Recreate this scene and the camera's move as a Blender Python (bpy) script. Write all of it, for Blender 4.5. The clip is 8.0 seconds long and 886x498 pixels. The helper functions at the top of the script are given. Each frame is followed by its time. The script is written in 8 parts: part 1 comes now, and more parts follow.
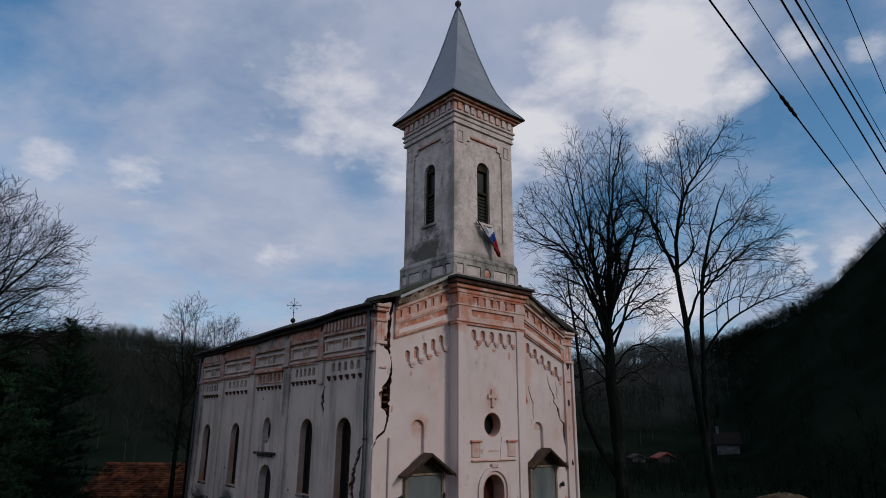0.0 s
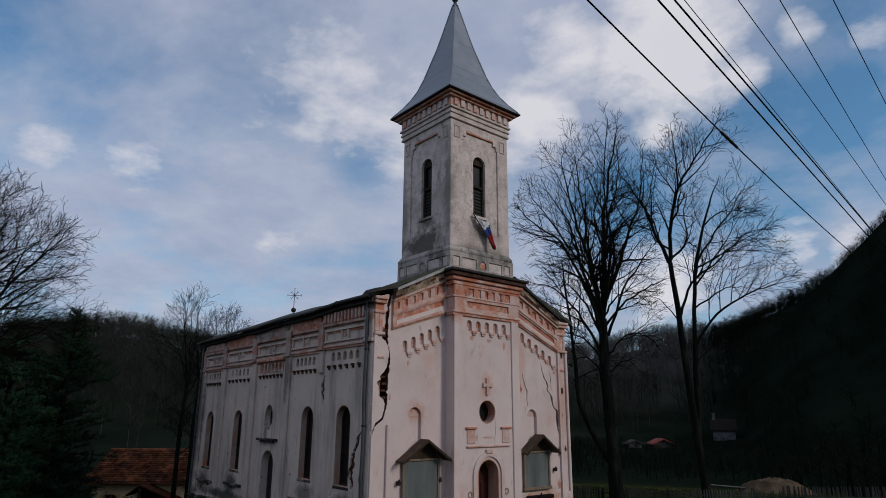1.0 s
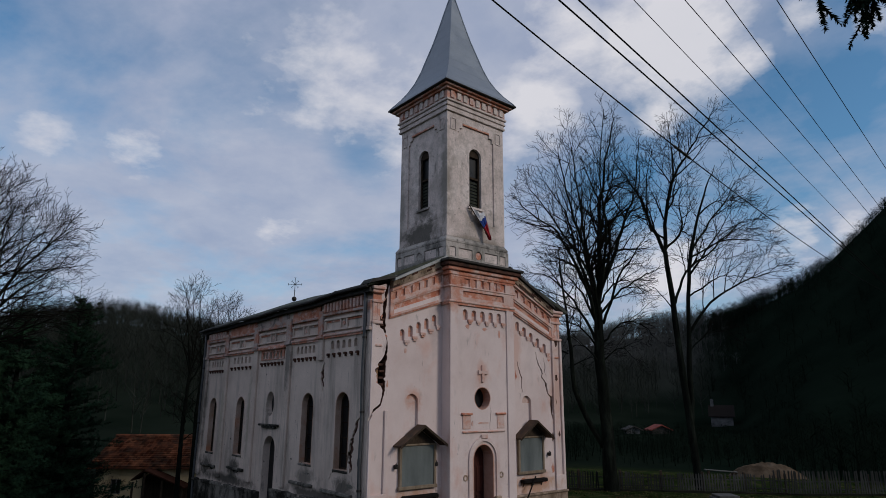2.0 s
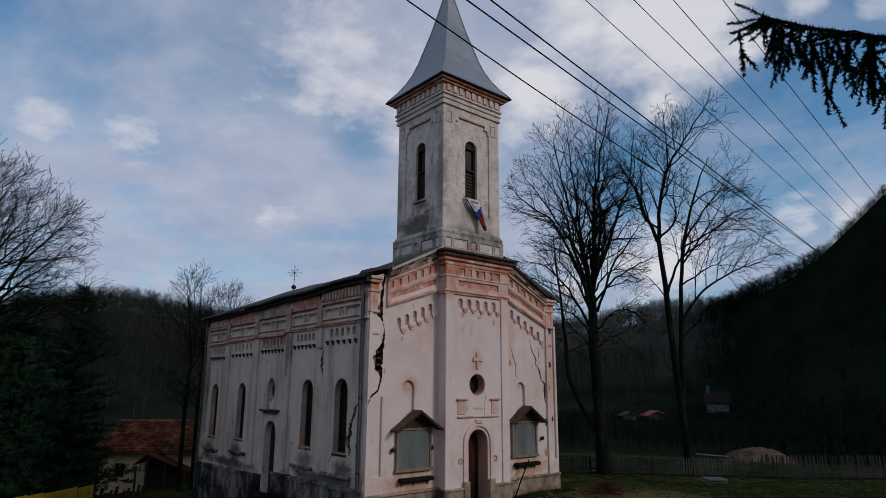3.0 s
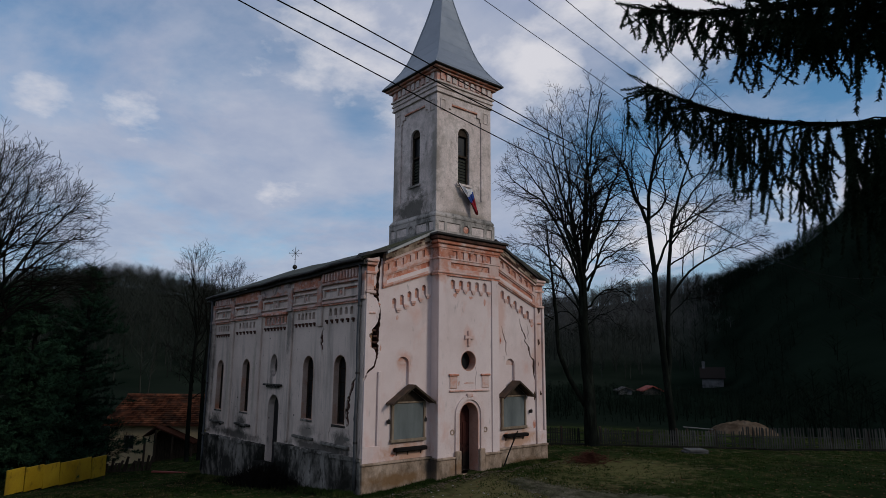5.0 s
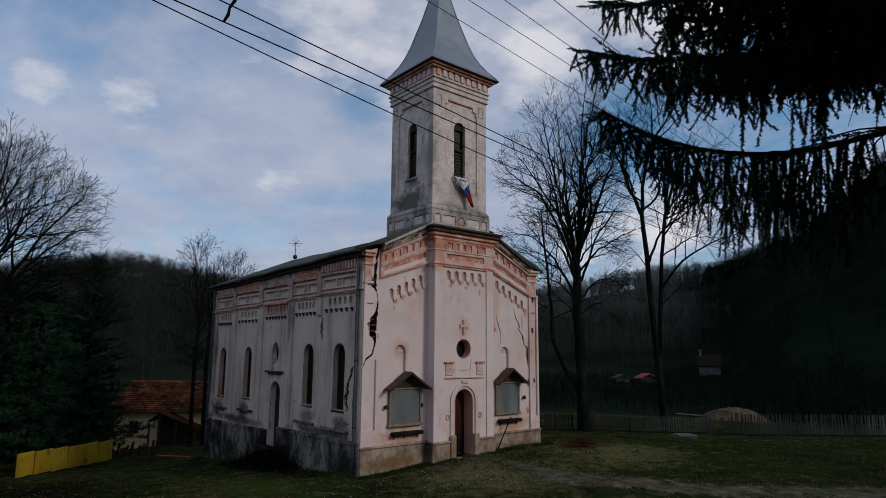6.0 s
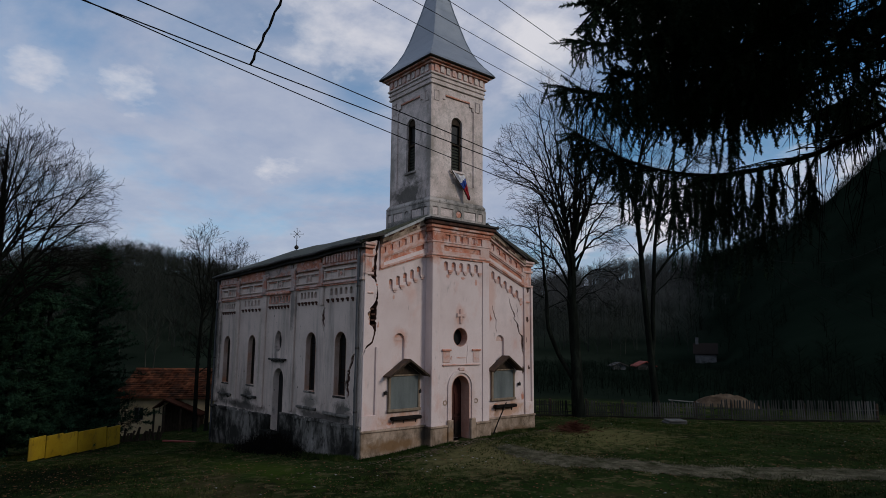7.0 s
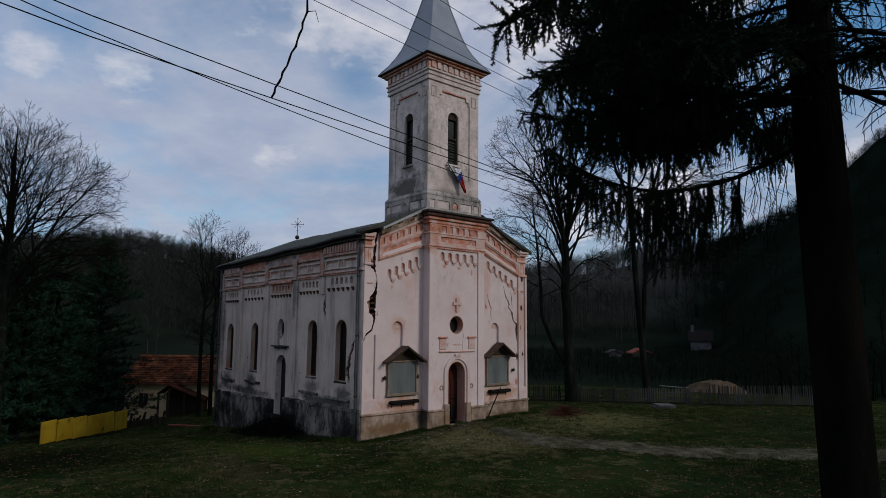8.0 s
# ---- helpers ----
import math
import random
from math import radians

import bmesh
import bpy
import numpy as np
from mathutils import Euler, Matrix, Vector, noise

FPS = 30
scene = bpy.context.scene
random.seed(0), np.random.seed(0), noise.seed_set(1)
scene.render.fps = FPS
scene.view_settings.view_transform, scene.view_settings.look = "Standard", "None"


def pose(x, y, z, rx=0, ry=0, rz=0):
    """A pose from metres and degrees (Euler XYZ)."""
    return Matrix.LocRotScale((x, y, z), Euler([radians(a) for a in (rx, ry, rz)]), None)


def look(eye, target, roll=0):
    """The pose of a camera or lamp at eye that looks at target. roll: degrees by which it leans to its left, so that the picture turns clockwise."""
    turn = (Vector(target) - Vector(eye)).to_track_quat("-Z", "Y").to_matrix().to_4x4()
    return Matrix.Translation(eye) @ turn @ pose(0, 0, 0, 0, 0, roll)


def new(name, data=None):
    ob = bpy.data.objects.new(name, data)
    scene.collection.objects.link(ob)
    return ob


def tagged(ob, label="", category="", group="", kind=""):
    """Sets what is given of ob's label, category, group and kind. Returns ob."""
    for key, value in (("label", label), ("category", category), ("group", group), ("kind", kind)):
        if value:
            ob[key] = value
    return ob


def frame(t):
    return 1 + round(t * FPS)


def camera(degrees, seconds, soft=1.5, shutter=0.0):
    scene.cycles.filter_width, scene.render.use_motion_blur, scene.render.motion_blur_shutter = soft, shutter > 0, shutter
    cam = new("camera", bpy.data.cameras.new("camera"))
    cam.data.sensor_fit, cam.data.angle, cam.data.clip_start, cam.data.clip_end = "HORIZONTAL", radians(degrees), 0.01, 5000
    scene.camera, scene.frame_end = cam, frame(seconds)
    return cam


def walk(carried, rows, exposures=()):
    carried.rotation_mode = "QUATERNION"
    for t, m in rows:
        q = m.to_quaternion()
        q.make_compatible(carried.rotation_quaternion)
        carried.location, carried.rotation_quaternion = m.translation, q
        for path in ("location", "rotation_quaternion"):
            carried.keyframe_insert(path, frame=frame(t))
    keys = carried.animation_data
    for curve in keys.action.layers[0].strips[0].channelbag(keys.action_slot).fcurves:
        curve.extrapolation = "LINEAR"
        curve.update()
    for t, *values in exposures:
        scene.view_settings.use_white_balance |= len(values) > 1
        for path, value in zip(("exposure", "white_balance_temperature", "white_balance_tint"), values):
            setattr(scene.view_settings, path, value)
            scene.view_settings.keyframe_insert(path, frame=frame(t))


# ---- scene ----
from mathutils.geometry import tessellate_polygon

# ---- camera and its way ----
cam = camera(71.4, 8.0, soft=0.7)
PATH = [
    (0, (-0.289, -0.214, 3.028), (-1.766, 1.016, 3.581), 0.4),
    (0.5, (0.009, -0.369, 3.06), (-1.473, 0.865, 3.592), 0.4),
    (1, (0.231, -0.507, 3.066), (-1.254, 0.731, 3.579), 0.4),
    (1.5, (0.467, -0.596, 3.059), (-1.023, 0.643, 3.553), 0.4),
    (3, (1.18, -0.948, 3.061), (-0.32, 0.302, 3.493), 0.4),
    (3.5, (1.437, -1.085, 3.073), (-0.066, 0.168, 3.486), 0.5),
    (4, (1.685, -1.199, 3.093), (0.178, 0.056, 3.485), 0.4),
    (4.5, (1.95, -1.317, 3.08), (0.439, -0.061, 3.455), 0.4),
    (6, (2.863, -1.766, 3.098), (1.344, -0.505, 3.417), 0.5),
    (6.5, (3.215, -1.983, 3.101), (1.694, -0.72, 3.401), 0.5),
    (7, (3.522, -2.228, 3.103), (2.0, -0.961, 3.385), 0.5),
    (7.5, (3.871, -2.521, 3.112), (2.351, -1.248, 3.374), 0.5),
    (8, (4.268, -2.761, 3.124), (2.745, -1.486, 3.366), 0.5),
]
walk(cam, [(t, look(eye, target, roll)) for t, eye, target, roll in PATH], [(0.0, 0.0), (8.0, 0.0)])

# ---- sky and sun ----
SUN_AZ, SUN_EL = 66.0, 27.0          # degrees from +y towards +x, and above the horizon


def node(tree, kind, loc=(0, 0), **sets):
    n = tree.nodes.new(kind)
    for key, value in sets.items():
        if key in n.inputs:
            n.inputs[key].default_value = value
    return n


def ramp(tree, fac, stops):
    n = tree.nodes.new("ShaderNodeValToRGB")
    el = n.color_ramp.elements
    while len(el) < len(stops):
        el.new(0.5)
    for e, (p, c) in zip(el, stops):
        e.position = p
        e.color = c if len(c) == 4 else (*c, 1)
    tree.links.new(fac, n.inputs[0])
    return n.outputs[0]


def maths(tree, op, a, b=None, clamp=False):
    n = tree.nodes.new("ShaderNodeMath")
    n.operation, n.use_clamp = op, clamp
    for i, v in enumerate((a, b)):
        if v is None:
            continue
        if isinstance(v, (int, float)):
            n.inputs[i].default_value = v
        else:
            tree.links.new(v, n.inputs[i])
    return n.outputs[0]


def mixcol(tree, fac, a, b, blend="MIX"):
    n = tree.nodes.new("ShaderNodeMix")
    n.data_type, n.blend_type = "RGBA", blend
    for sock, v in ((n.inputs[0], fac), (n.inputs[6], a), (n.inputs[7], b)):
        if isinstance(v, (int, float)):
            sock.default_value = v
        elif isinstance(v, tuple):
            sock.default_value = (*v, 1) if len(v) == 3 else v
        else:
            tree.links.new(v, sock)
    return n.outputs[2]


def direction(az, el):
    a, e = radians(az), radians(el)
    return Vector((math.sin(a) * math.cos(e), math.cos(a) * math.cos(e), math.sin(e)))


def make_world():
    world = bpy.data.worlds.new("sky")
    world.use_nodes = True
    tree = world.node_tree
    tree.nodes.clear()
    L = tree.links.new
    sky = tree.nodes.new("ShaderNodeTexSky")
    sky.sky_type, sky.sun_disc = "NISHITA", False
    sky.sun_elevation, sky.sun_rotation = radians(SUN_EL), radians(SUN_AZ)
    sky.air_density, sky.dust_density, sky.ozone_density = 1.0, 0.6, 1.6
    co = tree.nodes.new("ShaderNodeTexCoord").outputs["Generated"]
    # a cloud layer: the direction is carried onto a flat layer so that clouds flatten towards the horizon
    sep = tree.nodes.new("ShaderNodeSeparateXYZ")
    L(co, sep.inputs[0])
    up = maths(tree, "MAXIMUM", maths(tree, "ADD", sep.outputs[2], 0.22), 0.05)
    flat = tree.nodes.new("ShaderNodeCombineXYZ")
    L(maths(tree, "DIVIDE", sep.outputs[0], up), flat.inputs[0])
    L(maths(tree, "DIVIDE", sep.outputs[1], up), flat.inputs[1])
    flat.inputs[2].default_value = 3.7
    big = node(tree, "ShaderNodeTexNoise", Scale=1.5, Detail=7.0, Roughness=0.58, Distortion=0.25)
    fine = node(tree, "ShaderNodeTexNoise", Scale=4.2, Detail=6.0, Roughness=0.6, Distortion=0.1)
    L(flat.outputs[0], big.inputs["Vector"])
    L(flat.outputs[0], fine.inputs["Vector"])
    # the thick veil and the open blue patches
    veil = big.outputs[0]

    def blob(az, el, radius, gain):
        n = tree.nodes.new("ShaderNodeVectorMath")
        n.operation = "DISTANCE"
        L(co, n.inputs[0])
        n.inputs[1].default_value = direction(az, el)
        m = tree.nodes.new("ShaderNodeMapRange")
        m.interpolation_type = "SMOOTHERSTEP"
        L(n.outputs["Value"], m.inputs[0])
        m.inputs[1].default_value, m.inputs[2].default_value = 0.0, radius
        m.inputs[3].default_value, m.inputs[4].default_value = gain, 0.0
        return m.outputs[0]

    amount = maths(tree, "ADD", veil, 0.12)
    for az, el, radius, gain in BLUE:
        amount = maths(tree, "SUBTRACT", amount, blob(az, el, radius, gain))
    veil_mask = ramp(tree, amount, [(0.36, (0, 0, 0)), (0.62, (1, 1, 1))])
    heap = fine.outputs[0]
    puff = None
    for az, el, radius, gain in PUFFS:
        b = blob(az, el, radius, gain)
        puff = b if puff is None else maths(tree, "MAXIMUM", puff, b)
    puff_mask = ramp(tree, maths(tree, "ADD", maths(tree, "MULTIPLY", heap, 0.9), puff), [(0.72, (0, 0, 0)), (0.95, (1, 1, 1))])
    blue = mixcol(tree, 1.0, sky.outputs[0], SKY_TINT, "MULTIPLY")
    shade = mixcol(tree, ramp(tree, fine.outputs[0], [(0.3, (0, 0, 0)), (0.7, (1, 1, 1))]), VEIL_LOW, VEIL_HIGH)
    col = mixcol(tree, maths(tree, "MULTIPLY", veil_mask, 0.9), blue, shade)
    col = mixcol(tree, maths(tree, "MULTIPLY", puff_mask, 0.85), col, PUFF)
    back = tree.nodes.new("ShaderNodeBackground")
    L(col, back.inputs[0])
    back.inputs[1].default_value = 0.1
    out = tree.nodes.new("ShaderNodeOutputWorld")
    L(back.outputs[0], out.inputs[0])
    scene.world = world


SKY_TINT = (0.66, 1.02, 1.16)
VEIL_LOW, VEIL_HIGH, PUFF = (3.35, 3.85, 5.25), (4.65, 4.95, 6.0), (7.2, 7.1, 7.5)
BLUE = [(-17, 22, 0.30, 0.28), (-32, 16, 0.2, 0.13), (-58, 21, 0.11, 0.2), (-12, 34, 0.16, 0.22), (-91, 31, 0.20, 0.18), (-40, 14, 0.18, 0.09), (-33, 20, 0.14, 0.14), (-54, 33, 0.08, 0.1)]
PUFFS = [(-28, 31, 0.24, 0.60), (-38, 32, 0.18, 0.5), (-40.5, 26, 0.15, 0.52), (-43, 23.5, 0.09, 0.42), (-22.5, 28, 0.11, 0.5), (-29, 25, 0.09, 0.46), (-78.0, 20.2, 0.10, 0.36), (-85.2, 20.4, 0.075, 0.28), (-66, 15.4, 0.10, 0.28), (-62, 30, 0.36, 0.27), (-66, 34, 0.26, 0.25), (-80, 24.5, 0.16, 0.22),
         (-12, 28.5, 0.07, 0.46), (-17, 30, 0.08, 0.50), (-20, 13, 0.10, 0.44), (-30, 11, 0.16, 0.46), (-37, 10, 0.12, 0.42), (-16, 12.5, 0.07, 0.42), (-52, 25, 0.26, 0.31), (-25, 38, 0.2, 0.5)]
make_world()

sun = new("sun", bpy.data.lights.new("sun", "SUN"))
sun.data.energy, sun.data.angle, sun.data.color = 1.10, radians(14), (1.0, 0.90, 0.80)
sun.matrix_world = look(direction(SUN_AZ, SUN_EL) * 60, (0, 0, 0))

# ---- materials ----


def material(name, colours, scale=6.0, rough=0.85, bump=0.25, metal=0.0, stretch=(1, 1, 1), spots=None, vary=0.0, fine=60.0, detail=6.0, gloss=0.2, blots=()):
    """A noise-mottled surface: two or more colours over a coarse noise, fine grain, and stains or wear of a third colour."""
    mat = bpy.data.materials.new(name)
    mat.use_nodes = True
    tree = mat.node_tree
    L = tree.links.new
    bsdf = tree.nodes["Principled BSDF"]
    co = tree.nodes.new("ShaderNodeNewGeometry").outputs["Position"]
    mp = tree.nodes.new("ShaderNodeMapping")
    mp.inputs["Scale"].default_value = stretch
    L(co, mp.inputs[0])
    coarse = node(tree, "ShaderNodeTexNoise", Scale=scale, Detail=detail, Roughness=0.6)
    L(mp.outputs[0], coarse.inputs["Vector"])
    n = len(colours)
    stops = [(0.32 + 0.36 * i / max(1, n - 1), c) for i, c in enumerate(colours)]
    col = ramp(tree, coarse.outputs[0], stops)
    grain = node(tree, "ShaderNodeTexNoise", Scale=fine, Detail=4.0, Roughness=0.65)
    L(mp.outputs[0], grain.inputs["Vector"])
    col = mixcol(tree, 0.5, col, ramp(tree, grain.outputs[0], [(0.25, (0.55, 0.55, 0.55)), (0.75, (1.25, 1.25, 1.25))]), "MULTIPLY")
    for colour, sscale, lo, hi, sstretch, strength in spots or []:
        mp2 = tree.nodes.new("ShaderNodeMapping")
        mp2.inputs["Scale"].default_value = sstretch
        mp2.inputs["Location"].default_value = (sscale * 3.1, lo * 17, hi * 11)
        L(co, mp2.inputs[0])
        st = node(tree, "ShaderNodeTexNoise", Scale=sscale, Detail=8.0, Roughness=0.68, Distortion=0.3)
        L(mp2.outputs[0], st.inputs["Vector"])
        mask = ramp(tree, st.outputs[0], [(lo, (0, 0, 0)), (hi, (1, 1, 1))])
        col = mixcol(tree, maths(tree, "MULTIPLY", mask, strength), col, colour)
    for centre, radii, colour, strength in blots:
        # one ragged blot with a shape of its own, for stains, wear and painted shade
        off = tree.nodes.new("ShaderNodeVectorMath")
        off.operation = "SUBTRACT"
        L(co, off.inputs[0])
        off.inputs[1].default_value = centre
        div = tree.nodes.new("ShaderNodeVectorMath")
        div.operation = "DIVIDE"
        L(off.outputs[0], div.inputs[0])
        div.inputs[1].default_value = radii
        ln = tree.nodes.new("ShaderNodeVectorMath")
        ln.operation = "LENGTH"
        L(div.outputs[0], ln.inputs[0])
        rag = node(tree, "ShaderNodeTexNoise", Scale=2.4, Detail=8.0, Roughness=0.7, Distortion=0.4)
        L(co, rag.inputs["Vector"])
        near_ = maths(tree, "SUBTRACT", 1.0, ln.outputs["Value"])
        mask = ramp(tree, maths(tree, "ADD", maths(tree, "MULTIPLY", near_, 0.55), rag.outputs[0]), [(0.56, (0, 0, 0)), (0.86, (1, 1, 1))])
        col = mixcol(tree, maths(tree, "MULTIPLY", mask, strength), col, colour)
    if vary:
        info = tree.nodes.new("ShaderNodeObjectInfo")
        geo = tree.nodes.new("ShaderNodeNewGeometry")
        r = maths(tree, "ADD", maths(tree, "MULTIPLY", info.outputs["Random"], 0.5), maths(tree, "MULTIPLY", geo.outputs["Random Per Island"], 0.5))
        col = mixcol(tree, 1.0, col, ramp(tree, r, [(0.0, (1 - vary,) * 3), (1.0, (1 + vary,) * 3)]), "MULTIPLY")
    L(col, bsdf.inputs["Base Color"])
    bsdf.inputs["Metallic"].default_value = metal
    rr = ramp(tree, coarse.outputs[0], [(0.3, (max(0, rough - 0.1),) * 3), (0.7, (min(1, rough + 0.08),) * 3)])
    L(rr, bsdf.inputs["Roughness"])
    bsdf.inputs["Specular IOR Level"].default_value = gloss
    if bump:
        bp = node(tree, "ShaderNodeBump", Strength=bump, Distance=0.03)
        hgt = maths(tree, "ADD", maths(tree, "MULTIPLY", grain.outputs[0], 0.4), coarse.outputs[0])
        L(hgt, bp.inputs["Height"])
        L(bp.outputs[0], bsdf.inputs["Normal"])
    return mat


reveal_mat = material("pink_reveal", [(0.42, 0.22, 0.16), (0.56, 0.36, 0.29)], 1.8, 0.9, 0.2, fine=40, spots=[((0.50, 0.18, 0.10), 2.0, 0.54, 0.68, (1, 1, 1), 0.7)])
side_lining = material("stained_lining", [(0.40, 0.27, 0.20), (0.56, 0.43, 0.36)], 1.4, 0.9, 0.2, fine=40, spots=[((0.46, 0.19, 0.10), 1.3, 0.50, 0.64, (1, 1, 1), 0.75), ((0.10, 0.09, 0.07), 2.0, 0.58, 0.68, (1, 1, 0.5), 0.7)])
GREY_STAIN = (0.16, 0.15, 0.135)
plaster = material("plaster", [(0.62, 0.50, 0.47), (0.70, 0.585, 0.555), (0.74, 0.63, 0.60)], 0.5, 0.9, 0.10, fine=75,
                   spots=[((0.34, 0.29, 0.275), 0.8, 0.56, 0.80, (1, 1, 0.35), 0.45), ((0.58, 0.30, 0.22), 1.1, 0.56, 0.74, (1, 1, 0.6), 0.5),
                          (GREY_STAIN, 3.0, 0.62, 0.72, (1.6, 1.6, 0.5), 0.6), ((0.09, 0.08, 0.07), 11.0, 0.66, 0.72, (1, 1, 1), 0.7)],
                   blots=[((-15.2, 11.5, 0.05), (0.5, 1.3, 0.55), (0.44, 0.22, 0.12), 0.75), ((-15.2, 16.9, 0.1), (0.5, 1.7, 0.6), (0.46, 0.25, 0.14), 0.75), ((-15.2, 11.36, 3.1), (0.4, 0.5, 0.5), (0.56, 0.27, 0.18), 0.6),
                          ((-14.8, 14.0, 0.6), (0.5, 1.0, 1.5), (0.50, 0.30, 0.22), 0.55), ((-15.2, 15.9, 4.9), (0.4, 0.5, 1.6), (0.58, 0.36, 0.29), 0.6), ((-15.2, 18.2, 3.6), (0.4, 0.45, 2.6), (0.52, 0.30, 0.22), 0.55),
                          ((-14.8, 13.97, 3.9), (0.4, 0.45, 0.6), (0.52, 0.26, 0.18), 0.6), ((-14.8, 12.7, 6.3), (0.5, 0.4, 0.5), (0.55, 0.24, 0.14), 0.7), ((-15.2, 12.2, 5.4), (0.4, 0.3, 1.2), (0.44, 0.36, 0.34), 0.6)])
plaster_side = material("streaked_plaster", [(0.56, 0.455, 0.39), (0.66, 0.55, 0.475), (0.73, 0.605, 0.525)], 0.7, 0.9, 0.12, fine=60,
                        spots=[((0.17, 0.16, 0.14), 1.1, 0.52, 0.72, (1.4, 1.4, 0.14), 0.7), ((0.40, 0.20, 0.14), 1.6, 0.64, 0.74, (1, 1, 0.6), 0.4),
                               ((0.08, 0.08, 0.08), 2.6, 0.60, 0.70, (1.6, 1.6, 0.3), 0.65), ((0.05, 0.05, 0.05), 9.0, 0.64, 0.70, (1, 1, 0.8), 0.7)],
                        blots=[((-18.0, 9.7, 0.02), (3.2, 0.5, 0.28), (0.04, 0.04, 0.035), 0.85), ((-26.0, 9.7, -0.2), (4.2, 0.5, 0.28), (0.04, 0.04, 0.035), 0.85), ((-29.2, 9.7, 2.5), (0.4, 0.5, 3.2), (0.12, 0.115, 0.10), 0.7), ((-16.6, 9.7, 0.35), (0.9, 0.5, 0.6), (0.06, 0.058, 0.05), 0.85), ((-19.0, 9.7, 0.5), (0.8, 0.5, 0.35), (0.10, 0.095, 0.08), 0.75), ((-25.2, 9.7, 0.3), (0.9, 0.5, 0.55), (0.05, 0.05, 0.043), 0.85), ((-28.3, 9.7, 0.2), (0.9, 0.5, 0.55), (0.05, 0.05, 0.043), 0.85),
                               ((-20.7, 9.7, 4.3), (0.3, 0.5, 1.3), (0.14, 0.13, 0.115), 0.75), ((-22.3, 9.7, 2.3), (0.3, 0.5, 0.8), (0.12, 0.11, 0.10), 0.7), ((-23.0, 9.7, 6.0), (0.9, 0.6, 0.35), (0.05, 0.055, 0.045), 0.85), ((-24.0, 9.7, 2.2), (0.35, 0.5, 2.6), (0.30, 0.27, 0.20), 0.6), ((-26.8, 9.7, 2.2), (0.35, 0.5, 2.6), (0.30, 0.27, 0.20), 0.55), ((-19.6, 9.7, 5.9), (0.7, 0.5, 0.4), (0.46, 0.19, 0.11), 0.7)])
plaster_grey = material("weathered_plaster", [(0.56, 0.47, 0.425), (0.69, 0.59, 0.545), (0.76, 0.67, 0.625)], 0.9, 0.92, 0.30, fine=20,
                        spots=[((0.26, 0.235, 0.21), 0.9, 0.52, 0.70, (1, 1, 0.5), 0.6), ((0.10, 0.095, 0.085), 2.6, 0.59, 0.70, (1, 1, 0.6), 0.65), ((0.05, 0.05, 0.045), 9.0, 0.60, 0.68, (1, 1, 1), 0.65), ((0.34, 0.30, 0.26), 3.2, 0.48, 0.62, (1, 1, 1), 0.55)],
                        blots=[((-16.6, 12.6, 8.9), (1.7, 0.5, 0.75), (0.07, 0.068, 0.055), 0.85), ((-15.2, 12.55, 10.6), (0.30, 0.40, 2.6), (0.24, 0.215, 0.185), 0.75), ((-15.0, 14.3, 9.3), (0.5, 1.0, 0.34), (0.20, 0.175, 0.14), 0.75),
                               ((-16.5, 12.6, 9.7), (0.7, 0.4, 0.5), (0.10, 0.095, 0.08), 0.8), ((-17.8, 12.6, 10.2), (0.4, 0.4, 1.6), (0.26, 0.24, 0.21), 0.7), ((-15.0, 14.0, 8.6), (0.5, 1.9, 0.22), (0.24, 0.21, 0.17), 0.7)])
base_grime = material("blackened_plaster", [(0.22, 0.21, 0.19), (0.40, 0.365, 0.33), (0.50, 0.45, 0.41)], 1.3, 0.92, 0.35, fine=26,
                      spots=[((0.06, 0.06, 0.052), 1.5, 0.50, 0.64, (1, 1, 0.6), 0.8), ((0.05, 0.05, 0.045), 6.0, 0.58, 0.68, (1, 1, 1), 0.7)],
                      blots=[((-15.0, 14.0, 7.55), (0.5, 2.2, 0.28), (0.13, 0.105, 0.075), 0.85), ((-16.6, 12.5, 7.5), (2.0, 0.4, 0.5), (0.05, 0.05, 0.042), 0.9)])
trim_red = material("bare_red_trim", [(0.44, 0.135, 0.075), (0.53, 0.225, 0.145), (0.60, 0.38, 0.30)], 2.2, 0.9, 0.3, fine=40,
                    spots=[((0.66, 0.53, 0.49), 2.4, 0.50, 0.62, (1, 1, 1.4), 0.75), ((0.10, 0.05, 0.035), 3.0, 0.56, 0.70, (1, 1, 1), 0.7)])
trim_worn = material("worn_side_trim", [(0.42, 0.33, 0.29), (0.54, 0.44, 0.40)], 1.6, 0.9, 0.3, fine=40,
                     spots=[((0.46, 0.18, 0.11), 1.5, 0.48, 0.58, (1, 1, 1.2), 0.8), ((0.09, 0.085, 0.08), 2.2, 0.54, 0.66, (1, 1, 1), 0.75)])
# near-black sheets set into openings stand in for the unlit inside
opening_mat = material("black_opening", [(0.006, 0.007, 0.008), (0.012, 0.013, 0.014)], 2.0, 0.35, 0.02)
trim_pale = material("pale_trim", [(0.57, 0.38, 0.32), (0.66, 0.52, 0.475)], 1.6, 0.9, 0.25, fine=40,
                     spots=[((0.53, 0.215, 0.135), 1.9, 0.47, 0.60, (1, 1, 1.2), 0.75), ((0.15, 0.13, 0.12), 2.8, 0.62, 0.72, (1, 1, 1), 0.6)])
brick_dark = material("broken_brick", [(0.030, 0.018, 0.014), (0.075, 0.036, 0.026), (0.13, 0.065, 0.046)], 5.0, 0.95, 0.6)
ochre_core = material("crumbling_ochre_mortar", [(0.16, 0.085, 0.04), (0.30, 0.17, 0.085), (0.40, 0.26, 0.16)], 6.0, 0.95, 0.7, fine=30)
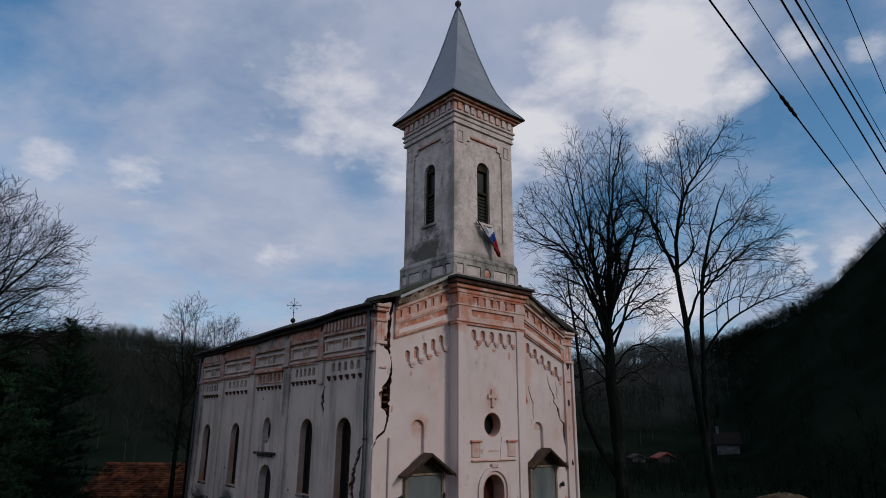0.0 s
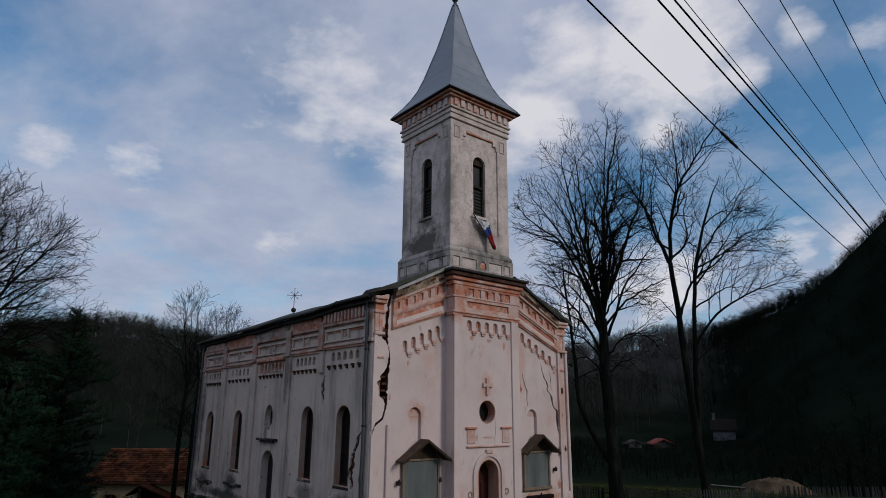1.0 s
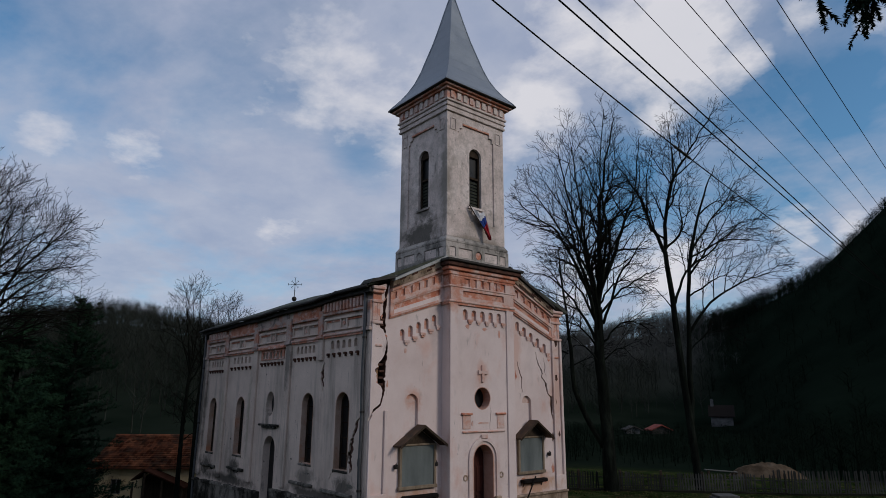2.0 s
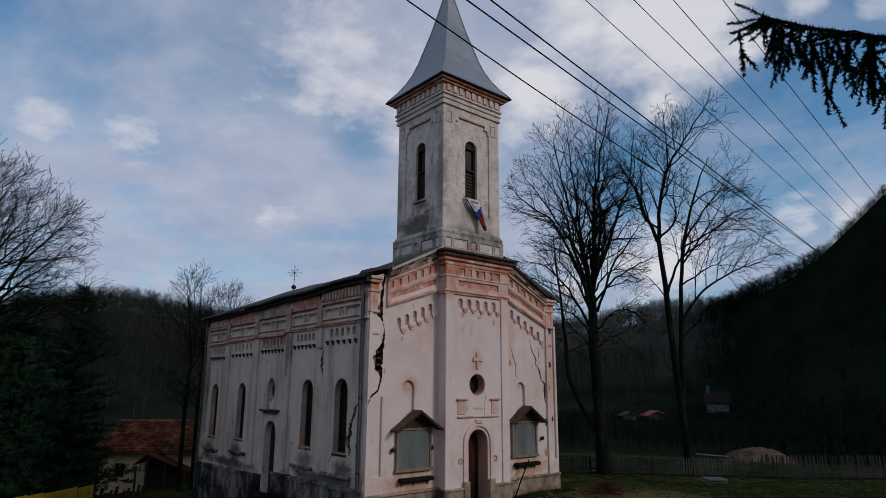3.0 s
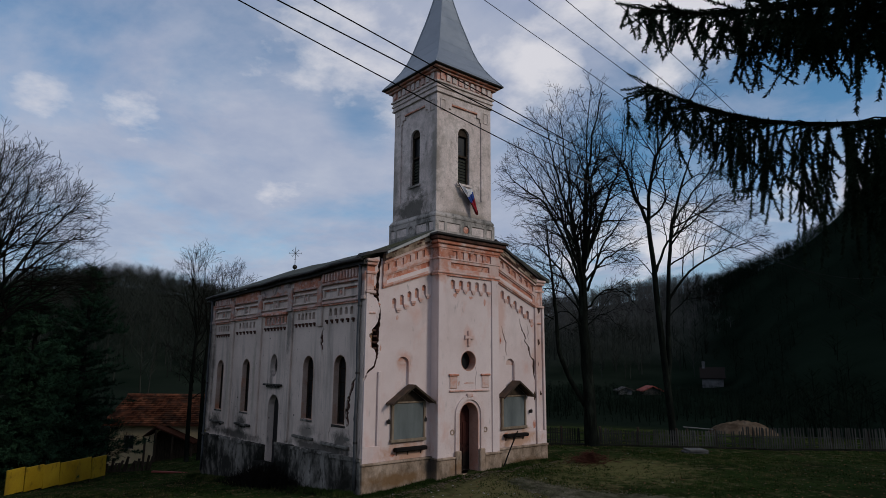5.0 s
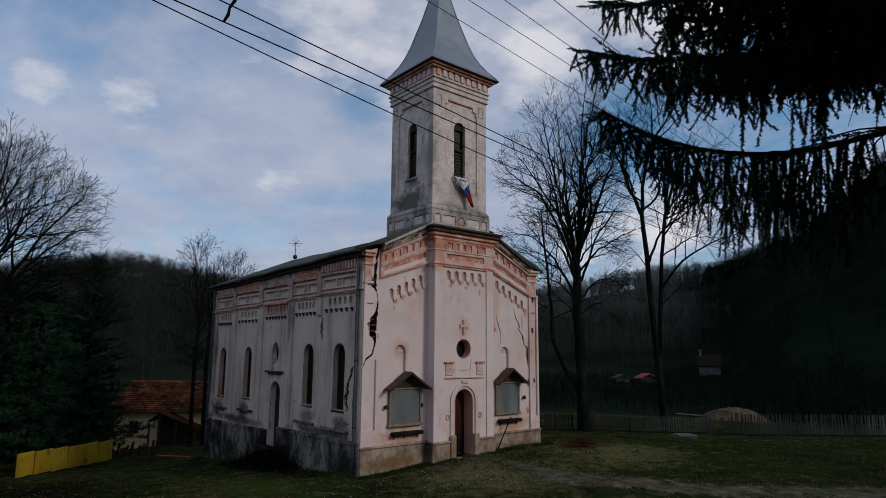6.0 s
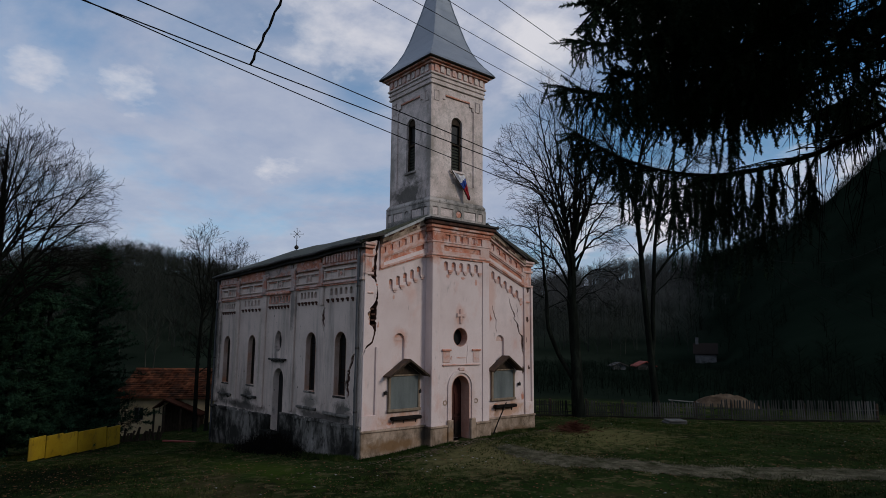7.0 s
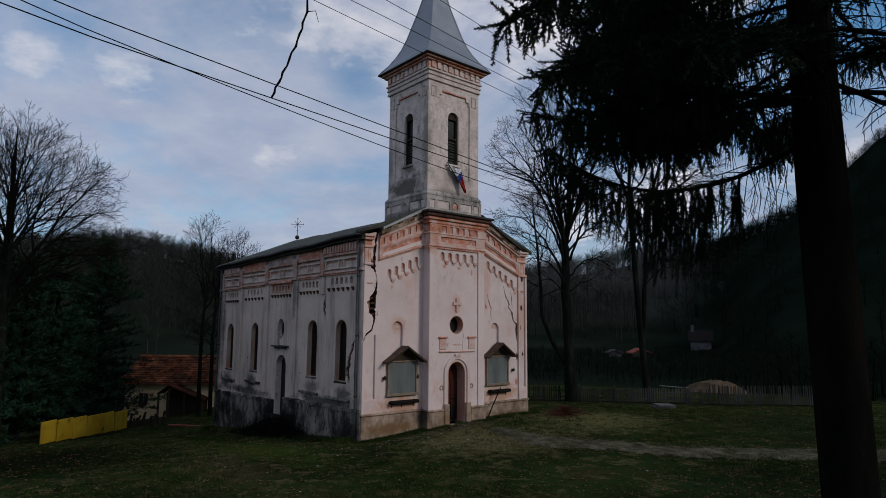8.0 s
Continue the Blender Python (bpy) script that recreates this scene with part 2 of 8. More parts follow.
# red brick of the wall hollows, with their shade mixed into the colour
hollow_brick = material("shaded_red_brick", [(0.09, 0.032, 0.018), (0.20, 0.075, 0.042)], 5.0, 0.95, 0.5)
plinth_mat = material("plinth_render", [(0.30, 0.215, 0.15), (0.48, 0.37, 0.285)], 1.4, 0.92, 0.6, spots=[((0.10, 0.070, 0.044), 1.3, 0.44, 0.62, (1, 1, 0.6), 0.85), ((0.06, 0.055, 0.045), 5.0, 0.58, 0.68, (1, 1, 0.7), 0.7)],
                      blots=[((-15.1, 11.0, -0.75), (0.5, 1.6, 0.28), (0.17, 0.095, 0.04), 0.85), ((-15.1, 17.2, -0.8), (0.5, 1.6, 0.30), (0.11, 0.065, 0.03), 0.85), ((-14.8, 13.4, -0.55), (0.4, 0.5, 0.4), (0.20, 0.11, 0.05), 0.8), ((-15.1, 12.4, -0.4), (0.5, 0.35, 0.5), (0.06, 0.05, 0.04), 0.85)])
plinth_dark = material("damp_plinth_render", [(0.12, 0.115, 0.10), (0.23, 0.215, 0.19), (0.31, 0.29, 0.26)], 0.8, 0.9, 0.4, spots=[((0.022, 0.022, 0.019), 0.7, 0.44, 0.56, (1.1, 1.1, 0.7), 0.92), ((0.02, 0.02, 0.018), 2.6, 0.52, 0.62, (1.2, 1.2, 0.5), 0.85), ((0.34, 0.32, 0.285), 1.3, 0.62, 0.68, (1, 1, 0.9), 0.7)], gloss=0.03,
                       blots=[((-21.5, 9.7, -1.0), (3.2, 0.8, 0.75), (0.010, 0.011, 0.009), 0.96), ((-16.0, 9.7, -0.7), (1.0, 0.6, 0.7), (0.016, 0.016, 0.013), 0.9), ((-28.3, 9.7, -1.2), (1.2, 0.6, 0.6), (0.012, 0.013, 0.010), 0.92)])
tin = material("painted_tin", [(0.20, 0.23, 0.26), (0.26, 0.29, 0.32)], 1.2, 0.42, 0.05, metal=0.55, vary=0.05, spots=[((0.20, 0.11, 0.06), 1.4, 0.66, 0.76, (1, 1, 0.4), 0.5)])
pale_tin = material("pale_flashing", [(0.24, 0.25, 0.25), (0.36, 0.37, 0.37)], 1.6, 0.5, 0.15, metal=0.3, spots=[((0.12, 0.11, 0.09), 1.8, 0.54, 0.66, (1, 1, 1), 0.7)])
roof_tin = material("dull_roof_tin", [(0.045, 0.050, 0.040), (0.085, 0.090, 0.074)], 1.0, 0.75, 0.3, metal=0.0, gloss=0.1, spots=[((0.045, 0.050, 0.030), 1.5, 0.48, 0.62, (1, 1, 1), 0.8), ((0.03, 0.035, 0.02), 5.0, 0.55, 0.66, (1, 1, 1), 0.7)])
dark_edge = material("dark_roof_edge", [(0.025, 0.023, 0.022), (0.06, 0.055, 0.05)], 3.0, 0.8, 0.3)
old_wood = material("old_dark_wood", [(0.028, 0.021, 0.016), (0.068, 0.050, 0.036)], 3.0, 0.85, 0.3, stretch=(4, 4, 1), gloss=0.03)
louvre = material("grey_green_louvre", [(0.030, 0.034, 0.026), (0.060, 0.064, 0.050)], 3.0, 0.9, 0.2, stretch=(1, 1, 4), gloss=0.05)
charred = material("charred_wood", [(0.007, 0.006, 0.006), (0.020, 0.017, 0.015)], 5.0, 0.9, 0.6, stretch=(4, 1, 4), gloss=0.05)
door_wood = material("red_brown_door", [(0.035, 0.011, 0.009), (0.075, 0.023, 0.018)], 2.0, 0.7, 0.15, stretch=(5, 5, 0.6), gloss=0.1, blots=[((-15.3, 14.2, -0.5), (0.6, 0.7, 0.9), (0.008, 0.007, 0.006), 0.95)])
rust = material("rusty_awning", [(0.055, 0.035, 0.025), (0.13, 0.08, 0.05)], 2.5, 0.85, 0.3, spots=[((0.03, 0.028, 0.026), 2.0, 0.5, 0.65, (1, 1, 1), 0.7)])
frame_wood = material("cream_frame", [(0.15, 0.11, 0.075), (0.27, 0.215, 0.155)], 2.5, 0.8, 0.2, stretch=(3, 3, 1))
board_grey = material("dusty_glass_board", [(0.085, 0.10, 0.10), (0.16, 0.18, 0.175)], 1.1, 0.6, 0.05, stretch=(2, 2, 0.5))
iron = material("dark_iron", [(0.02, 0.02, 0.02), (0.05, 0.045, 0.04)], 4.0, 0.55, 0.1, metal=0.6)
pipe_tin = material("galvanised_pipe", [(0.07, 0.075, 0.08), (0.12, 0.125, 0.13)], 3.0, 0.6, 0.1, metal=0.5)
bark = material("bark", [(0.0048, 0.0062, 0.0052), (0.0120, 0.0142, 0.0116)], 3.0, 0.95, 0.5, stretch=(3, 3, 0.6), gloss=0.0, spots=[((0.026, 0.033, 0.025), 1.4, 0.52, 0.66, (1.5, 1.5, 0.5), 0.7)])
# bark far darker than real: the crown's shade is put into its colour
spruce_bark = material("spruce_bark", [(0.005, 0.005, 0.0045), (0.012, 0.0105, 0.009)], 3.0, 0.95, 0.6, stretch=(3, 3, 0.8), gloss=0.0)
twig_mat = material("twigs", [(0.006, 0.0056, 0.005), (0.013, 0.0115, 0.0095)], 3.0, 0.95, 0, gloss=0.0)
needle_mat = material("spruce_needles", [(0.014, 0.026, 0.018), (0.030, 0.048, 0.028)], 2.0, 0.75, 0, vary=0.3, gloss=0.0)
pine_mat = material("pine_needles", [(0.010, 0.026, 0.017), (0.026, 0.058, 0.031)], 0.6, 0.8, 0, vary=0.35, gloss=0.0)
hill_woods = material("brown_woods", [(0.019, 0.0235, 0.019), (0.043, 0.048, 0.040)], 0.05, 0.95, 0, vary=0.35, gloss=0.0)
# woods across the valley, paler so the colour carries distance haze and sun
pale_woods = material("hazed_woods", [(0.050, 0.052, 0.050), (0.085, 0.085, 0.080)], 0.05, 0.95, 0, vary=0.35, gloss=0.0)
heap_mat = material("brown_gravel", [(0.050, 0.036, 0.024), (0.085, 0.062, 0.042), (0.12, 0.092, 0.066)], 1.6, 0.97, 1.0, fine=8, gloss=0.0)
clod_mat = material("tan_earth", [(0.055, 0.042, 0.026), (0.11, 0.085, 0.056)], 4.0, 0.95, 0.4, vary=0.4)
# near-hill woods, almost black in place of the slope's shade
woods_mat = material("shaded_bare_woods", [(0.0046, 0.0088, 0.0060), (0.0090, 0.0152, 0.0104)], 0.05, 0.95, 0, vary=0.3, gloss=0.0)
wire_mat = material("black_cable", [(0.006, 0.006, 0.006), (0.011, 0.011, 0.011)], 5, 0.8, 0, gloss=0.02)
ground_mat = material("winter_grass_ground", [(0.011, 0.012, 0.006), (0.011, 0.020, 0.006), (0.017, 0.031, 0.009), (0.032, 0.031, 0.013)], 0.30, 0.97, 0.6, fine=9.0, detail=9,
                      spots=[((0.090, 0.078, 0.038), 1.7, 0.51, 0.64, (1, 1, 1), 0.7), ((0.014, 0.013, 0.008), 4.5, 0.52, 0.64, (1, 1, 1), 0.75), ((0.024, 0.033, 0.012), 0.5, 0.52, 0.66, (1, 1, 1), 0.6)], gloss=0.0,
                      # green, tan and earth patches; the darkest wide blots are tree shade painted in
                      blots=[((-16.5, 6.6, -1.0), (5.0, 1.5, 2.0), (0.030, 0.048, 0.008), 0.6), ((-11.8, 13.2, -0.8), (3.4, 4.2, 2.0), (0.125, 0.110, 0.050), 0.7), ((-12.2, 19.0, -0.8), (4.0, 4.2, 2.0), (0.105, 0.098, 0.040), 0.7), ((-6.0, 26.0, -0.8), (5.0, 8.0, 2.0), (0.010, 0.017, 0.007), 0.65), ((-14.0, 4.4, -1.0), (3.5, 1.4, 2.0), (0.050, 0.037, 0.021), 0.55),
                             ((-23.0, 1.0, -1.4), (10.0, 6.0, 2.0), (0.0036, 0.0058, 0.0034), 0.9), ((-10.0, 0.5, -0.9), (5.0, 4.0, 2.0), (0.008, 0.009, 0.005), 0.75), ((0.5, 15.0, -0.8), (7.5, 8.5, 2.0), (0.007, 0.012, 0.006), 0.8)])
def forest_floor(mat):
    """Leaf litter replaces the grass where the woods begin; hill shade and haze are coloured in."""
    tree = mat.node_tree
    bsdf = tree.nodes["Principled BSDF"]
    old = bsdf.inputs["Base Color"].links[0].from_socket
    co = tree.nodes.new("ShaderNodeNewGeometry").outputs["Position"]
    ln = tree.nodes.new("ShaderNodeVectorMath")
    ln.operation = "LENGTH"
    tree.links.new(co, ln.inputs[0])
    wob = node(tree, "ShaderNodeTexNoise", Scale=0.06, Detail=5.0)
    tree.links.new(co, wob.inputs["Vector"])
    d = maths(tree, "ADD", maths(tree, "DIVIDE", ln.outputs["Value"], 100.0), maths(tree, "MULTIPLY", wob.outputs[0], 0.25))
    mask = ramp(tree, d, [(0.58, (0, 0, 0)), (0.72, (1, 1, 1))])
    # litter on the near hill is darkened to stand in for its shade
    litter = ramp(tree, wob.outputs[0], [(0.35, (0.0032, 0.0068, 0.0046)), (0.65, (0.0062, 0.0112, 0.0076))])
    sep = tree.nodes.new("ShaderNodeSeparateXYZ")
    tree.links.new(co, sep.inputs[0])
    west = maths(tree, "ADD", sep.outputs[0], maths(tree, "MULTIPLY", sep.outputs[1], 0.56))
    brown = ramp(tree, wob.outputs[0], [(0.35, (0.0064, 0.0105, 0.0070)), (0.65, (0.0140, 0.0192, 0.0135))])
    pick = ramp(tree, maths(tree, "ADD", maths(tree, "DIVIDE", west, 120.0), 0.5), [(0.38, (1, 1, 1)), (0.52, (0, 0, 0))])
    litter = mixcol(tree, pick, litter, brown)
    # the far hill across the valley: paler grass and litter stand in for haze and sun
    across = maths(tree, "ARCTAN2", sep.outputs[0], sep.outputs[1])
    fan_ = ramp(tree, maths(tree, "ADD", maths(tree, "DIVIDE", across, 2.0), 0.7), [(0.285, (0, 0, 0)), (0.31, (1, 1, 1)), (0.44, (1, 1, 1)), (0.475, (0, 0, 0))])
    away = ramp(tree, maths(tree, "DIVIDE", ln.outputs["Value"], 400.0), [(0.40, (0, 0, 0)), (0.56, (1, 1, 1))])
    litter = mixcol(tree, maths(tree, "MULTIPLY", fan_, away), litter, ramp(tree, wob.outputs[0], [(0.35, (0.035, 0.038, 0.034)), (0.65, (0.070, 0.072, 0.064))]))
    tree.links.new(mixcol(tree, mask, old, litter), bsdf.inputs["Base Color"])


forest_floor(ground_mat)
# the grass repeats the ground's painted tree shade in its blots
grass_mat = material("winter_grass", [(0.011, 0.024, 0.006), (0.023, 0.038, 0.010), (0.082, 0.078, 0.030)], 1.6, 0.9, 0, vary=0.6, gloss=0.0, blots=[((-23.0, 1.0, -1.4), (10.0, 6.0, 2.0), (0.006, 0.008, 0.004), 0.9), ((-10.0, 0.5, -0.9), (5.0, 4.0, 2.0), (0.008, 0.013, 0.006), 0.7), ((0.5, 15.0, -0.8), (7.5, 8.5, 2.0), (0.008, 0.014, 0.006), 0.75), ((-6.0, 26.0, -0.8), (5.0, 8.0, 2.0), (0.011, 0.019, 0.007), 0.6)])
# the blot carries the painted shade over the path's right end
gravel_mat = material("gravel", [(0.050, 0.047, 0.030), (0.100, 0.092, 0.062), (0.165, 0.150, 0.105)], 2.2, 0.97, 0.9, fine=12, vary=0.35, gloss=0.0, spots=[((0.018, 0.024, 0.009), 1.3, 0.50, 0.62, (1, 1, 1), 0.8), ((0.11, 0.10, 0.078), 14.0, 0.60, 0.68, (1, 1, 1), 0.7)], blots=[((0.5, 19.0, -0.8), (6.0, 6.0, 2.0), (0.030, 0.031, 0.020), 0.7)])
yellow_paint = material("yellow_board", [(0.28, 0.17, 0.006), (0.40, 0.27, 0.015)], 1.0, 0.6, 0.1, spots=[((0.20, 0.13, 0.02), 1.4, 0.52, 0.7, (1, 1, 0.4), 0.7), ((0.05, 0.038, 0.012), 2.4, 0.56, 0.68, (1, 1, 0.6), 0.7)])
tile_mat = material("clay_tiles", [(0.055, 0.022, 0.013), (0.12, 0.042, 0.022), (0.19, 0.078, 0.040)], 1.2, 0.9, 0.3, vary=0.75, spots=[((0.025, 0.018, 0.014), 0.7, 0.46, 0.60, (1, 1, 1), 0.85), ((0.03, 0.024, 0.018), 3.0, 0.52, 0.62, (1, 1, 1), 0.7)], gloss=0.0)
porch_tin = material("porch_roof", [(0.030, 0.013, 0.009), (0.060, 0.026, 0.017)], 1.5, 0.95, 0.2, gloss=0.0)
cream = material("cream_wall", [(0.56, 0.43, 0.24), (0.66, 0.53, 0.33)], 0.8, 0.9, 0.1, spots=[((0.25, 0.18, 0.11), 1.0, 0.55, 0.7, (1, 1, 0.4), 0.6)])
# white walls coloured dark to stand in for the dim valley's shade
white_wall = material("dimmed_white_wall", [(0.05, 0.053, 0.055), (0.13, 0.133, 0.135)], 1.0, 0.9, 0.1)
far_roof = material("far_red_roof", [(0.16, 0.036, 0.028), (0.24, 0.060, 0.044)], 1.0, 0.85, 0.1)
slab_mat = material("concrete_slab", [(0.06, 0.06, 0.056), (0.12, 0.117, 0.11)], 2.0, 0.9, 0.2)
picket_mat = material("grey_pickets", [(0.010, 0.011, 0.010), (0.030, 0.031, 0.029), (0.080, 0.080, 0.076)], 0.30, 0.9, 0.2, vary=0.4, gloss=0.05)
foot_shade_mat = material("foot_shade", [(0.008, 0.009, 0.006), (0.022, 0.023, 0.017)], 1.4, 0.95, 0.4, gloss=0.03)
flag_white = material("flag_white", [(0.6, 0.6, 0.62), (0.7, 0.7, 0.7)], 5, 0.9, 0.1)
flag_blue = material("flag_blue", [(0.02, 0.05, 0.22), (0.03, 0.07, 0.28)], 5, 0.9, 0.1)
flag_red = material("flag_red", [(0.35, 0.02, 0.03), (0.42, 0.03, 0.04)], 5, 0.9, 0.1)
debris_mat = material("pale_debris", [(0.16, 0.16, 0.155), (0.30, 0.30, 0.29)], 5, 0.9, 0, vary=0.3)
leaf_mat = material("dead_leaves", [(0.10, 0.045, 0.025), (0.16, 0.085, 0.05)], 5, 0.9, 0, vary=0.4, gloss=0.0)
brush_mat = material("red_brush", [(0.040, 0.017, 0.012), (0.085, 0.036, 0.024)], 5, 0.9, 0, vary=0.5, gloss=0.0)
# near-black colour for unlit insides, used behind openings
dark_void = material("dark_inside", [(0.02, 0.02, 0.02), (0.03, 0.03, 0.03)], 2, 0.95, 0, gloss=0.03)

# ---- building blocks ----


class Shape:
    """Collects vertices and faces of one mesh."""

    def __init__(self):
        self.v, self.f = [], []

    def add(self, verts, faces):
        b = len(self.v)
        self.v.extend(verts)
        self.f.extend(tuple(b + i for i in f) for f in faces)
        return self

    def box(self, x0, x1, y0, y1, z0, z1, c=0.0, m=None):
        x0, x1, y0, y1, z0, z1 = min(x0, x1), max(x0, x1), min(y0, y1), max(y0, y1), min(z0, z1), max(z0, z1)
        if c <= 0:
            vs = [(x, y, z) for z in (z0, z1) for y in (y0, y1) for x in (x0, x1)]
            fs = [(0, 2, 3, 1), (4, 5, 7, 6), (0, 1, 5, 4), (2, 6, 7, 3), (0, 4, 6, 2), (1, 3, 7, 5)]
        else:
            lo, hi = (x0, y0, z0), (x1, y1, z1)
            vs, idx = [], {}
            for sx in (0, 1):
                for sy in (0, 1):
                    for sz in (0, 1):
                        s = (sx, sy, sz)
                        for a in range(3):
                            p = [(hi[i] - c if s[i] else lo[i] + c) for i in range(3)]
                            p[a] = hi[a] if s[a] else lo[a]
                            idx[(s, a)] = len(vs)
                            vs.append(tuple(p))
            fs = []
            for a in range(3):
                o = [i for i in range(3) if i != a]
                for sa in (0, 1):
                    ring = []
                    for p, q in ((0, 0), (1, 0), (1, 1), (0, 1)):
                        s = [0, 0, 0]
                        s[a], s[o[0]], s[o[1]] = sa, p, q
                        ring.append(idx[(tuple(s), a)])
                    fs.append(tuple(ring))
            for a in range(3):
                o = [i for i in range(3) if i != a]
                for p in (0, 1):
                    for q in (0, 1):
                        s0, s1 = [0, 0, 0], [0, 0, 0]
                        s0[o[0]] = s1[o[0]] = p
                        s0[o[1]] = s1[o[1]] = q
                        s1[a] = 1
                        s0, s1 = tuple(s0), tuple(s1)
                        fs.append((idx[(s0, o[0])], idx[(s1, o[0])], idx[(s1, o[1])], idx[(s0, o[1])]))
            for k in range(8):
                s = (k & 1, k >> 1 & 1, k >> 2 & 1)
                fs.append(tuple(idx[(s, a)] for a in range(3)))
        if m is not None:
            vs = [tuple(m @ Vector(p)) for p in vs]
        return self.add(vs, fs)

    def prism(self, outline, place, d0, d1, holes=()):
        """A slab: the outline (u, v) with holes, between the depths d0 and d1, carried into the world by place(u, v, d)."""
        loops = [list(outline), *[list(h) for h in holes]]
        tris = tessellate_polygon([[Vector((u, v, 0)) for u, v in lp] for lp in loops])
        flat = [p for lp in loops for p in lp]
        n = len(flat)
        vs = [place(u, v, d1) for u, v in flat] + [place(u, v, d0) for u, v in flat]
        fs = [tuple(t) for t in tris] + [tuple(n + i for i in reversed(t)) for t in tris]
        s = 0
        for lp in loops:
            k = len(lp)
            for i in range(k):
                a, b = s + i, s + (i + 1) % k
                fs.append((a, b, n + b, n + a))
            s += k
        return self.add(vs, fs)

    def tube(self, pts, radii, sides=5, cap=True):
        pts = [Vector(p) for p in pts]
        vs, fs = [], []
        ref = Vector((0.31, 0.83, 0.45))
        for i, p in enumerate(pts):
            d = (pts[min(i + 1, len(pts) - 1)] - pts[max(i - 1, 0)])
            d = d.normalized() if d.length > 1e-9 else Vector((0, 0, 1))
            a = d.cross(ref)
            a = a.normalized() if a.length > 1e-6 else d.orthogonal().normalized()
            b = d.cross(a)
            for k in range(sides):
                w = 2 * math.pi * k / sides
                vs.append(tuple(p + (a * math.cos(w) + b * math.sin(w)) * radii[i]))
        for i in range(len(pts) - 1):
            for k in range(sides):
                q = (k + 1) % sides
                fs.append((i * sides + k, i * sides + q, (i + 1) * sides + q, (i + 1) * sides + k))
        if cap and sides > 2:
            fs.append(tuple(reversed(range(sides))))
            fs.append(tuple((len(pts) - 1) * sides + k for k in range(sides)))
        return self.add(vs, fs)

    def mesh(self, name, mat, fix=True, smooth=False):
        me = bpy.data.meshes.new(name)
        me.from_pydata(self.v, [], self.f)
        if fix:
            bm = bmesh.new()
            bm.from_mesh(me)
            bmesh.ops.recalc_face_normals(bm, faces=bm.faces)
            bm.to_mesh(me)
            bm.free()
        if smooth:
            me.polygons.foreach_set("use_smooth", [True] * len(me.polygons))
        me.materials.append(mat)
        me.update()
        return me


def part(name, shape, mat, parent, label="", fix=True, smooth=False):
    ob = new(name, shape.mesh(name, mat, fix, smooth))
    ob.parent = parent
    if parent is not None:
        base = parent
        off = Vector((0, 0, 0))
        while base is not None:
            off += base.location
            base = base.parent
        ob.location = -off
    return tagged(ob, label)


def thing(name, at, label, category, group="", kind=""):
    ob = new(name)
    ob.location = at
    return tagged(ob, label, category, group, kind)


def setting(name, shape, mat, label="", category="", fix=True, smooth=False, kind="structure"):
    return tagged(new(name, shape.mesh(name, mat, fix, smooth)), label, category, "", kind)


def front(x):
    return lambda u, v, d: (x + d, u, v)


def south(y):
    return lambda u, v, d: (u, y - d, v)


def arch(u, v0, v1, w, n=10):
    """Outline of a round-headed opening centred on u, from the foot v0 to the crown v1."""
    r = w / 2
    return [(u - r, v0), (u + r, v0)] + [(u + r * math.cos(math.pi * i / n), v1 - r + r * math.sin(math.pi * i / n)) for i in range(n + 1)]


def ring(u, v, r, n=20):
    return [(u + r * math.cos(2 * math.pi * i / n), v + r * math.sin(2 * math.pi * i / n)) for i in range(n)]


def rect(u0, u1, v0, v1):
    return [(u0, v0), (u1, v0), (u1, v1), (u0, v1)]


def crack(points, widths, seed=1):
    """A jagged narrow outline along a line of points."""
    rnd = random.Random(seed)
    left, right = [], []
    for i in range(len(points) - 1):
        (a, b), (c, d) = points[i], points[i + 1]
        for k in range(4):
            t = k / 4
            w = widths[i] * (1 - t) + widths[i + 1] * t
            u, v = a + (c - a) * t + rnd.uniform(-0.025, 0.025), b + (d - b) * t
            left.append((u - w * rnd.uniform(0.3, 0.7), v + rnd.uniform(-0.01, 0.01)))
            right.append((u + w * rnd.uniform(0.3, 0.7), v + rnd.uniform(-0.01, 0.01)))
    u, v = points[-1]
    return left + [(u, v)] + right[::-1]

# ---- ground ----


def smooth(a, b, x):
    t = min(1.0, max(0.0, (x - a) / (b - a)))
    return t * t * (3 - 2 * t)


HEAD = Vector((-0.767, 0.642, 0))
SIDE = Vector((0.642, 0.767, 0))
RIDGE = [(-180, 5.0), (-120, 5.0), (-86, 4.8), (-78, 5.7), (-72, 5.0), (-67, 4.0), (-58, 3.2), (-48, 3.2), (-38.6, 4.2), (-32, 5.0), (-27, 5.6), (-23, 7.2), (-19.5, 8.8), (-17, 11.0),
         (-13.3, 14.4), (-5, 17.5), (20, 16), (60, 10), (120, 7), (180, 5.0)]


def ridge_angle(az):
    for (a, p), (b, q) in zip(RIDGE, RIDGE[1:]):
        if a <= az <= b:
            return p + (q - p) * (az - a) / (b - a)
    return 7.0


def ridge_far(az):
    return 240.0 + 50.0 * smooth(-34, -14, az)


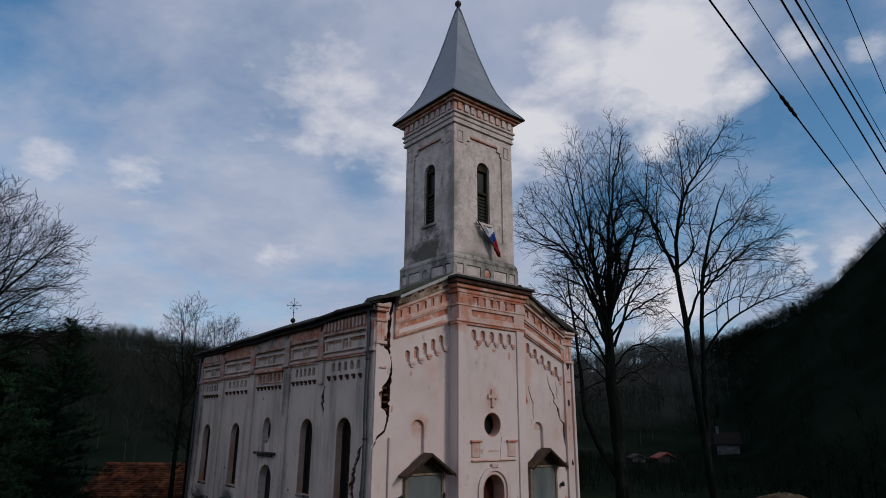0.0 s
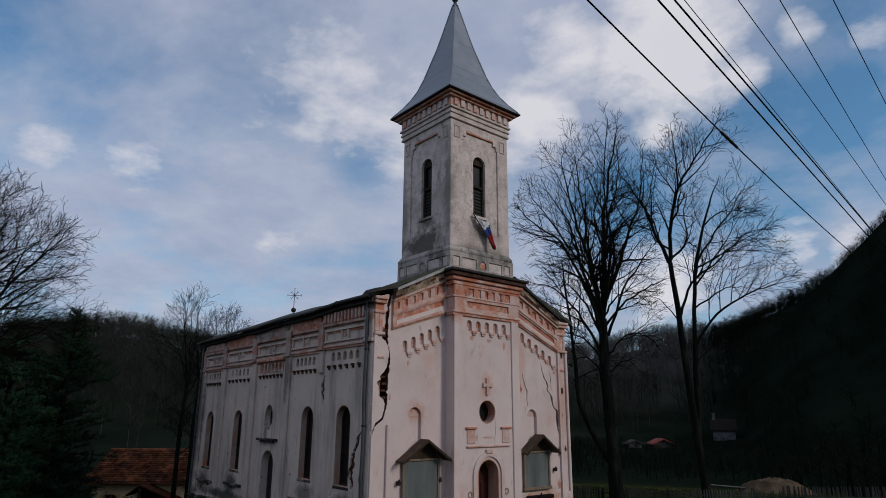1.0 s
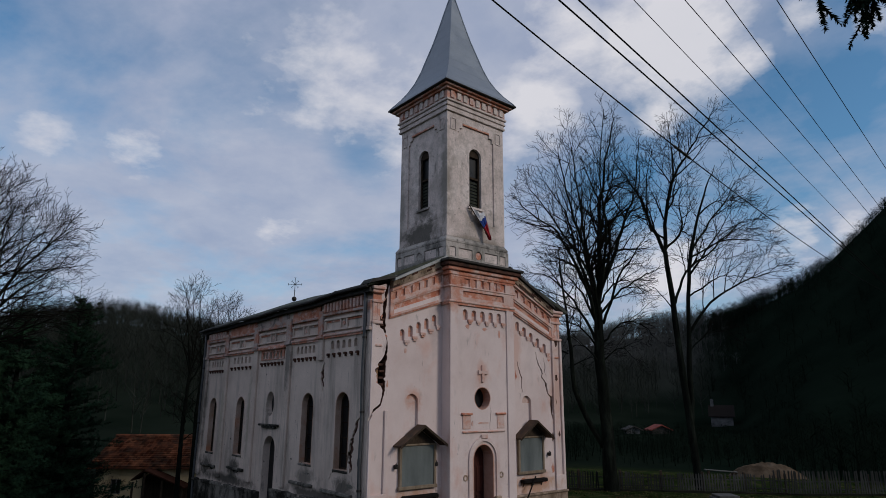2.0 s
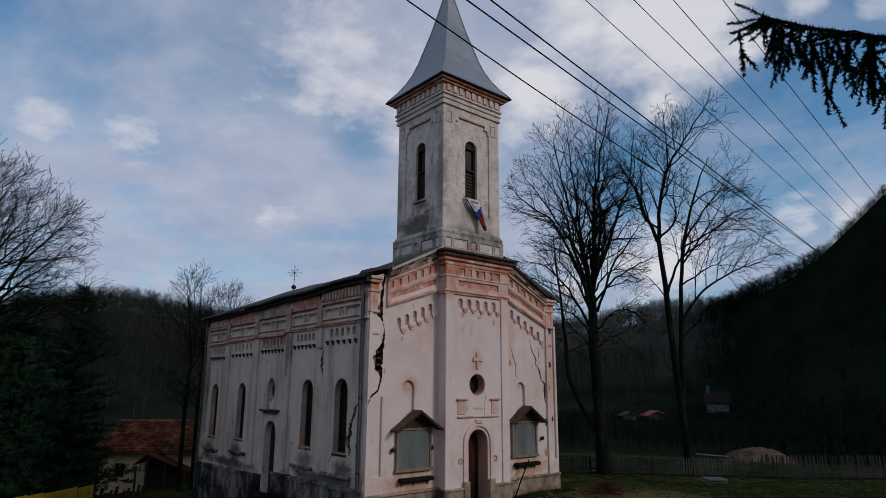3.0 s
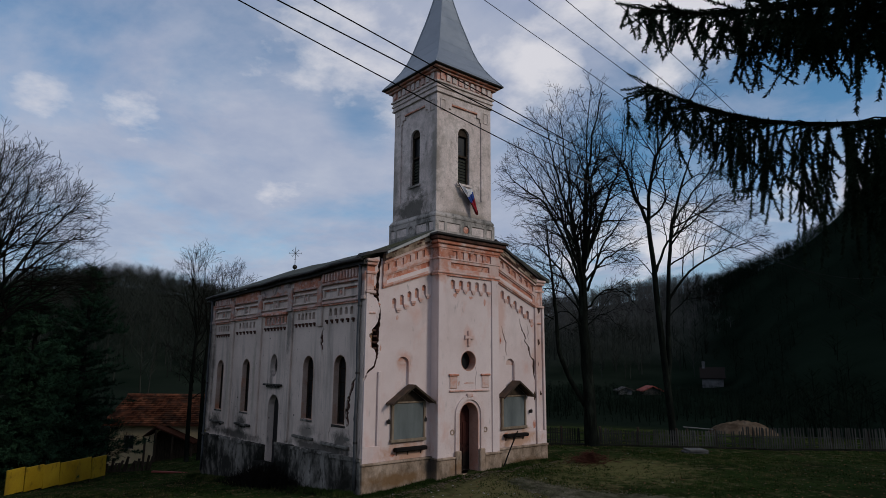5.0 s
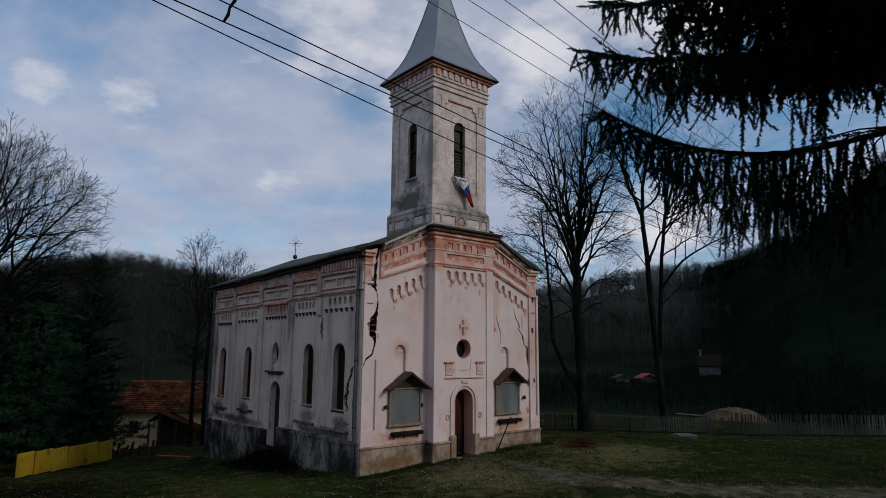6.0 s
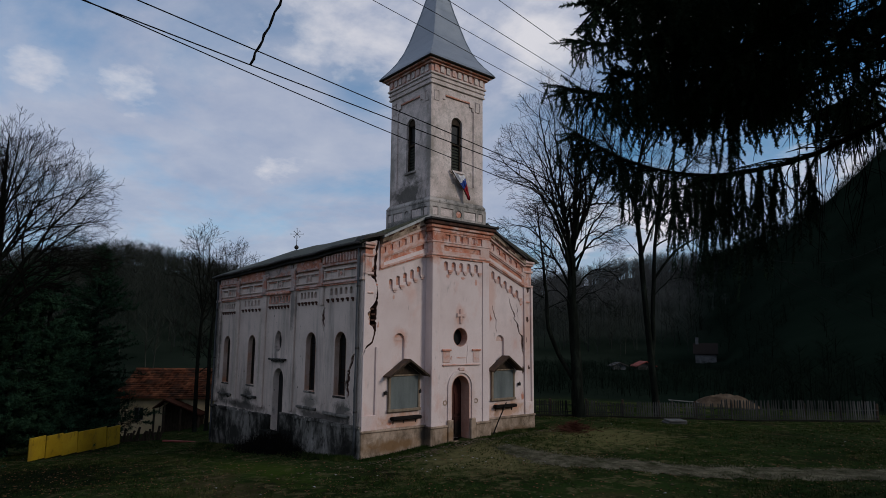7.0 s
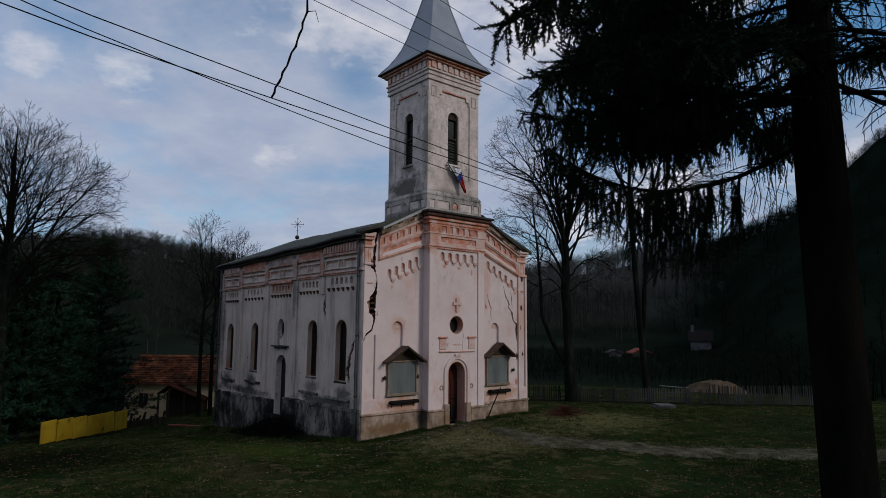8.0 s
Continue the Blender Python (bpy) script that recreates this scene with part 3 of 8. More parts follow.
def ground_z(x, y):
    r = math.hypot(x, y)
    back = max(0.0, -15.2 - x)
    south_side = 1.0 - smooth(13.0, 18.0, y)
    z = -0.80 - 0.30 * (1 - smooth(9.0, 14.5, y)) * smooth(-4, -13, x) - 0.098 * min(back, 40) * south_side
    z -= 0.45 * smooth(22, 36, r) * (1 - south_side)
    z -= 1.4 * smooth(38, 60, r) * (1 - south_side)
    if r < 45:
        z += 0.05 * noise.noise((x * 0.35, y * 0.35, 1.7)) + 0.02 * noise.noise((x * 1.3, y * 1.3, 4.0))
    if r > 45:
        az = math.degrees(math.atan2(x, y))
        far = ridge_far(az)
        top = math.tan(radians(ridge_angle(az))) * far
        valley = smooth(-56, -48, az) * (1 - smooth(-26, -20, az))
        z += 0.3 * valley * smooth(50, 110, r)
        rise = smooth(55 + 70 * valley, far, r)
        hump = 0.75 * rise + 0.25 * rise * rise
        fall = 1.0 - 0.3 * smooth(far * 1.05, far * 2.2, r)
        z += hump * fall * (top + 4 + 4 * noise.noise((x * 0.012, y * 0.012, 9.0)))
    return z


def make_ground():
    s = Shape()
    rings, turns = [], 216
    r = 0.0
    while r < 2600:
        rings.append(r)
        r += 0.35 + r * 0.035
    vs = [(0.0, 0.0, ground_z(0, 0))]
    for r in rings[1:]:
        for k in range(turns):
            a = 2 * math.pi * k / turns
            x, y = r * math.sin(a), r * math.cos(a)
            vs.append((x, y, ground_z(x, y)))
    fs = [(0, 1 + (k + 1) % turns, 1 + k) for k in range(turns)]
    for i in range(len(rings) - 2):
        for k in range(turns):
            a, b = 1 + i * turns + k, 1 + i * turns + (k + 1) % turns
            fs.append((a, b, b + turns, a + turns))
    s.add(vs, fs)
    return setting("ground", s, ground_mat, "winter grass with bare muddy patches and painted tree shade, rising to wooded hills", "ground", smooth=True)


make_ground()

# ---- the church ----
XC, XW = -14.82, -15.20            # the middle bay's face and the wings' face
BY0, BY1 = 12.50, 15.50            # the middle bay
YL, YR = 9.75, 18.50               # the outer corners
XB = -29.45                        # the far end of the nave
FOOT = -3.2


def S(x, z):
    """A place on the long wall."""
    return 4.27 - (4.27 - x) * 1.033, 3.12 + (z - 3.12) * 1.033


def lean(x):
    return 0.022 * (x + 15.2)


church = thing("church", (-16.5, 14.0, -0.85), "cracked pale pink plastered village church with a square bell tower", "church")
F, W, Z = front(XC), front(XW), south(YL)

# middle bay with the door and the round window
DOOR = arch(14.0, -0.80, 1.62, 0.90, 12)
OCULUS = ring(13.97, 3.10, 0.36, 24)
bay_crack = crack([(14.30, 2.95), (14.36, 2.6), (14.30, 2.2), (14.34, 1.95)], [0.012, 0.02, 0.016, 0.01], 4)
# raised corner strips of the bay
for a, b in ((BY0, BY0 + 0.36), (BY1 - 0.36, BY1)):
    part("lesene", Shape().box(XC, XC + 0.05, a, b, -0.22, 6.22, 0.012), plaster, church)

# wings: stepped tops follow the roof
FAULT = [(9.79, 2.66, 0.03), (10.10, 2.89, 0.04), (10.19, 3.14, 0.045), (10.21, 3.40, 0.10), (10.13, 3.60, 0.18), (10.13, 3.91, 0.19), (10.20, 4.19, 0.12), (10.28, 4.50, 0.06), (10.30, 4.79, 0.04),
         (10.19, 5.05, 0.06), (10.14, 5.30, 0.14), (10.16, 5.65, 0.11), (10.18, 6.04, 0.09), (10.22, 6.36, 0.08), (10.25, 6.56, 0.07)]
rnd = random.Random(8)
rough_fault = []
for (ya, za, wa), (yb, zb, wb) in zip(FAULT, FAULT[1:]):
    for k in range(4):
        q = k / 4
        j = 0.030 * min(1.0, (wa + wb) * 4)
        rough_fault.append((ya + (yb - ya) * q + rnd.uniform(-j, j), za + (zb - za) * q, (wa + (wb - wa) * q) * rnd.uniform(0.62, 1.05)))
FAULT = rough_fault + [FAULT[-1]]


def bite(z):
    """How much further the plaster has fallen away beside the crack."""
    return 0.13 * smooth(3.36, 3.50, z) * (1 - smooth(3.98, 4.22, z)) * (0.8 + 0.2 * math.sin(z * 31)) + 0.10 * smooth(5.12, 5.2, z) * (1 - smooth(5.46, 5.6, z))


def hollows(y0, y1, z0, slope, n):
    """Outlines of a row of round-headed hollows."""
    step = (y1 - y0) / n
    return [arch(y0 + (j + 0.5) * step, z0 + slope * (j + 0.5) * step - 0.36, z0 + slope * (j + 0.5) * step, step * 0.55, 8) for j in range(n)]


ROWS_LEFT, ROWS_RIGHT, ROWS_BAY = (10.70, 12.32, 5.14, 0.44, 5), (15.95, 17.78, 5.98, -0.50, 5), (13.0, 15.0, 6.03, 0.0, 5)
NICHE_LEFT, NICHE_RIGHT = arch(11.29, 1.9, 3.22, 0.50, 12), arch(16.54, 1.9, 3.20, 0.50, 12)
part("bay_wall", Shape().prism(rect(BY0, BY1, FOOT, 7.0), F, -0.55, 0.0, [DOOR, OCULUS, bay_crack, *hollows(*ROWS_BAY)]), plaster, church)
part("wing_wall", Shape().prism([(YL + 0.02, FOOT), (BY0, FOOT), (BY0, 7.62), (10.50, 6.66), *[(y + w * 0.75, z - 0.03) for y, z, w in FAULT[::-1]], (YL + 0.02, 2.46)], W, -0.5, 0.0, [*hollows(*ROWS_LEFT), NICHE_LEFT]), plaster, church)
part("crack_lining", Shape().prism([*[(y + w * 0.75 - 0.014, z - 0.03) for y, z, w in FAULT], *[(y + w * 0.75 - 0.001, z - 0.03) for y, z, w in FAULT[::-1]]], W, -0.40, -0.008), brick_dark, church, "dark broken brick edge inside the crack")
part("loose_corner", Shape().prism([(YL + 0.02, 2.56), *[(y - w * 0.75 - bite(z), z + 0.03) for y, z, w in FAULT], (YL + 0.02, 6.45)], W, -0.5, 0.012), plaster, church, "corner of the front split off by a wide crack")
for y0, y1, z0, z1, deep in ((9.86, 10.03, 3.42, 3.66, 0.05), (9.90, 10.06, 3.70, 3.92, 0.08), (9.93, 10.06, 3.96, 4.12, 0.05), (9.95, 10.08, 5.26, 5.50, 0.12)):
    part("broken_mortar", Shape().box(XW - 0.30, XW - deep, y0, y1, z0, z1, 0.03), ochre_core, church, "crumbling ochre mortar where the plaster fell")
right_top = [(BY1, 7.62), (18.0, 6.66), (YR - 0.02, 6.45)]
right_holes = [crack([(16.08, 4.46), (16.20, 4.08), (16.34, 3.76), (16.30, 3.25)], [0.015, 0.05, 0.055, 0.02], 9),
               crack([(17.08, 4.84), (17.24, 4.35), (17.46, 4.05), (17.40, 3.92), (17.62, 3.68), (17.72, 3.31), (17.93, 3.13), (17.90, 2.64), (17.99, 2.3)], [0.02, 0.06, 0.08, 0.05, 0.10, 0.07, 0.11, 0.11, 0.03], 10),
               crack([(17.52, 4.62), (17.62, 4.36), (17.58, 4.1), (17.70, 3.86)], [0.012, 0.035, 0.03, 0.012], 19)]
part("wing_wall", Shape().prism([(BY1, FOOT), (YR - 0.02, FOOT), *right_top[::-1]], W, -0.5, 0.0, [*right_holes, *hollows(*ROWS_RIGHT), NICHE_RIGHT]), plaster, church)
for a, b, c, d, e in ((9.8, 10.62, 2.4, 6.7, 0.44), (15.98, 16.46, 3.22, 4.62, 0.05), (17.0, 18.05, 2.2, 4.77, 0.05)):
    part("brick_core", Shape().box(XW - e - 0.04, XW - e, a, b, c, d), brick_dark, church, "bare broken brick behind the cracked plaster")
part("brick_core", Shape().box(XC - 0.09, XC - 0.05, 14.36, 14.45, 1.9, 3.0), brick_dark, church)

for j, (z, dy) in enumerate(((3.78, -0.10), (3.86, 0.06), (3.97, -0.12), (4.06, 0.05), (4.16, -0.13), (4.26, 0.08), (4.36, -0.10), (4.46, 0.03), (5.30, -0.03), (5.46, 0.02), (5.92, -0.04), (6.10, 0.03))):
    part("brick", Shape().box(XW - 0.30 + 0.05 * (j % 3), XW - 0.06 + 0.02 * (j % 2), (10.08 if z < 4.6 else 10.16) + dy - 0.09, (10.08 if z < 4.6 else 10.16) + dy + 0.07, z - (0.415 if z < 4.6 else 0.035), z - (0.345 if z < 4.6 else -0.035), 0.01), brick_dark, church)
# long wall
side_windows = []
for xw, top, low in ((-16.12, 3.27, 0.97), (-18.36, 3.25, 0.99), (-24.02, 3.12, 0.88), (-27.02, 3.07, 0.80)):
    u, v1 = S(xw, top)
    side_windows.append((u, S(xw, low)[1], v1))
su, sv = S(-21.27, 2.86)
du, dv = S(-21.12, 1.74)
side_oculus = [(su + 0.34 * math.cos(a), sv + 0.46 * math.sin(a)) for a in [2 * math.pi * i / 20 for i in range(20)]]
side_door = arch(du, -1.5, dv, 1.0, 12)
side_holes = [arch(u, a, b, 0.84, 10) for u, a, b in side_windows] + [side_oculus, side_door]
u0 = side_windows[0][0]
side_holes.append(crack([(-15.63, 2.60), (-15.72, 2.52), (-15.90, 2.36), (-15.96, 2.10), (-16.16, 1.84), (-16.20, 1.55), (-16.26, 1.28), (-16.18, 1.02), (-16.22, 0.86)], [0.05, 0.11, 0.15, 0.16, 0.15, 0.27, 0.22, 0.16, 0.05], 12))
side_holes.append(crack([(-18.06, 4.24), (-18.20, 3.9), (-18.18, 3.6), (-18.05, 3.2)], [0.02, 0.20, 0.19, 0.015], 14))
side_holes.append(crack([(-20.96, 4.2), (-20.98, 3.7), (-20.95, 3.0)], [0.02, 0.07, 0.01], 15))
side_holes.append(crack([(u0 - 0.50, 0.80), (u0 - 0.62, 0.6), (u0 - 0.60, 0.3)], [0.03, 0.03, 0.01], 16))
BAYS = ((-15.62, -18.14), (-18.44, -20.50), (-20.88, -23.42), (-23.80, -26.55), (-26.92, -29.03))


def hollow_row(i):
    """Small hollows high in one bay of the long wall."""
    a, b = BAYS[i]
    w, z0, n = a - b, 5.02 + lean((a + b) / 2), 6 if i == 2 else 5
    return [arch(b + w * (0.14 + 0.72 * (j + 0.5) / n), z0 - 0.32, z0 - 0.05, 0.20, 6) for j in range(n)]


for i in range(5):
    side_holes += hollow_row(i)
side_line = [(XB, FOOT), (XW - 0.40, FOOT), (XW - 0.40, 6.50), (-20.0, 6.42), (-25.0, 6.28), (XB, 6.14)]
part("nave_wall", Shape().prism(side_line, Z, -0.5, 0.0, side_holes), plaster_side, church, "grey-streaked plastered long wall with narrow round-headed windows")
for a, b, c, d in ((-16.36, -15.4, 0.95, 2.9), (-18.4, -17.9, 3.0, 4.4), (-21.1, -20.85, 2.9, 4.4), (u0 - 0.75, u0 - 0.45, 0.2, 0.86)):
    part("brick_core", Shape().box(a, b, YL + 0.05, YL + 0.09, c, d), brick_dark, church)
# hidden walls that close the nave
part("nave_wall", Shape().box(XB, XW - 0.5, YR - 0.5, YR, FOOT, 6.4), plaster_side, church)
part("nave_wall", Shape().prism([(YL + 0.5, FOOT), (YR - 0.5, FOOT), (YR - 0.5, 6.15), (14.1, 7.75), (YL + 0.5, 6.15)], front(XB), 0.0, 0.5), plaster_side, church)
part("nave_floor", Shape().box(XB + 0.5, XW - 0.5, YL + 0.5, YR - 0.5, -1.6, -0.9), dark_void, church)

# pilasters of the long wall
for a, b, base in ((XW + 0.02, XW - 0.42, -0.1), (-18.14, -18.44, 4.3), (-20.5, -20.88, 0.0), (-23.42, -23.80, -0.1), (-26.55, -26.92, -0.2), (XB + 0.42, XB - 0.03, -0.3)):
    m = (a + b) / 2
    part("pilaster", Shape().box(b, a, YL - 0.09, YL, base, 5.1 + lean(m), 0.015), plaster_side, church)
    part("pilaster_cap", Shape().box(b - 0.03, a + 0.03, YL - 0.17, YL, 5.1 + lean(m), 5.22 + lean(m), 0.015).box(b, a, YL - 0.13, YL, 5.22 + lean(m), 6.05 + lean(m), 0.015), trim_worn, church)
for i, (a, b) in enumerate(BAYS):
    m, w = (a + b) / 2, a - b
    k = lean(m)
    z0 = 5.02 + k
    course = part("string_course", Shape().box(b, a, YL - 0.09, YL, z0 + 0.11, z0 + 0.19, 0.015), trim_pale, church)
    part("course_bed", Shape().box(b, a, YL - 0.055, YL, z0 + 0.05, z0 + 0.112), trim_red, course, "bare red underside")
    # sunk panels under the cornice, framed by raised strips
    frame_ = Shape()
    for v0, v1 in ((z0 + 0.27, z0 + 0.33), (z0 + 0.63, z0 + 0.70)):
        frame_.box(b, a, YL - 0.08, YL, v0, v1, 0.008)
    for u in (b + 0.05, b + 0.42 * w, b + 0.58 * w, a - 0.11):
        frame_.box(u, u + 0.06, YL - 0.075, YL, z0 + 0.33, z0 + 0.63, 0.008)
    part("panel_frame", frame_, plaster_side, church)
    for u, v in ((b + 0.11, b + 0.42 * w), (b + 0.58 * w + 0.06, a - 0.11)):
        part("panel_bed", Shape().box(u, v, YL - 0.03, YL, z0 + 0.57, z0 + 0.63), trim_red if i in (0, 2, 3) else trim_worn, church)
    part("frieze_boss", Shape().prism(ring(m, z0 + 0.48, 0.07, 10), Z, 0.0, 0.04), trim_pale, church)
    # cornice with brick teeth
    part("cornice_bed", Shape().box(b, a, YL - 0.07, YL, z0 + 0.80, z0 + 1.40, 0.01), trim_red if i in (0, 1, 3, 4) else trim_worn, church, "cornice bed worn to bare red brick")
    n = max(6, int(w / 0.2))
    for j in range(n if i in (0, 4) else 0):
        u = b + (j + 0.5) * w / n
        part("dentil", Shape().box(u - 0.05, u + 0.05, YL - 0.14, YL - 0.07, z0 + 0.92, z0 + 1.22, 0.012), trim_pale, church)
    part("upper_course", Shape().box(b, a, YL - 0.12, YL - 0.07, z0 + 0.80, z0 + 0.88, 0.012), trim_worn, church)
    # a row of small round-headed hollows and corbels
    n = 5 if i != 2 else 6
    part("frieze_back", Shape().box(b + 0.12 * w, a - 0.12 * w, YL + 0.17, YL + 0.22, z0 - 0.40, z0 + 0.04), hollow_brick, church, "bare red brick, coloured dark for shade in the hollows")
    for j in range(n + 1):
        u = b + w * (0.14 + 0.72 * j / n)
        # dark brick on the corbels stands in for the shadow under them
        part("corbel", Shape().box(u - 0.055, u + 0.055, YL - 0.09, YL, z0 - 0.54, z0 - 0.46, 0.012).box(u - 0.03, u + 0.03, YL - 0.05, YL, z0 - 0.60, z0 - 0.54), brick_dark, church)
    if i == 2:
        part("frieze_panel", Shape().prism(rect(b + 0.10 * w, a - 0.10 * w, z0 - 0.36, z0 + 0.03), Z, 0.0, 0.03, hollow_row(i)), trim_red, church, "panel worn to bare red brick")
        part("hood", Shape().box(b + 0.1, a - 0.1, YL - 0.14, YL, z0 + 0.02, z0 + 0.12, 0.02), trim_red, church)

# sills, hood, plinth of the long wall
for xa, xb, z in ((-17.11, -15.35, 0.33), (-19.25, -17.73, 0.37), (-24.77, -23.2, 0.38), (-27.73, -26.15, 0.28)):
    (a, zz), (b, _) = S(xa, z), S(xb, z)
    part("sill_course", Shape().box(a, b, YL - 0.11, YL, zz - 0.06, zz + 0.04, 0.02), plinth_dark, church, "blackened broken sill course")
part("door_hood", Shape().box(du - 0.85, du + 0.75, YL - 0.14, YL, dv + 0.34, dv + 0.42, 0.02).box(du - 0.6, du + 0.5, YL - 0.09, YL, dv + 0.27, dv + 0.34, 0.01), plinth_dark, church)
rnd = random.Random(31)
for a, b, t in ((XW + 0.05, du + 0.55, -0.02), (du - 0.55, XB - 0.05, -0.22)):
    for j in range(6):
        p, q = a + (b - a) * j / 6, a + (b - a) * (j + 1) / 6
        zt = t + lean((p + q) / 2) * 0.8
        part("plinth", Shape().box(q, p, YL - 0.12 - rnd.uniform(0, 0.012), YL, FOOT, zt - 0.06, 0.02), plinth_dark, church, "black damp-stained cement plinth")
    n = 13
    for j in range(n):
        p, q = a + (b - a) * j / n, a + (b - a) * (j + 1) / n
        if rnd.random() < 0.12:
            continue
        zt = t + lean((p + q) / 2) * 0.8 + rnd.uniform(-0.025, 0.02)
        lip = 0.15 + rnd.uniform(0, 0.05)
        part("plinth_cap", Shape().prism([(q, zt - 0.06 - rnd.uniform(0, 0.04)), (q * 0.6 + p * 0.4, zt - 0.06 - rnd.uniform(0, 0.05)), (p - 0.01, zt - 0.06 - rnd.uniform(0, 0.04)), (p - 0.01, zt + rnd.uniform(0, 0.03)), (q * 0.3 + p * 0.7, zt + rnd.uniform(0, 0.04)), (q, zt + rnd.uniform(0, 0.03))], Z, 0.0, lip), plinth_dark, church)

# window fittings of the long wall
for u, a, b in side_windows:
    win = part("window", Shape().prism(arch(u, a, b, 0.84, 10), Z, -0.26, -0.20, [arch(u, a + 0.06, b - 0.06, 0.72, 10)]), old_wood, church, "dark narrow round-headed window, panes missing")
    part("window_lining", Shape().prism(arch(u, a, b + 0.004, 0.848, 10), Z, -0.20, 0.003, [arch(u, a + 0.01, b - 0.018, 0.80, 10)]), side_lining, win, "stained pink lining of the arch")
    bars = Shape()
    bars.box(u - 0.02, u + 0.02, YL + 0.215, YL + 0.245, a, b - 0.01)
    for j in range(1, 5):
        z = a + (b - a) * j / 5
        bars.box(u - 0.36, u + 0.36, YL + 0.218, YL + 0.242, z - 0.015, z + 0.015)
    part("glazing_bar", bars, old_wood, win)
    part("pane", Shape().prism(arch(u, a + 0.02, b - 0.02, 0.80, 10), Z, -0.262, -0.252), opening_mat, win, "black backing for the dark inside")
    part("sill", Shape().box(u - 0.45, u + 0.45, YL - 0.03, YL + 0.3, a - 0.07, a + 0.003, 0.015), plinth_dark, win)
part("side_door", Shape().prism(arch(du, -1.5, dv, 0.99, 12), Z, -0.34, -0.28), opening_mat, church, "black sheet for the dark depth of the side doorway")
part("side_oculus_pane", Shape().prism([(su + (u - su) * 0.98, sv + (v - sv) * 0.98) for u, v in side_oculus], Z, -0.26, -0.22), opening_mat, church, "black sheet for the dark inside of the oval window")
part("side_step", Shape().box(du - 0.7, du + 0.7, YL - 0.45, YL - 0.02, FOOT, -0.92, 0.03), plinth_dark, church)

# downpipe at the corner and at the far end
def pipe(x, y, z0, z1, r=0.055, wobble=0.02):
    pts = [(x + wobble * math.sin(i * 1.7), y, z0 + (z1 - z0) * i / 10) for i in range(11)]
    s = Shape().tube(pts, [r] * 11, 10)
    ob = part("downpipe", s, pipe_tin, church, "dented galvanised downpipe", smooth=True)
    for k in (2, 5, 8):
        p = pts[k]
        part("pipe_clamp", Shape().tube([(p[0], p[1], p[2] - 0.03), (p[0], p[1], p[2] + 0.03)], [r * 1.25] * 2, 10), iron, ob)


pipe(XW - 0.20, YL - 0.17, -1.0, 6.35)
pipe(XB + 0.15, YL - 0.17, -2.2, 6.05)

# front corner pilasters, cracked through
for y0, y1, y2 in ((YL - 0.06, 10.36, 10.06), (18.0, YR + 0.06, YR + 0.06)):
    part("corner_pilaster", Shape().prism([(y0, 0.35), (y0 + 0.11, 0.35), (y0 + 0.11, 2.60), (y0, 2.42 if y0 < 12 else 2.46)], W, 0.0, 0.07).prism([(y0, 2.52 if y0 < 12 else 2.46), (y0 + 0.11, 2.72 if y0 < 12 else 2.60), (y0 + 0.11, 5.35), (y0, 5.35)], W, 0.0, 0.07).box(XW, XW + 0.07, y1 - 0.12, y1, 0.35, 2.72 if y0 < 12 else 5.35, 0.012)
         .box(XW, XW + 0.07, y0, y1, -0.2, 0.35, 0.012), plaster, church)
    for d, p, q, v0, v1 in ((0.09, y0 - 0.02, y2, 5.95, 6.05), (0.14, y0 - 0.05, y2, 6.25, 6.36), (0.20, y0 - 0.08, y2 + 0.02, 6.36, 6.46), (0.10, y0 - 0.02, y2, 5.30, 5.40)):
        part("corner_cornice", Shape().box(XW, XW + d, p, q, v0, v1, 0.02), trim_pale, church, "corner cornice worn to red brick")
    for p, q in ((y0, y0 + 0.16), (y2 - 0.22, y2 - 0.08)):
        part("corner_pier", Shape().box(XW, XW + 0.06, p, q, 5.40, 5.95, 0.02), trim_pale, church)
    part("corner_band", Shape().box(XW, XW + 0.05, y0 + 0.11, y0 + 0.40, 4.62, 4.69, 0.015), trim_pale, church)
    part("cornice_bed", Shape().box(XW, XW + 0.035, y0 + 0.02, y2 - 0.04, 6.05, 6.25), trim_red, church)
    part("cornice_bed", Shape().box(XW, XW + 0.03, y0 + 0.16, y2 - 0.22 if y0 < 12 else y2 - 0.1, 5.42, 5.93), trim_red, church)

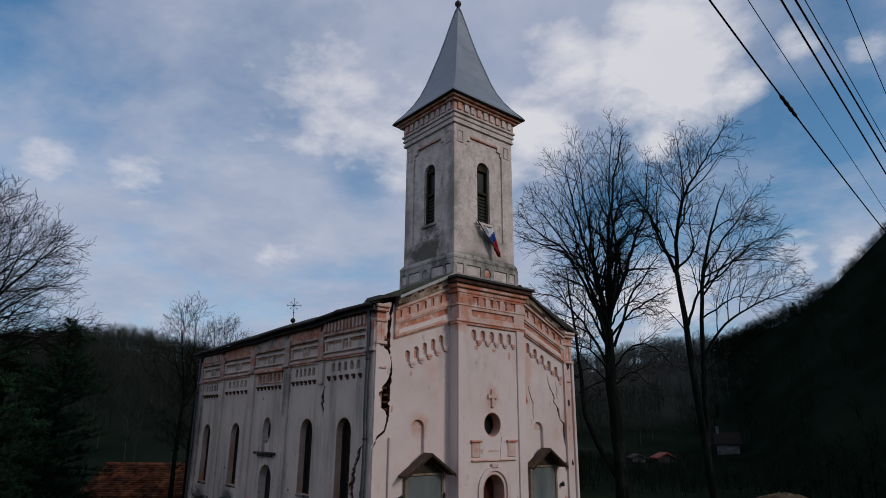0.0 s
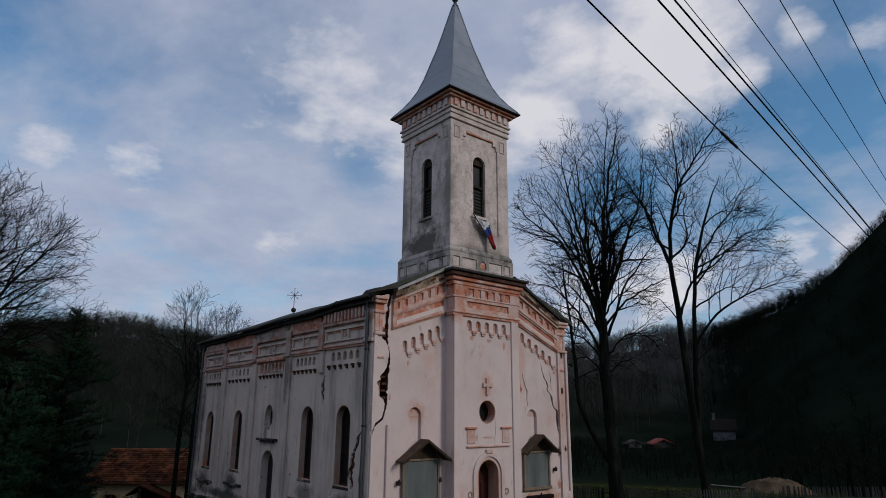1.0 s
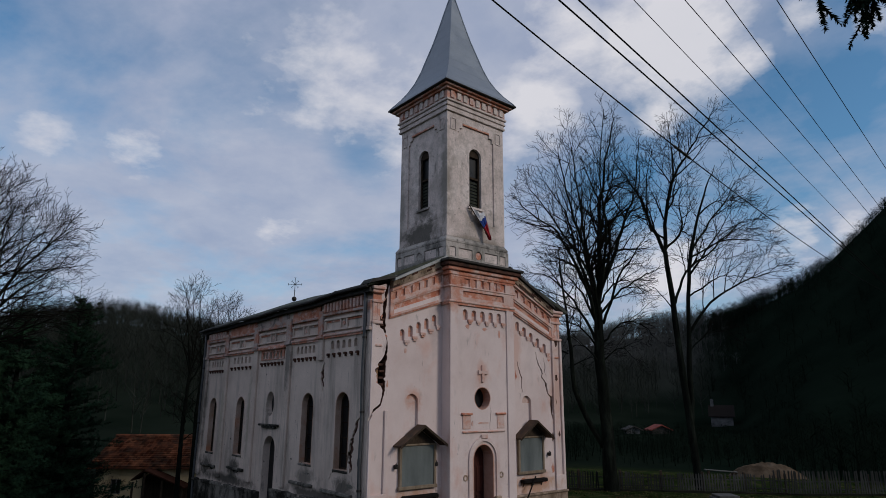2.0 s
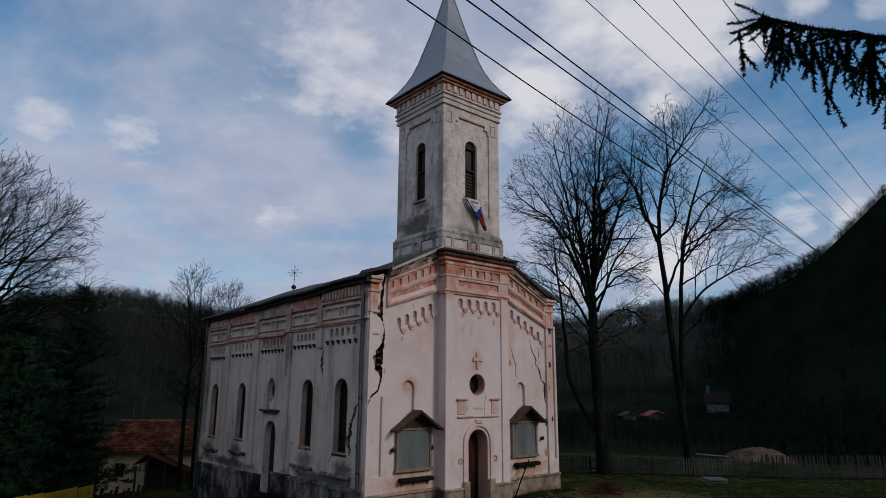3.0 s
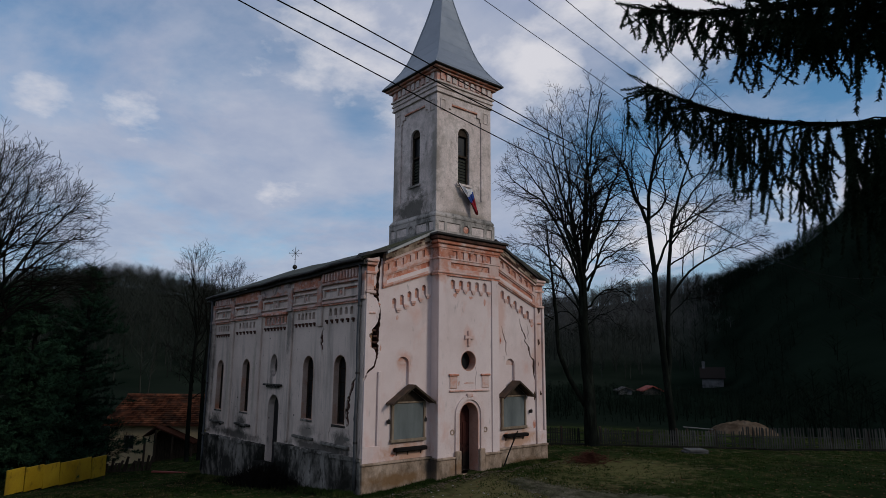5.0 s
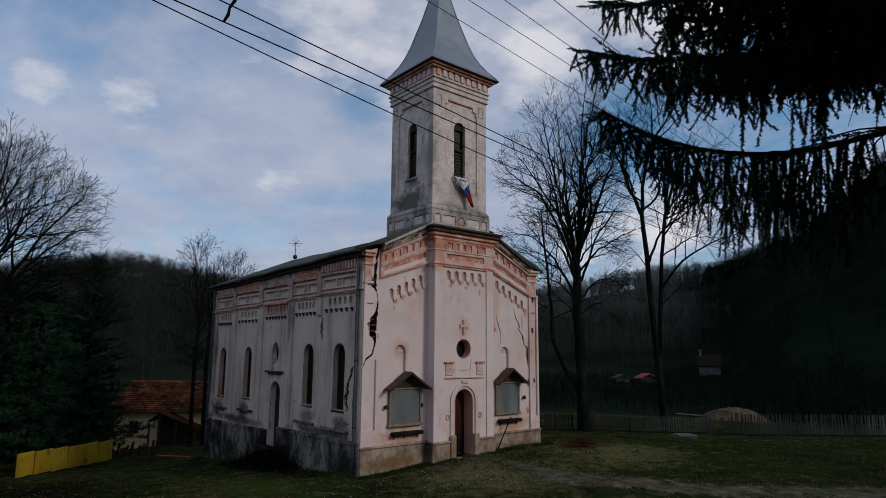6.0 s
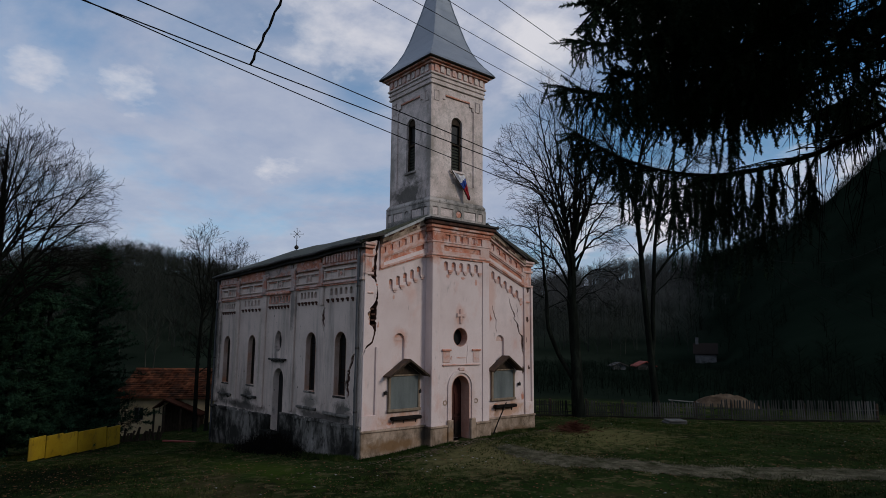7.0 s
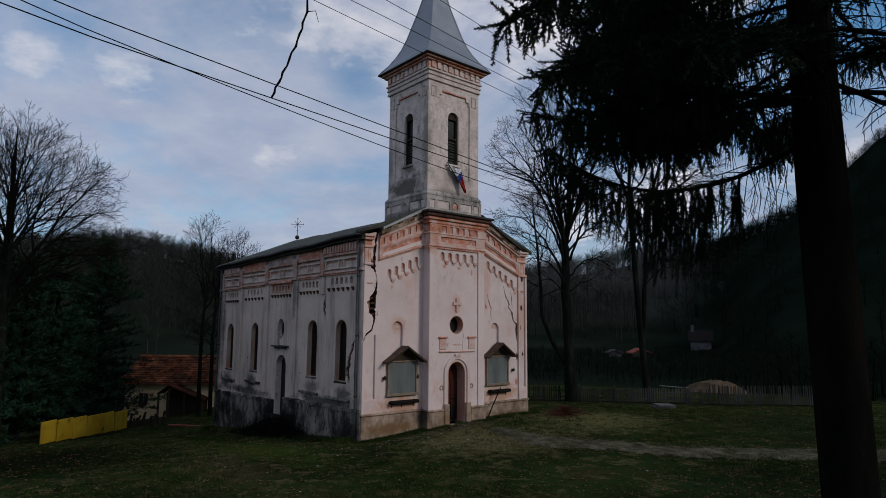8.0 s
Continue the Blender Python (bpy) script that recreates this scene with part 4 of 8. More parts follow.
# raked cornice, sunk frieze and band of the wings, widening towards the middle bay
def raked(y0, y1, top, low, flashing):
    """Trim along one wing between two sloping lines, each given as (height at y0, slope)."""
    def z(y, f):
        return (top[0] + top[1] * (y - y0)) * (1 - f) + (low[0] + low[1] * (y - y0)) * f

    def bar(a, b, f0, f1, depth, mat, name, label="", parent=None, back=0.0):
        return part(name, Shape().prism([(a, z(a, f1)), (b, z(b, f1)), (b, z(b, f0)), (a, z(a, f0))], W, back, depth), mat, parent or church, label)
    bar(y0, y1, -0.07, 0.0, 0.30, flashing, "ledge", "tin-covered ledge")
    core = bar(y0, y1, 0.0, 0.20, 0.20, plinth_mat, "cornice", "crumbling brown brick cornice")
    n = 9
    rnd_ = random.Random(int(y0 * 10))
    for k in range(3):
        for j in range(n):
            a = y0 + (y1 - y0) * (j + 0.06 + 0.5 * (k % 2) * (j < n - 1)) / n
            if rnd_.random() < 0.3:
                continue
            bar(a, a + (y1 - y0) / n * 0.88, 0.015 + 0.062 * k, 0.065 + 0.062 * k, 0.205 + rnd_.uniform(0.0, 0.022), brick_dark if rnd_.random() < 0.35 else plinth_mat, "brick", "", core, 0.19)
    bar(y0, y1, 0.20, 0.27, 0.16, trim_pale, "string_course")
    bed = bar(y0, y1, 0.27, 0.56, 0.03, trim_red, "cornice_bed", "frieze bed worn to bare red")
    bar(y0, y1, 0.27, 0.33, 0.085, trim_red, "slot_head", "", bed, 0.03)
    bar(y0, y1, 0.51, 0.56, 0.085, trim_pale, "slot_foot", "", bed, 0.03)
    n = 7
    for j in range(n + 1):
        u = y0 + j * (y1 - y0) / n
        bar(max(y0, u - 0.085), min(y1, u + 0.085), 0.33, 0.51, 0.083, trim_pale if j % 3 else trim_red, "slot_pier", "", bed, 0.03)
    bar(y0, y1, 0.56, 0.62, 0.10, trim_pale, "string_course")
    pan = bar(y0 + 0.08, y1 - 0.08, 0.62, 0.90, 0.02, trim_red, "frieze_panel", "sunk panel of bare red plaster")
    bar(y0, y0 + 0.14, 0.62, 0.90, 0.07, trim_pale, "panel_end", "", pan)
    bar(y1 - 0.14, y1, 0.62, 0.90, 0.07, trim_pale, "panel_end", "", pan)
    bar(y0 + 0.14, y1 - 0.14, 0.80, 0.90, 0.066, plaster, "panel_rail", "", pan)
    bar(y0 + 0.14, y1 - 0.14, 0.62, 0.665, 0.066, trim_pale, "panel_rail", "", pan)
    bar(y0, y1, 0.90, 0.96, 0.10, trim_pale, "string_course")
    bar(y0, y1, 0.96, 1.0, 0.06, trim_red, "course_bed")


raked(10.34, BY0, (6.68, 0.48), (5.50, 0.33), pale_tin)
raked(BY1 + 0.02, 17.98, (7.76, -0.50), (6.30, -0.40), dark_edge)


def arcade(place, y0, y1, z0, slope, n, deep):
    """A row of sunk round-headed hollows with small stepped consoles under the piers between them."""
    step = (y1 - y0) / n
    for j in range(n):
        u = y0 + (j + 0.5) * step
        z = z0 + slope * (u - y0)
        low = z - 0.36
        back = part("blind_arch", Shape().prism(rect(u - step * 0.32, u + step * 0.32, low - 0.04, z + 0.04), place, -0.20, -deep), trim_pale, church, "round-headed hollow with bare red head")
        part("arch_head", Shape().prism(arch(u, z - 0.20, z + 0.01, step * 0.57, 8), place, -deep, -deep + 0.012), trim_red, back)
        part("console", Shape().prism(rect(u + step * 0.5 - 0.10, u + step * 0.5 + 0.10, low - 0.06, low + 0.02), place, 0.0, 0.06)
             .prism(rect(u + step * 0.5 - 0.06, u + step * 0.5 + 0.06, low - 0.13, low - 0.06), place, 0.0, 0.04), trim_pale, back, "small worn corbel")


arcade(W, *ROWS_LEFT, 0.09)
arcade(W, *ROWS_RIGHT, 0.09)
arcade(F, *ROWS_BAY, 0.09)

# top of the middle bay
part("bay_ledge", Shape().box(-15.6, XC + 0.34, BY0 - 0.32, BY1 + 0.32, 7.57, 7.66, 0.02), dark_edge, church, "dark overhanging ledge under the tower")
part("bay_cornice", Shape().box(-15.5, XC + 0.26, BY0 - 0.25, BY1 + 0.25, 7.43, 7.57, 0.02), brick_dark, church)
part("bay_cornice", Shape().box(-15.5, XC + 0.18, BY0 - 0.17, BY1 + 0.17, 7.30, 7.43, 0.02), trim_red, church)
part("bay_cornice", Shape().box(-15.4, XC + 0.10, BY0 - 0.09, BY1 + 0.09, 7.15, 7.30, 0.02), trim_red, church)
bed = part("cornice_bed", Shape().box(-15.3, XC + 0.02, BY0 - 0.02, BY1 + 0.02, 6.76, 7.15, 0.01), trim_red, church, "frieze bed worn to bare red")
part("slot_head", Shape().box(XC + 0.02, XC + 0.075, BY0 - 0.02, BY1 + 0.02, 7.08, 7.15, 0.008), trim_red, bed)
for a, b in ((BY0 - 0.02, BY0 + 0.62), (BY1 - 0.42, BY1 + 0.02)):
    part("slot_end", Shape().box(XC + 0.02, XC + 0.073, a, b, 6.80, 7.08, 0.008), trim_red if a < 13 else trim_pale, bed)
for j in range(1, 6):
    u = BY0 + 0.62 + j * (BY1 - BY0 - 1.04) / 6
    part("slot_pier", Shape().box(XC + 0.02, XC + 0.073, u - 0.095, u + 0.095, 6.80, 7.08, 0.008), trim_red if j % 2 else trim_pale, bed)
part("string_course", Shape().box(XW, XC + 0.09, BY0 - 0.07, BY1 + 0.07, 6.74, 6.80, 0.015), trim_pale, church)
part("frieze_panel", Shape().box(XC, XC + 0.012, BY0 + 0.5, BY1 - 0.5, 6.42, 6.66), trim_red, church, "sunk panel of bare red plaster")
part("panel_frame", Shape().prism(rect(BY0, BY1, 6.30, 6.74), F, 0.0, 0.065, [rect(BY0 + 0.55, BY1 - 0.5, 6.43, 6.65)]), trim_pale, church)
part("string_course", Shape().box(XW, XC + 0.09, BY0 - 0.07, BY1 + 0.07, 6.22, 6.30, 0.02), trim_pale, church)
part("course_bed", Shape().box(XW, XC + 0.055, BY0 - 0.055, BY1 + 0.055, 6.15, 6.22), trim_red, church, "bare red underside")

# trim of the door and round window
part("oculus_reveal", Shape().prism(ring(13.97, 3.10, 0.375, 24), F, -0.34, 0.004, [ring(13.97, 3.10, 0.352, 24)]), reveal_mat, church, "deep pink reveal")
part("oculus_pane", Shape().prism(ring(13.97, 3.10, 0.352, 24), F, -0.36, -0.33), opening_mat, church, "black sheet for the dark inside of the round window")
part("door_surround", Shape().prism(arch(14.0, -0.82, 1.86, 1.36, 14), F, 0.0, 0.05, [arch(14.0, -0.80, 1.72, 1.10, 14)]), plaster, church)
part("door_reveal", Shape().prism(arch(14.0, -0.80, 1.63, 0.92, 12), F, -0.46, 0.004, [arch(14.0, -0.80, 1.605, 0.87, 12)]), reveal_mat, church, "pink reveal of the doorway")
part("keystone", Shape().box(XC, XC + 0.08, 13.86, 14.14, 1.80, 1.93, 0.02), trim_pale, church)
for y in (13.42, 14.58):
    part("door_pier", Shape().box(XC, XC + 0.13, y - 0.13, y + 0.13, FOOT, -0.02, 0.03), plinth_mat, church)
part("string_course", Shape().box(XC, XC + 0.06, 13.05, 14.98, 2.0, 2.06, 0.015), trim_pale, church)
for y in (13.24, 14.80):
    part("tablet", Shape().box(XC, XC + 0.03, y - 0.17, y + 0.17, 2.12, 2.56, 0.01), trim_pale, church)
    part("tablet_cap", Shape().box(XC, XC + 0.08, y - 0.23, y + 0.23, 2.56, 2.63, 0.015), trim_red, church)
part("wall_cross", Shape().prism([(13.97 + u, 3.93 + v) for u, v in ((-.05, -.3), (.05, -.3), (.05, -.02), (.20, -.05), (.20, .09), (.05, .06), (.05, .26), (-.05, .26), (-.05, .06), (-.20, .09), (-.20, -.05), (-.05, -.02))], F, 0.0, 0.06), trim_pale, church, "small relief cross, paint worn to red")
for y in (13.20, 14.80):
    part("lantern_bracket", Shape().prism(ring(y, 0.62, 0.10, 12), F, 0.0, 0.02, [ring(y, 0.62, 0.06, 12)]), plinth_mat, church)

door = part("front_door", Shape().prism([(14.02, -0.80), (14.44, -0.80), (14.44, 1.17), *[(14.0 + 0.44 * math.cos(q), 1.17 + 0.44 * math.sin(q)) for q in [math.pi / 2 * k / 8 for k in range(1, 8)]], (14.02, 1.60)], F, -0.53, -0.48), door_wood, church, "dark red-brown wooden door, one leaf standing open")
for a, b in ((-0.66, 0.0), (0.1, 0.9)):
    part("door_panel", Shape().box(XC - 0.482, XC - 0.455, 14.09, 14.38, a, b, 0.012), door_wood, door)
part("open_leaf", Shape().box(XC - 1.0, XC - 0.42, 13.57, 13.62, -0.80, 1.15, 0.01), door_wood, church)
# dark sheet behind the doorway in place of the unlit inside
part("porch_dark", Shape().box(XC - 1.5, XC - 1.45, 12.9, 15.1, -0.9, 2.0), dark_void, church)
part("threshold", Shape().box(XC - 0.4, XC + 0.25, 13.45, 14.55, -1.2, -0.80, 0.02), plinth_mat, church, "worn stone door step")

# patches where the plaster has come away
def patches(seed, places, place, mat, d=0.006, label=""):
    rnd = random.Random(seed)
    for u, v, ru, rv in places:
        n = 11
        pts = [(u + ru * rnd.uniform(0.45, 1.1) * math.cos(2 * math.pi * k / n), v + rv * rnd.uniform(0.45, 1.1) * math.sin(2 * math.pi * k / n)) for k in range(n)]
        part("bare_patch", Shape().prism(pts, place, 0.0, d), mat, church, label)


patches(3, [(10.02, 5.6, 0.10, 0.16), (9.92, 5.05, 0.08, 0.12), (10.10, 6.1, 0.12, 0.10), (10.2, 4.95, 0.10, 0.08), (10.05, 3.3, 0.07, 0.16), (11.75, 1.98, 0.16, 0.05), (10.9, 0.0, 0.14, 0.09), (12.1, 0.1, 0.2, 0.06),
            (16.3, 0.30, 0.12, 0.12), (17.4, 0.2, 0.2, 0.10), (17.9, 0.6, 0.10, 0.22), (16.0, 3.9, 0.05, 0.20), (17.5, 4.9, 0.10, 0.14), (17.85, 4.6, 0.10, 0.18), (18.22, 5.7, 0.12, 0.22),
            (15.75, 5.2, 0.06, 0.3), (11.0, 4.55, 0.07, 0.1), (9.93, 3.62, 0.06, 0.20), (10.34, 3.5, 0.04, 0.14)], front(XW), trim_red, 0.006, "bare red patch in the plaster")
patches(4, [(9.98, 4.2, 0.07, 0.10), (18.12, 5.45, 0.05, 0.26), (18.07, 4.2, 0.05, 0.14), (18.13, 3.5, 0.05, 0.16), (10.0, 5.45, 0.06, 0.16), (18.3, 5.2, 0.12, 0.16), (18.25, 3.9, 0.10, 0.14), (18.15, 3.0, 0.07, 0.16), (17.95, 1.7, 0.06, 0.2), (18.32, 1.8, 0.06, 0.12), (9.88, 3.9, 0.05, 0.14)], front(XW), brick_dark, 0.009, "dark broken patch")
patches(5, [(13.3, 5.45, 0.10, 0.09), (14.1, 5.42, 0.14, 0.06), (14.8, 5.3, 0.07, 0.16), (13.45, 1.0, 0.07, 0.12), (14.62, 1.2, 0.06, 0.2), (14.55, 0.3, 0.07, 0.25), (13.5, 2.3, 0.06, 0.10), (14.0, 2.3, 0.3, 0.04)], front(XC), trim_pale, 0.006)
patches(6, [(-15.75, 1.2, 0.08, 0.16), (-16.2, 0.5, 0.2, 0.08), (-18.9, 0.62, 0.22, 0.05), (-24.9, 0.2, 0.3, 0.10), (-27.6, 0.1, 0.25, 0.10), (-20.2, 4.35, 0.05, 0.05), (-22.6, 3.95, 0.05, 0.05), (-19.3, 0.9, 0.05, 0.05), (-20.1, 1.0, 0.05, 0.06), (-22.3, 0.75, 0.05, 0.06), (-25.7, 1.4, 0.05, 0.05), (-17.2, 0.85, 0.05, 0.06)], south(YL), plinth_dark, 0.006, "damp dark patch in the plaster")

# front plinth
for a, b, x in ((YL - 0.08, BY0, XW), (BY1, YR + 0.08, XW)):
    part("plinth", Shape().box(x, x + 0.10, a, b, FOOT, -0.24, 0.02), plinth_mat, church, "beige rendered plinth, crumbling at the foot")
    part("plinth_cap", Shape().box(x, x + 0.15, a - 0.02, b, -0.24, -0.16, 0.02), plinth_mat, church)
for a, b in ((BY0 - 0.06, 13.27), (14.73, BY1 + 0.06)):
    part("plinth", Shape().box(XW, XC + 0.09, a, b, FOOT, -0.28, 0.02), plinth_mat, church)
    part("plinth_cap", Shape().box(XW, XC + 0.13, a - 0.02, b, -0.28, -0.20, 0.02), plinth_mat, church)

# blind niches and the two roofed display boards of the wings
for y in (11.29, 16.54):
    niche = part("blind_niche", Shape().prism(rect(y - 0.30, y + 0.30, 1.86, 3.27), W, -0.16, -0.10), plaster, church)
    part("niche_head", Shape().prism(arch(y, 2.95, 3.22, 0.51, 12), W, -0.10, -0.09), trim_pale, niche, "worn pink head of the niche")


def board(y, x, w, z0, z1):
    b = thing("display_board", (x, y, z0), "grey weathered display board under a small rusty gable roof", "notice board", "boards on the front wall")
    w2 = w / 2
    p = front(x)
    part("panel", Shape().box(x + 0.02, x + 0.06, y - w2 + 0.06, y + w2 - 0.06, z0 + 0.08, z1 - 0.02), board_grey, b, "dusty grey panel")
    for u in (y - w2, y + w2 - 0.09):
        part("frame_post", Shape().box(x, x + 0.10, u, u + 0.09, z0, z1, 0.012), frame_wood, b)
    part("frame_rail", Shape().box(x, x + 0.12, y - w2 - 0.03, y + w2 + 0.03, z0 - 0.02, z0 + 0.08, 0.012), frame_wood, b)
    part("frame_rail", Shape().box(x, x + 0.10, y - w2 + 0.09, y + w2 - 0.09, z1 - 0.06, z1, 0.012), frame_wood, b)
    part("gable", Shape().prism([(y - w2, z1), (y + w2, z1), (y, z1 + 0.44)], p, 0.0, 0.08), old_wood, b)
    for sgn in (-1, 1):
        e, r = (y + sgn * (w2 + 0.20), z1 - 0.08), (y, z1 + 0.52)
        roof = Shape().prism([(e[0], e[1]), (r[0], r[1]), (r[0], r[1] + 0.05), (e[0], e[1] + 0.05)], p, 0.0, 0.42)
        rf = part("roof_slope", roof, rust, b, "dark rusty sheet roof")
        part("verge_board", Shape().prism([(e[0], e[1] - 0.035), (r[0], r[1] - 0.035), (r[0], r[1] + 0.04), (e[0], e[1] + 0.04)], p, 0.40, 0.425), old_wood, rf)
    shelf = part("shelf", Shape().box(x, x + 0.22, y - w2 + 0.12, y + w2 + 0.02, z0 - 0.32, z0 - 0.19, 0.03), charred, b, "dark charred shelf")
    for u in (y - w2 + 0.25, y, y + w2 - 0.15):
        part("shelf_bracket", Shape().box(x, x + 0.03, u, u + 0.03, z0 - 0.45, z0 - 0.30), rust, shelf)
    return b


board(11.52, XW, 1.42, 0.42, 1.72)
board(16.66, XW, 1.36, 0.52, 1.78)
for y, z in ((10.68, 1.08), (12.22, 1.08), (17.62, 1.12)):
    s = Shape().box(XW, XW + 0.14, y - 0.05, y + 0.05, z - 0.06, z + 0.06, 0.02)
    lamp = thing("wall_lantern", (XW, y, z), "small broken black wall lantern", "lantern", "lanterns on the front wall")
    part("lantern_body", s, iron, lamp)
    part("lantern_arm", Shape().tube([(XW, y, z), (XW + 0.10, y, z + 0.1), (XW + 0.16, y, z + 0.04)], [0.015] * 3, 6), iron, lamp)
pole = thing("leaning_rod", (XW + 0.50, 15.58, -0.84), "thin charred pole leaning against the front wall", "rod")
part("rod", Shape().tube([(XW + 0.50, 15.58, -0.84), (XW + 0.36, 16.05, -0.30), (XW + 0.24, 16.66, 0.42)], [0.03, 0.028, 0.024], 6), charred, pole)

# ---- roof of the nave ----
def roof_point(x, y):
    """Height of the sagging nave roof."""
    a = (min(y, 28.2 - y) - 9.45) / 4.65
    return 6.52 + lean(x) * 1.0 * (1 - a) + 1.55 * a + 0.05 * noise.noise((x * 0.5, y * 0.4, 3.0))


s = Shape()
nx, ny = 46, 17
pts = []
for i in range(nx):
    x = -29.8 + (XW + 0.02 + 29.8) * i / (nx - 1)
    for j in range(ny):
        y = 9.45 + 9.3 * j / (ny - 1)
        pts.append((x, y, roof_point(x, y)))
fs = [(i * ny + j, (i + 1) * ny + j, (i + 1) * ny + j + 1, i * ny + j + 1) for i in range(nx - 1) for j in range(ny - 1)]
low = [(x, y, z - 0.09) for x, y, z in pts]
n = len(pts)
edge = [i * ny for i in range(nx)] + [(nx - 1) * ny + j for j in range(1, ny)] + [i * ny + ny - 1 for i in range(nx - 2, -1, -1)] + [j for j in range(ny - 2, 0, -1)]
s.add(pts + low, fs + [tuple(n + k for k in reversed(f)) for f in fs] + [(edge[k], edge[(k + 1) % len(edge)], n + edge[(k + 1) % len(edge)], n + edge[k]) for k in range(len(edge))])
roof = part("nave_roof", s, roof_tin, church, "dull grey tin roof, sagging along the eave")
gut = Shape()
gp = [(XB - 0.3 + (XW + 0.1 - XB + 0.3) * i / 40, 9.41 + 0.015 * math.sin(i * 2.1), 0) for i in range(41)]
gut.tube([(x, y, roof_point(x, 9.45) - 0.08 + 0.03 * noise.noise((i * 0.9, 2.0, 5.0))) for i, (x, y, _) in enumerate(gp)], [0.052 + 0.02 * noise.noise((i * 1.7, 7.0, 1.0)) for i in range(41)], 8)
part("gutter", gut, dark_edge, roof, "dark buckled gutter", smooth=True)
part("eave_board", Shape().prism([(x, roof_point(x, 9.45) - 0.10) for x, *_ in gp] + [(x, roof_point(x, 9.45) - 0.24) for x, *_ in gp[::-1]], south(9.52), -0.2, 0.0), dark_edge, roof)
for line in ([(9.45, 6.44), (12.5, 7.74), (12.5, 7.84), (9.45, 6.56)], [(18.85, 6.40), (15.5, 7.76), (15.5, 7.86), (18.85, 6.52)]):
    part("verge_flashing", Shape().prism(line, front(XW), -0.2, 0.16), roof_tin, roof)
part("lifted_sheet", Shape().prism([(9.42, 6.50), (9.55, 6.66), (9.9, 6.74), (10.5, 6.86), (10.5, 6.80), (9.8, 6.62)], front(XW), -0.3, 0.26), dark_edge, roof, "bent tin sheet at the corner")

# ridge cross
def ridge_cross(x, y, z):
    c = thing("roof_cross", (x, y, z), "thin wrought-iron cross on a ball at the roof ridge", "cross")
    part("ball", Shape().tube([(x, y, z + 0.16 + 0.13 * math.sin(a)) for a in [math.pi * (i / 8 - 0.5) for i in range(9)]], [max(0.01, 0.13 * math.cos(math.pi * (i / 8 - 0.5))) for i in range(9)], 12), iron, c, smooth=True)
    part("stem", Shape().tube([(x, y, z - 0.25), (x, y, z + 1.25)], [0.022, 0.015], 6), iron, c)
    arms = Shape()
    o = Vector((x, y, z + 0.95))
    for k in range(8):
        a = math.pi * k / 4
        d = SIDE * math.cos(a) + Vector((0, 0, 1)) * math.sin(a)
        l = 0.36 if k % 2 == 0 else 0.24
        arms.tube([o, o + d * l], [0.014, 0.01], 5)
        e = o + d * l
        arms.tube([e - d.cross(HEAD) * 0.06, e + d.cross(HEAD) * 0.06], [0.011, 0.011], 4)
    part("arms", arms, iron, c)


ridge_cross(-29.55, 14.1, 8.07)

# ---- bell tower ----
TX, TY, TH = -16.50, 14.0, 1.365     # centre and half width of the shaft
tower = church
block = Shape().add([(TX + sx * h, TY + sy * h, z) for z, h in ((7.0, 1.47), (8.36, 1.47), (8.40, 1.50), (8.46, 1.50), (8.66, 1.37)) for sx, sy in ((1, -1), (1, 1), (-1, 1), (-1, -1))],
                    [(i * 4 + k, i * 4 + (k + 1) % 4, i * 4 + 4 + (k + 1) % 4, i * 4 + 4 + k) for i in range(4) for k in range(4)] + [(3, 2, 1, 0), (16, 17, 18, 19)])
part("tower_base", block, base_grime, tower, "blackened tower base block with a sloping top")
FACES = [("front", lambda u, v, d: (TX + TH + d, TY + u, v)), ("left", lambda u, v, d: (TX + u, TY - TH - d, v)),
         ("back", lambda u, v, d: (TX - TH - d, TY - u, v)), ("right", lambda u, v, d: (TX - u, TY + TH + d, v))]
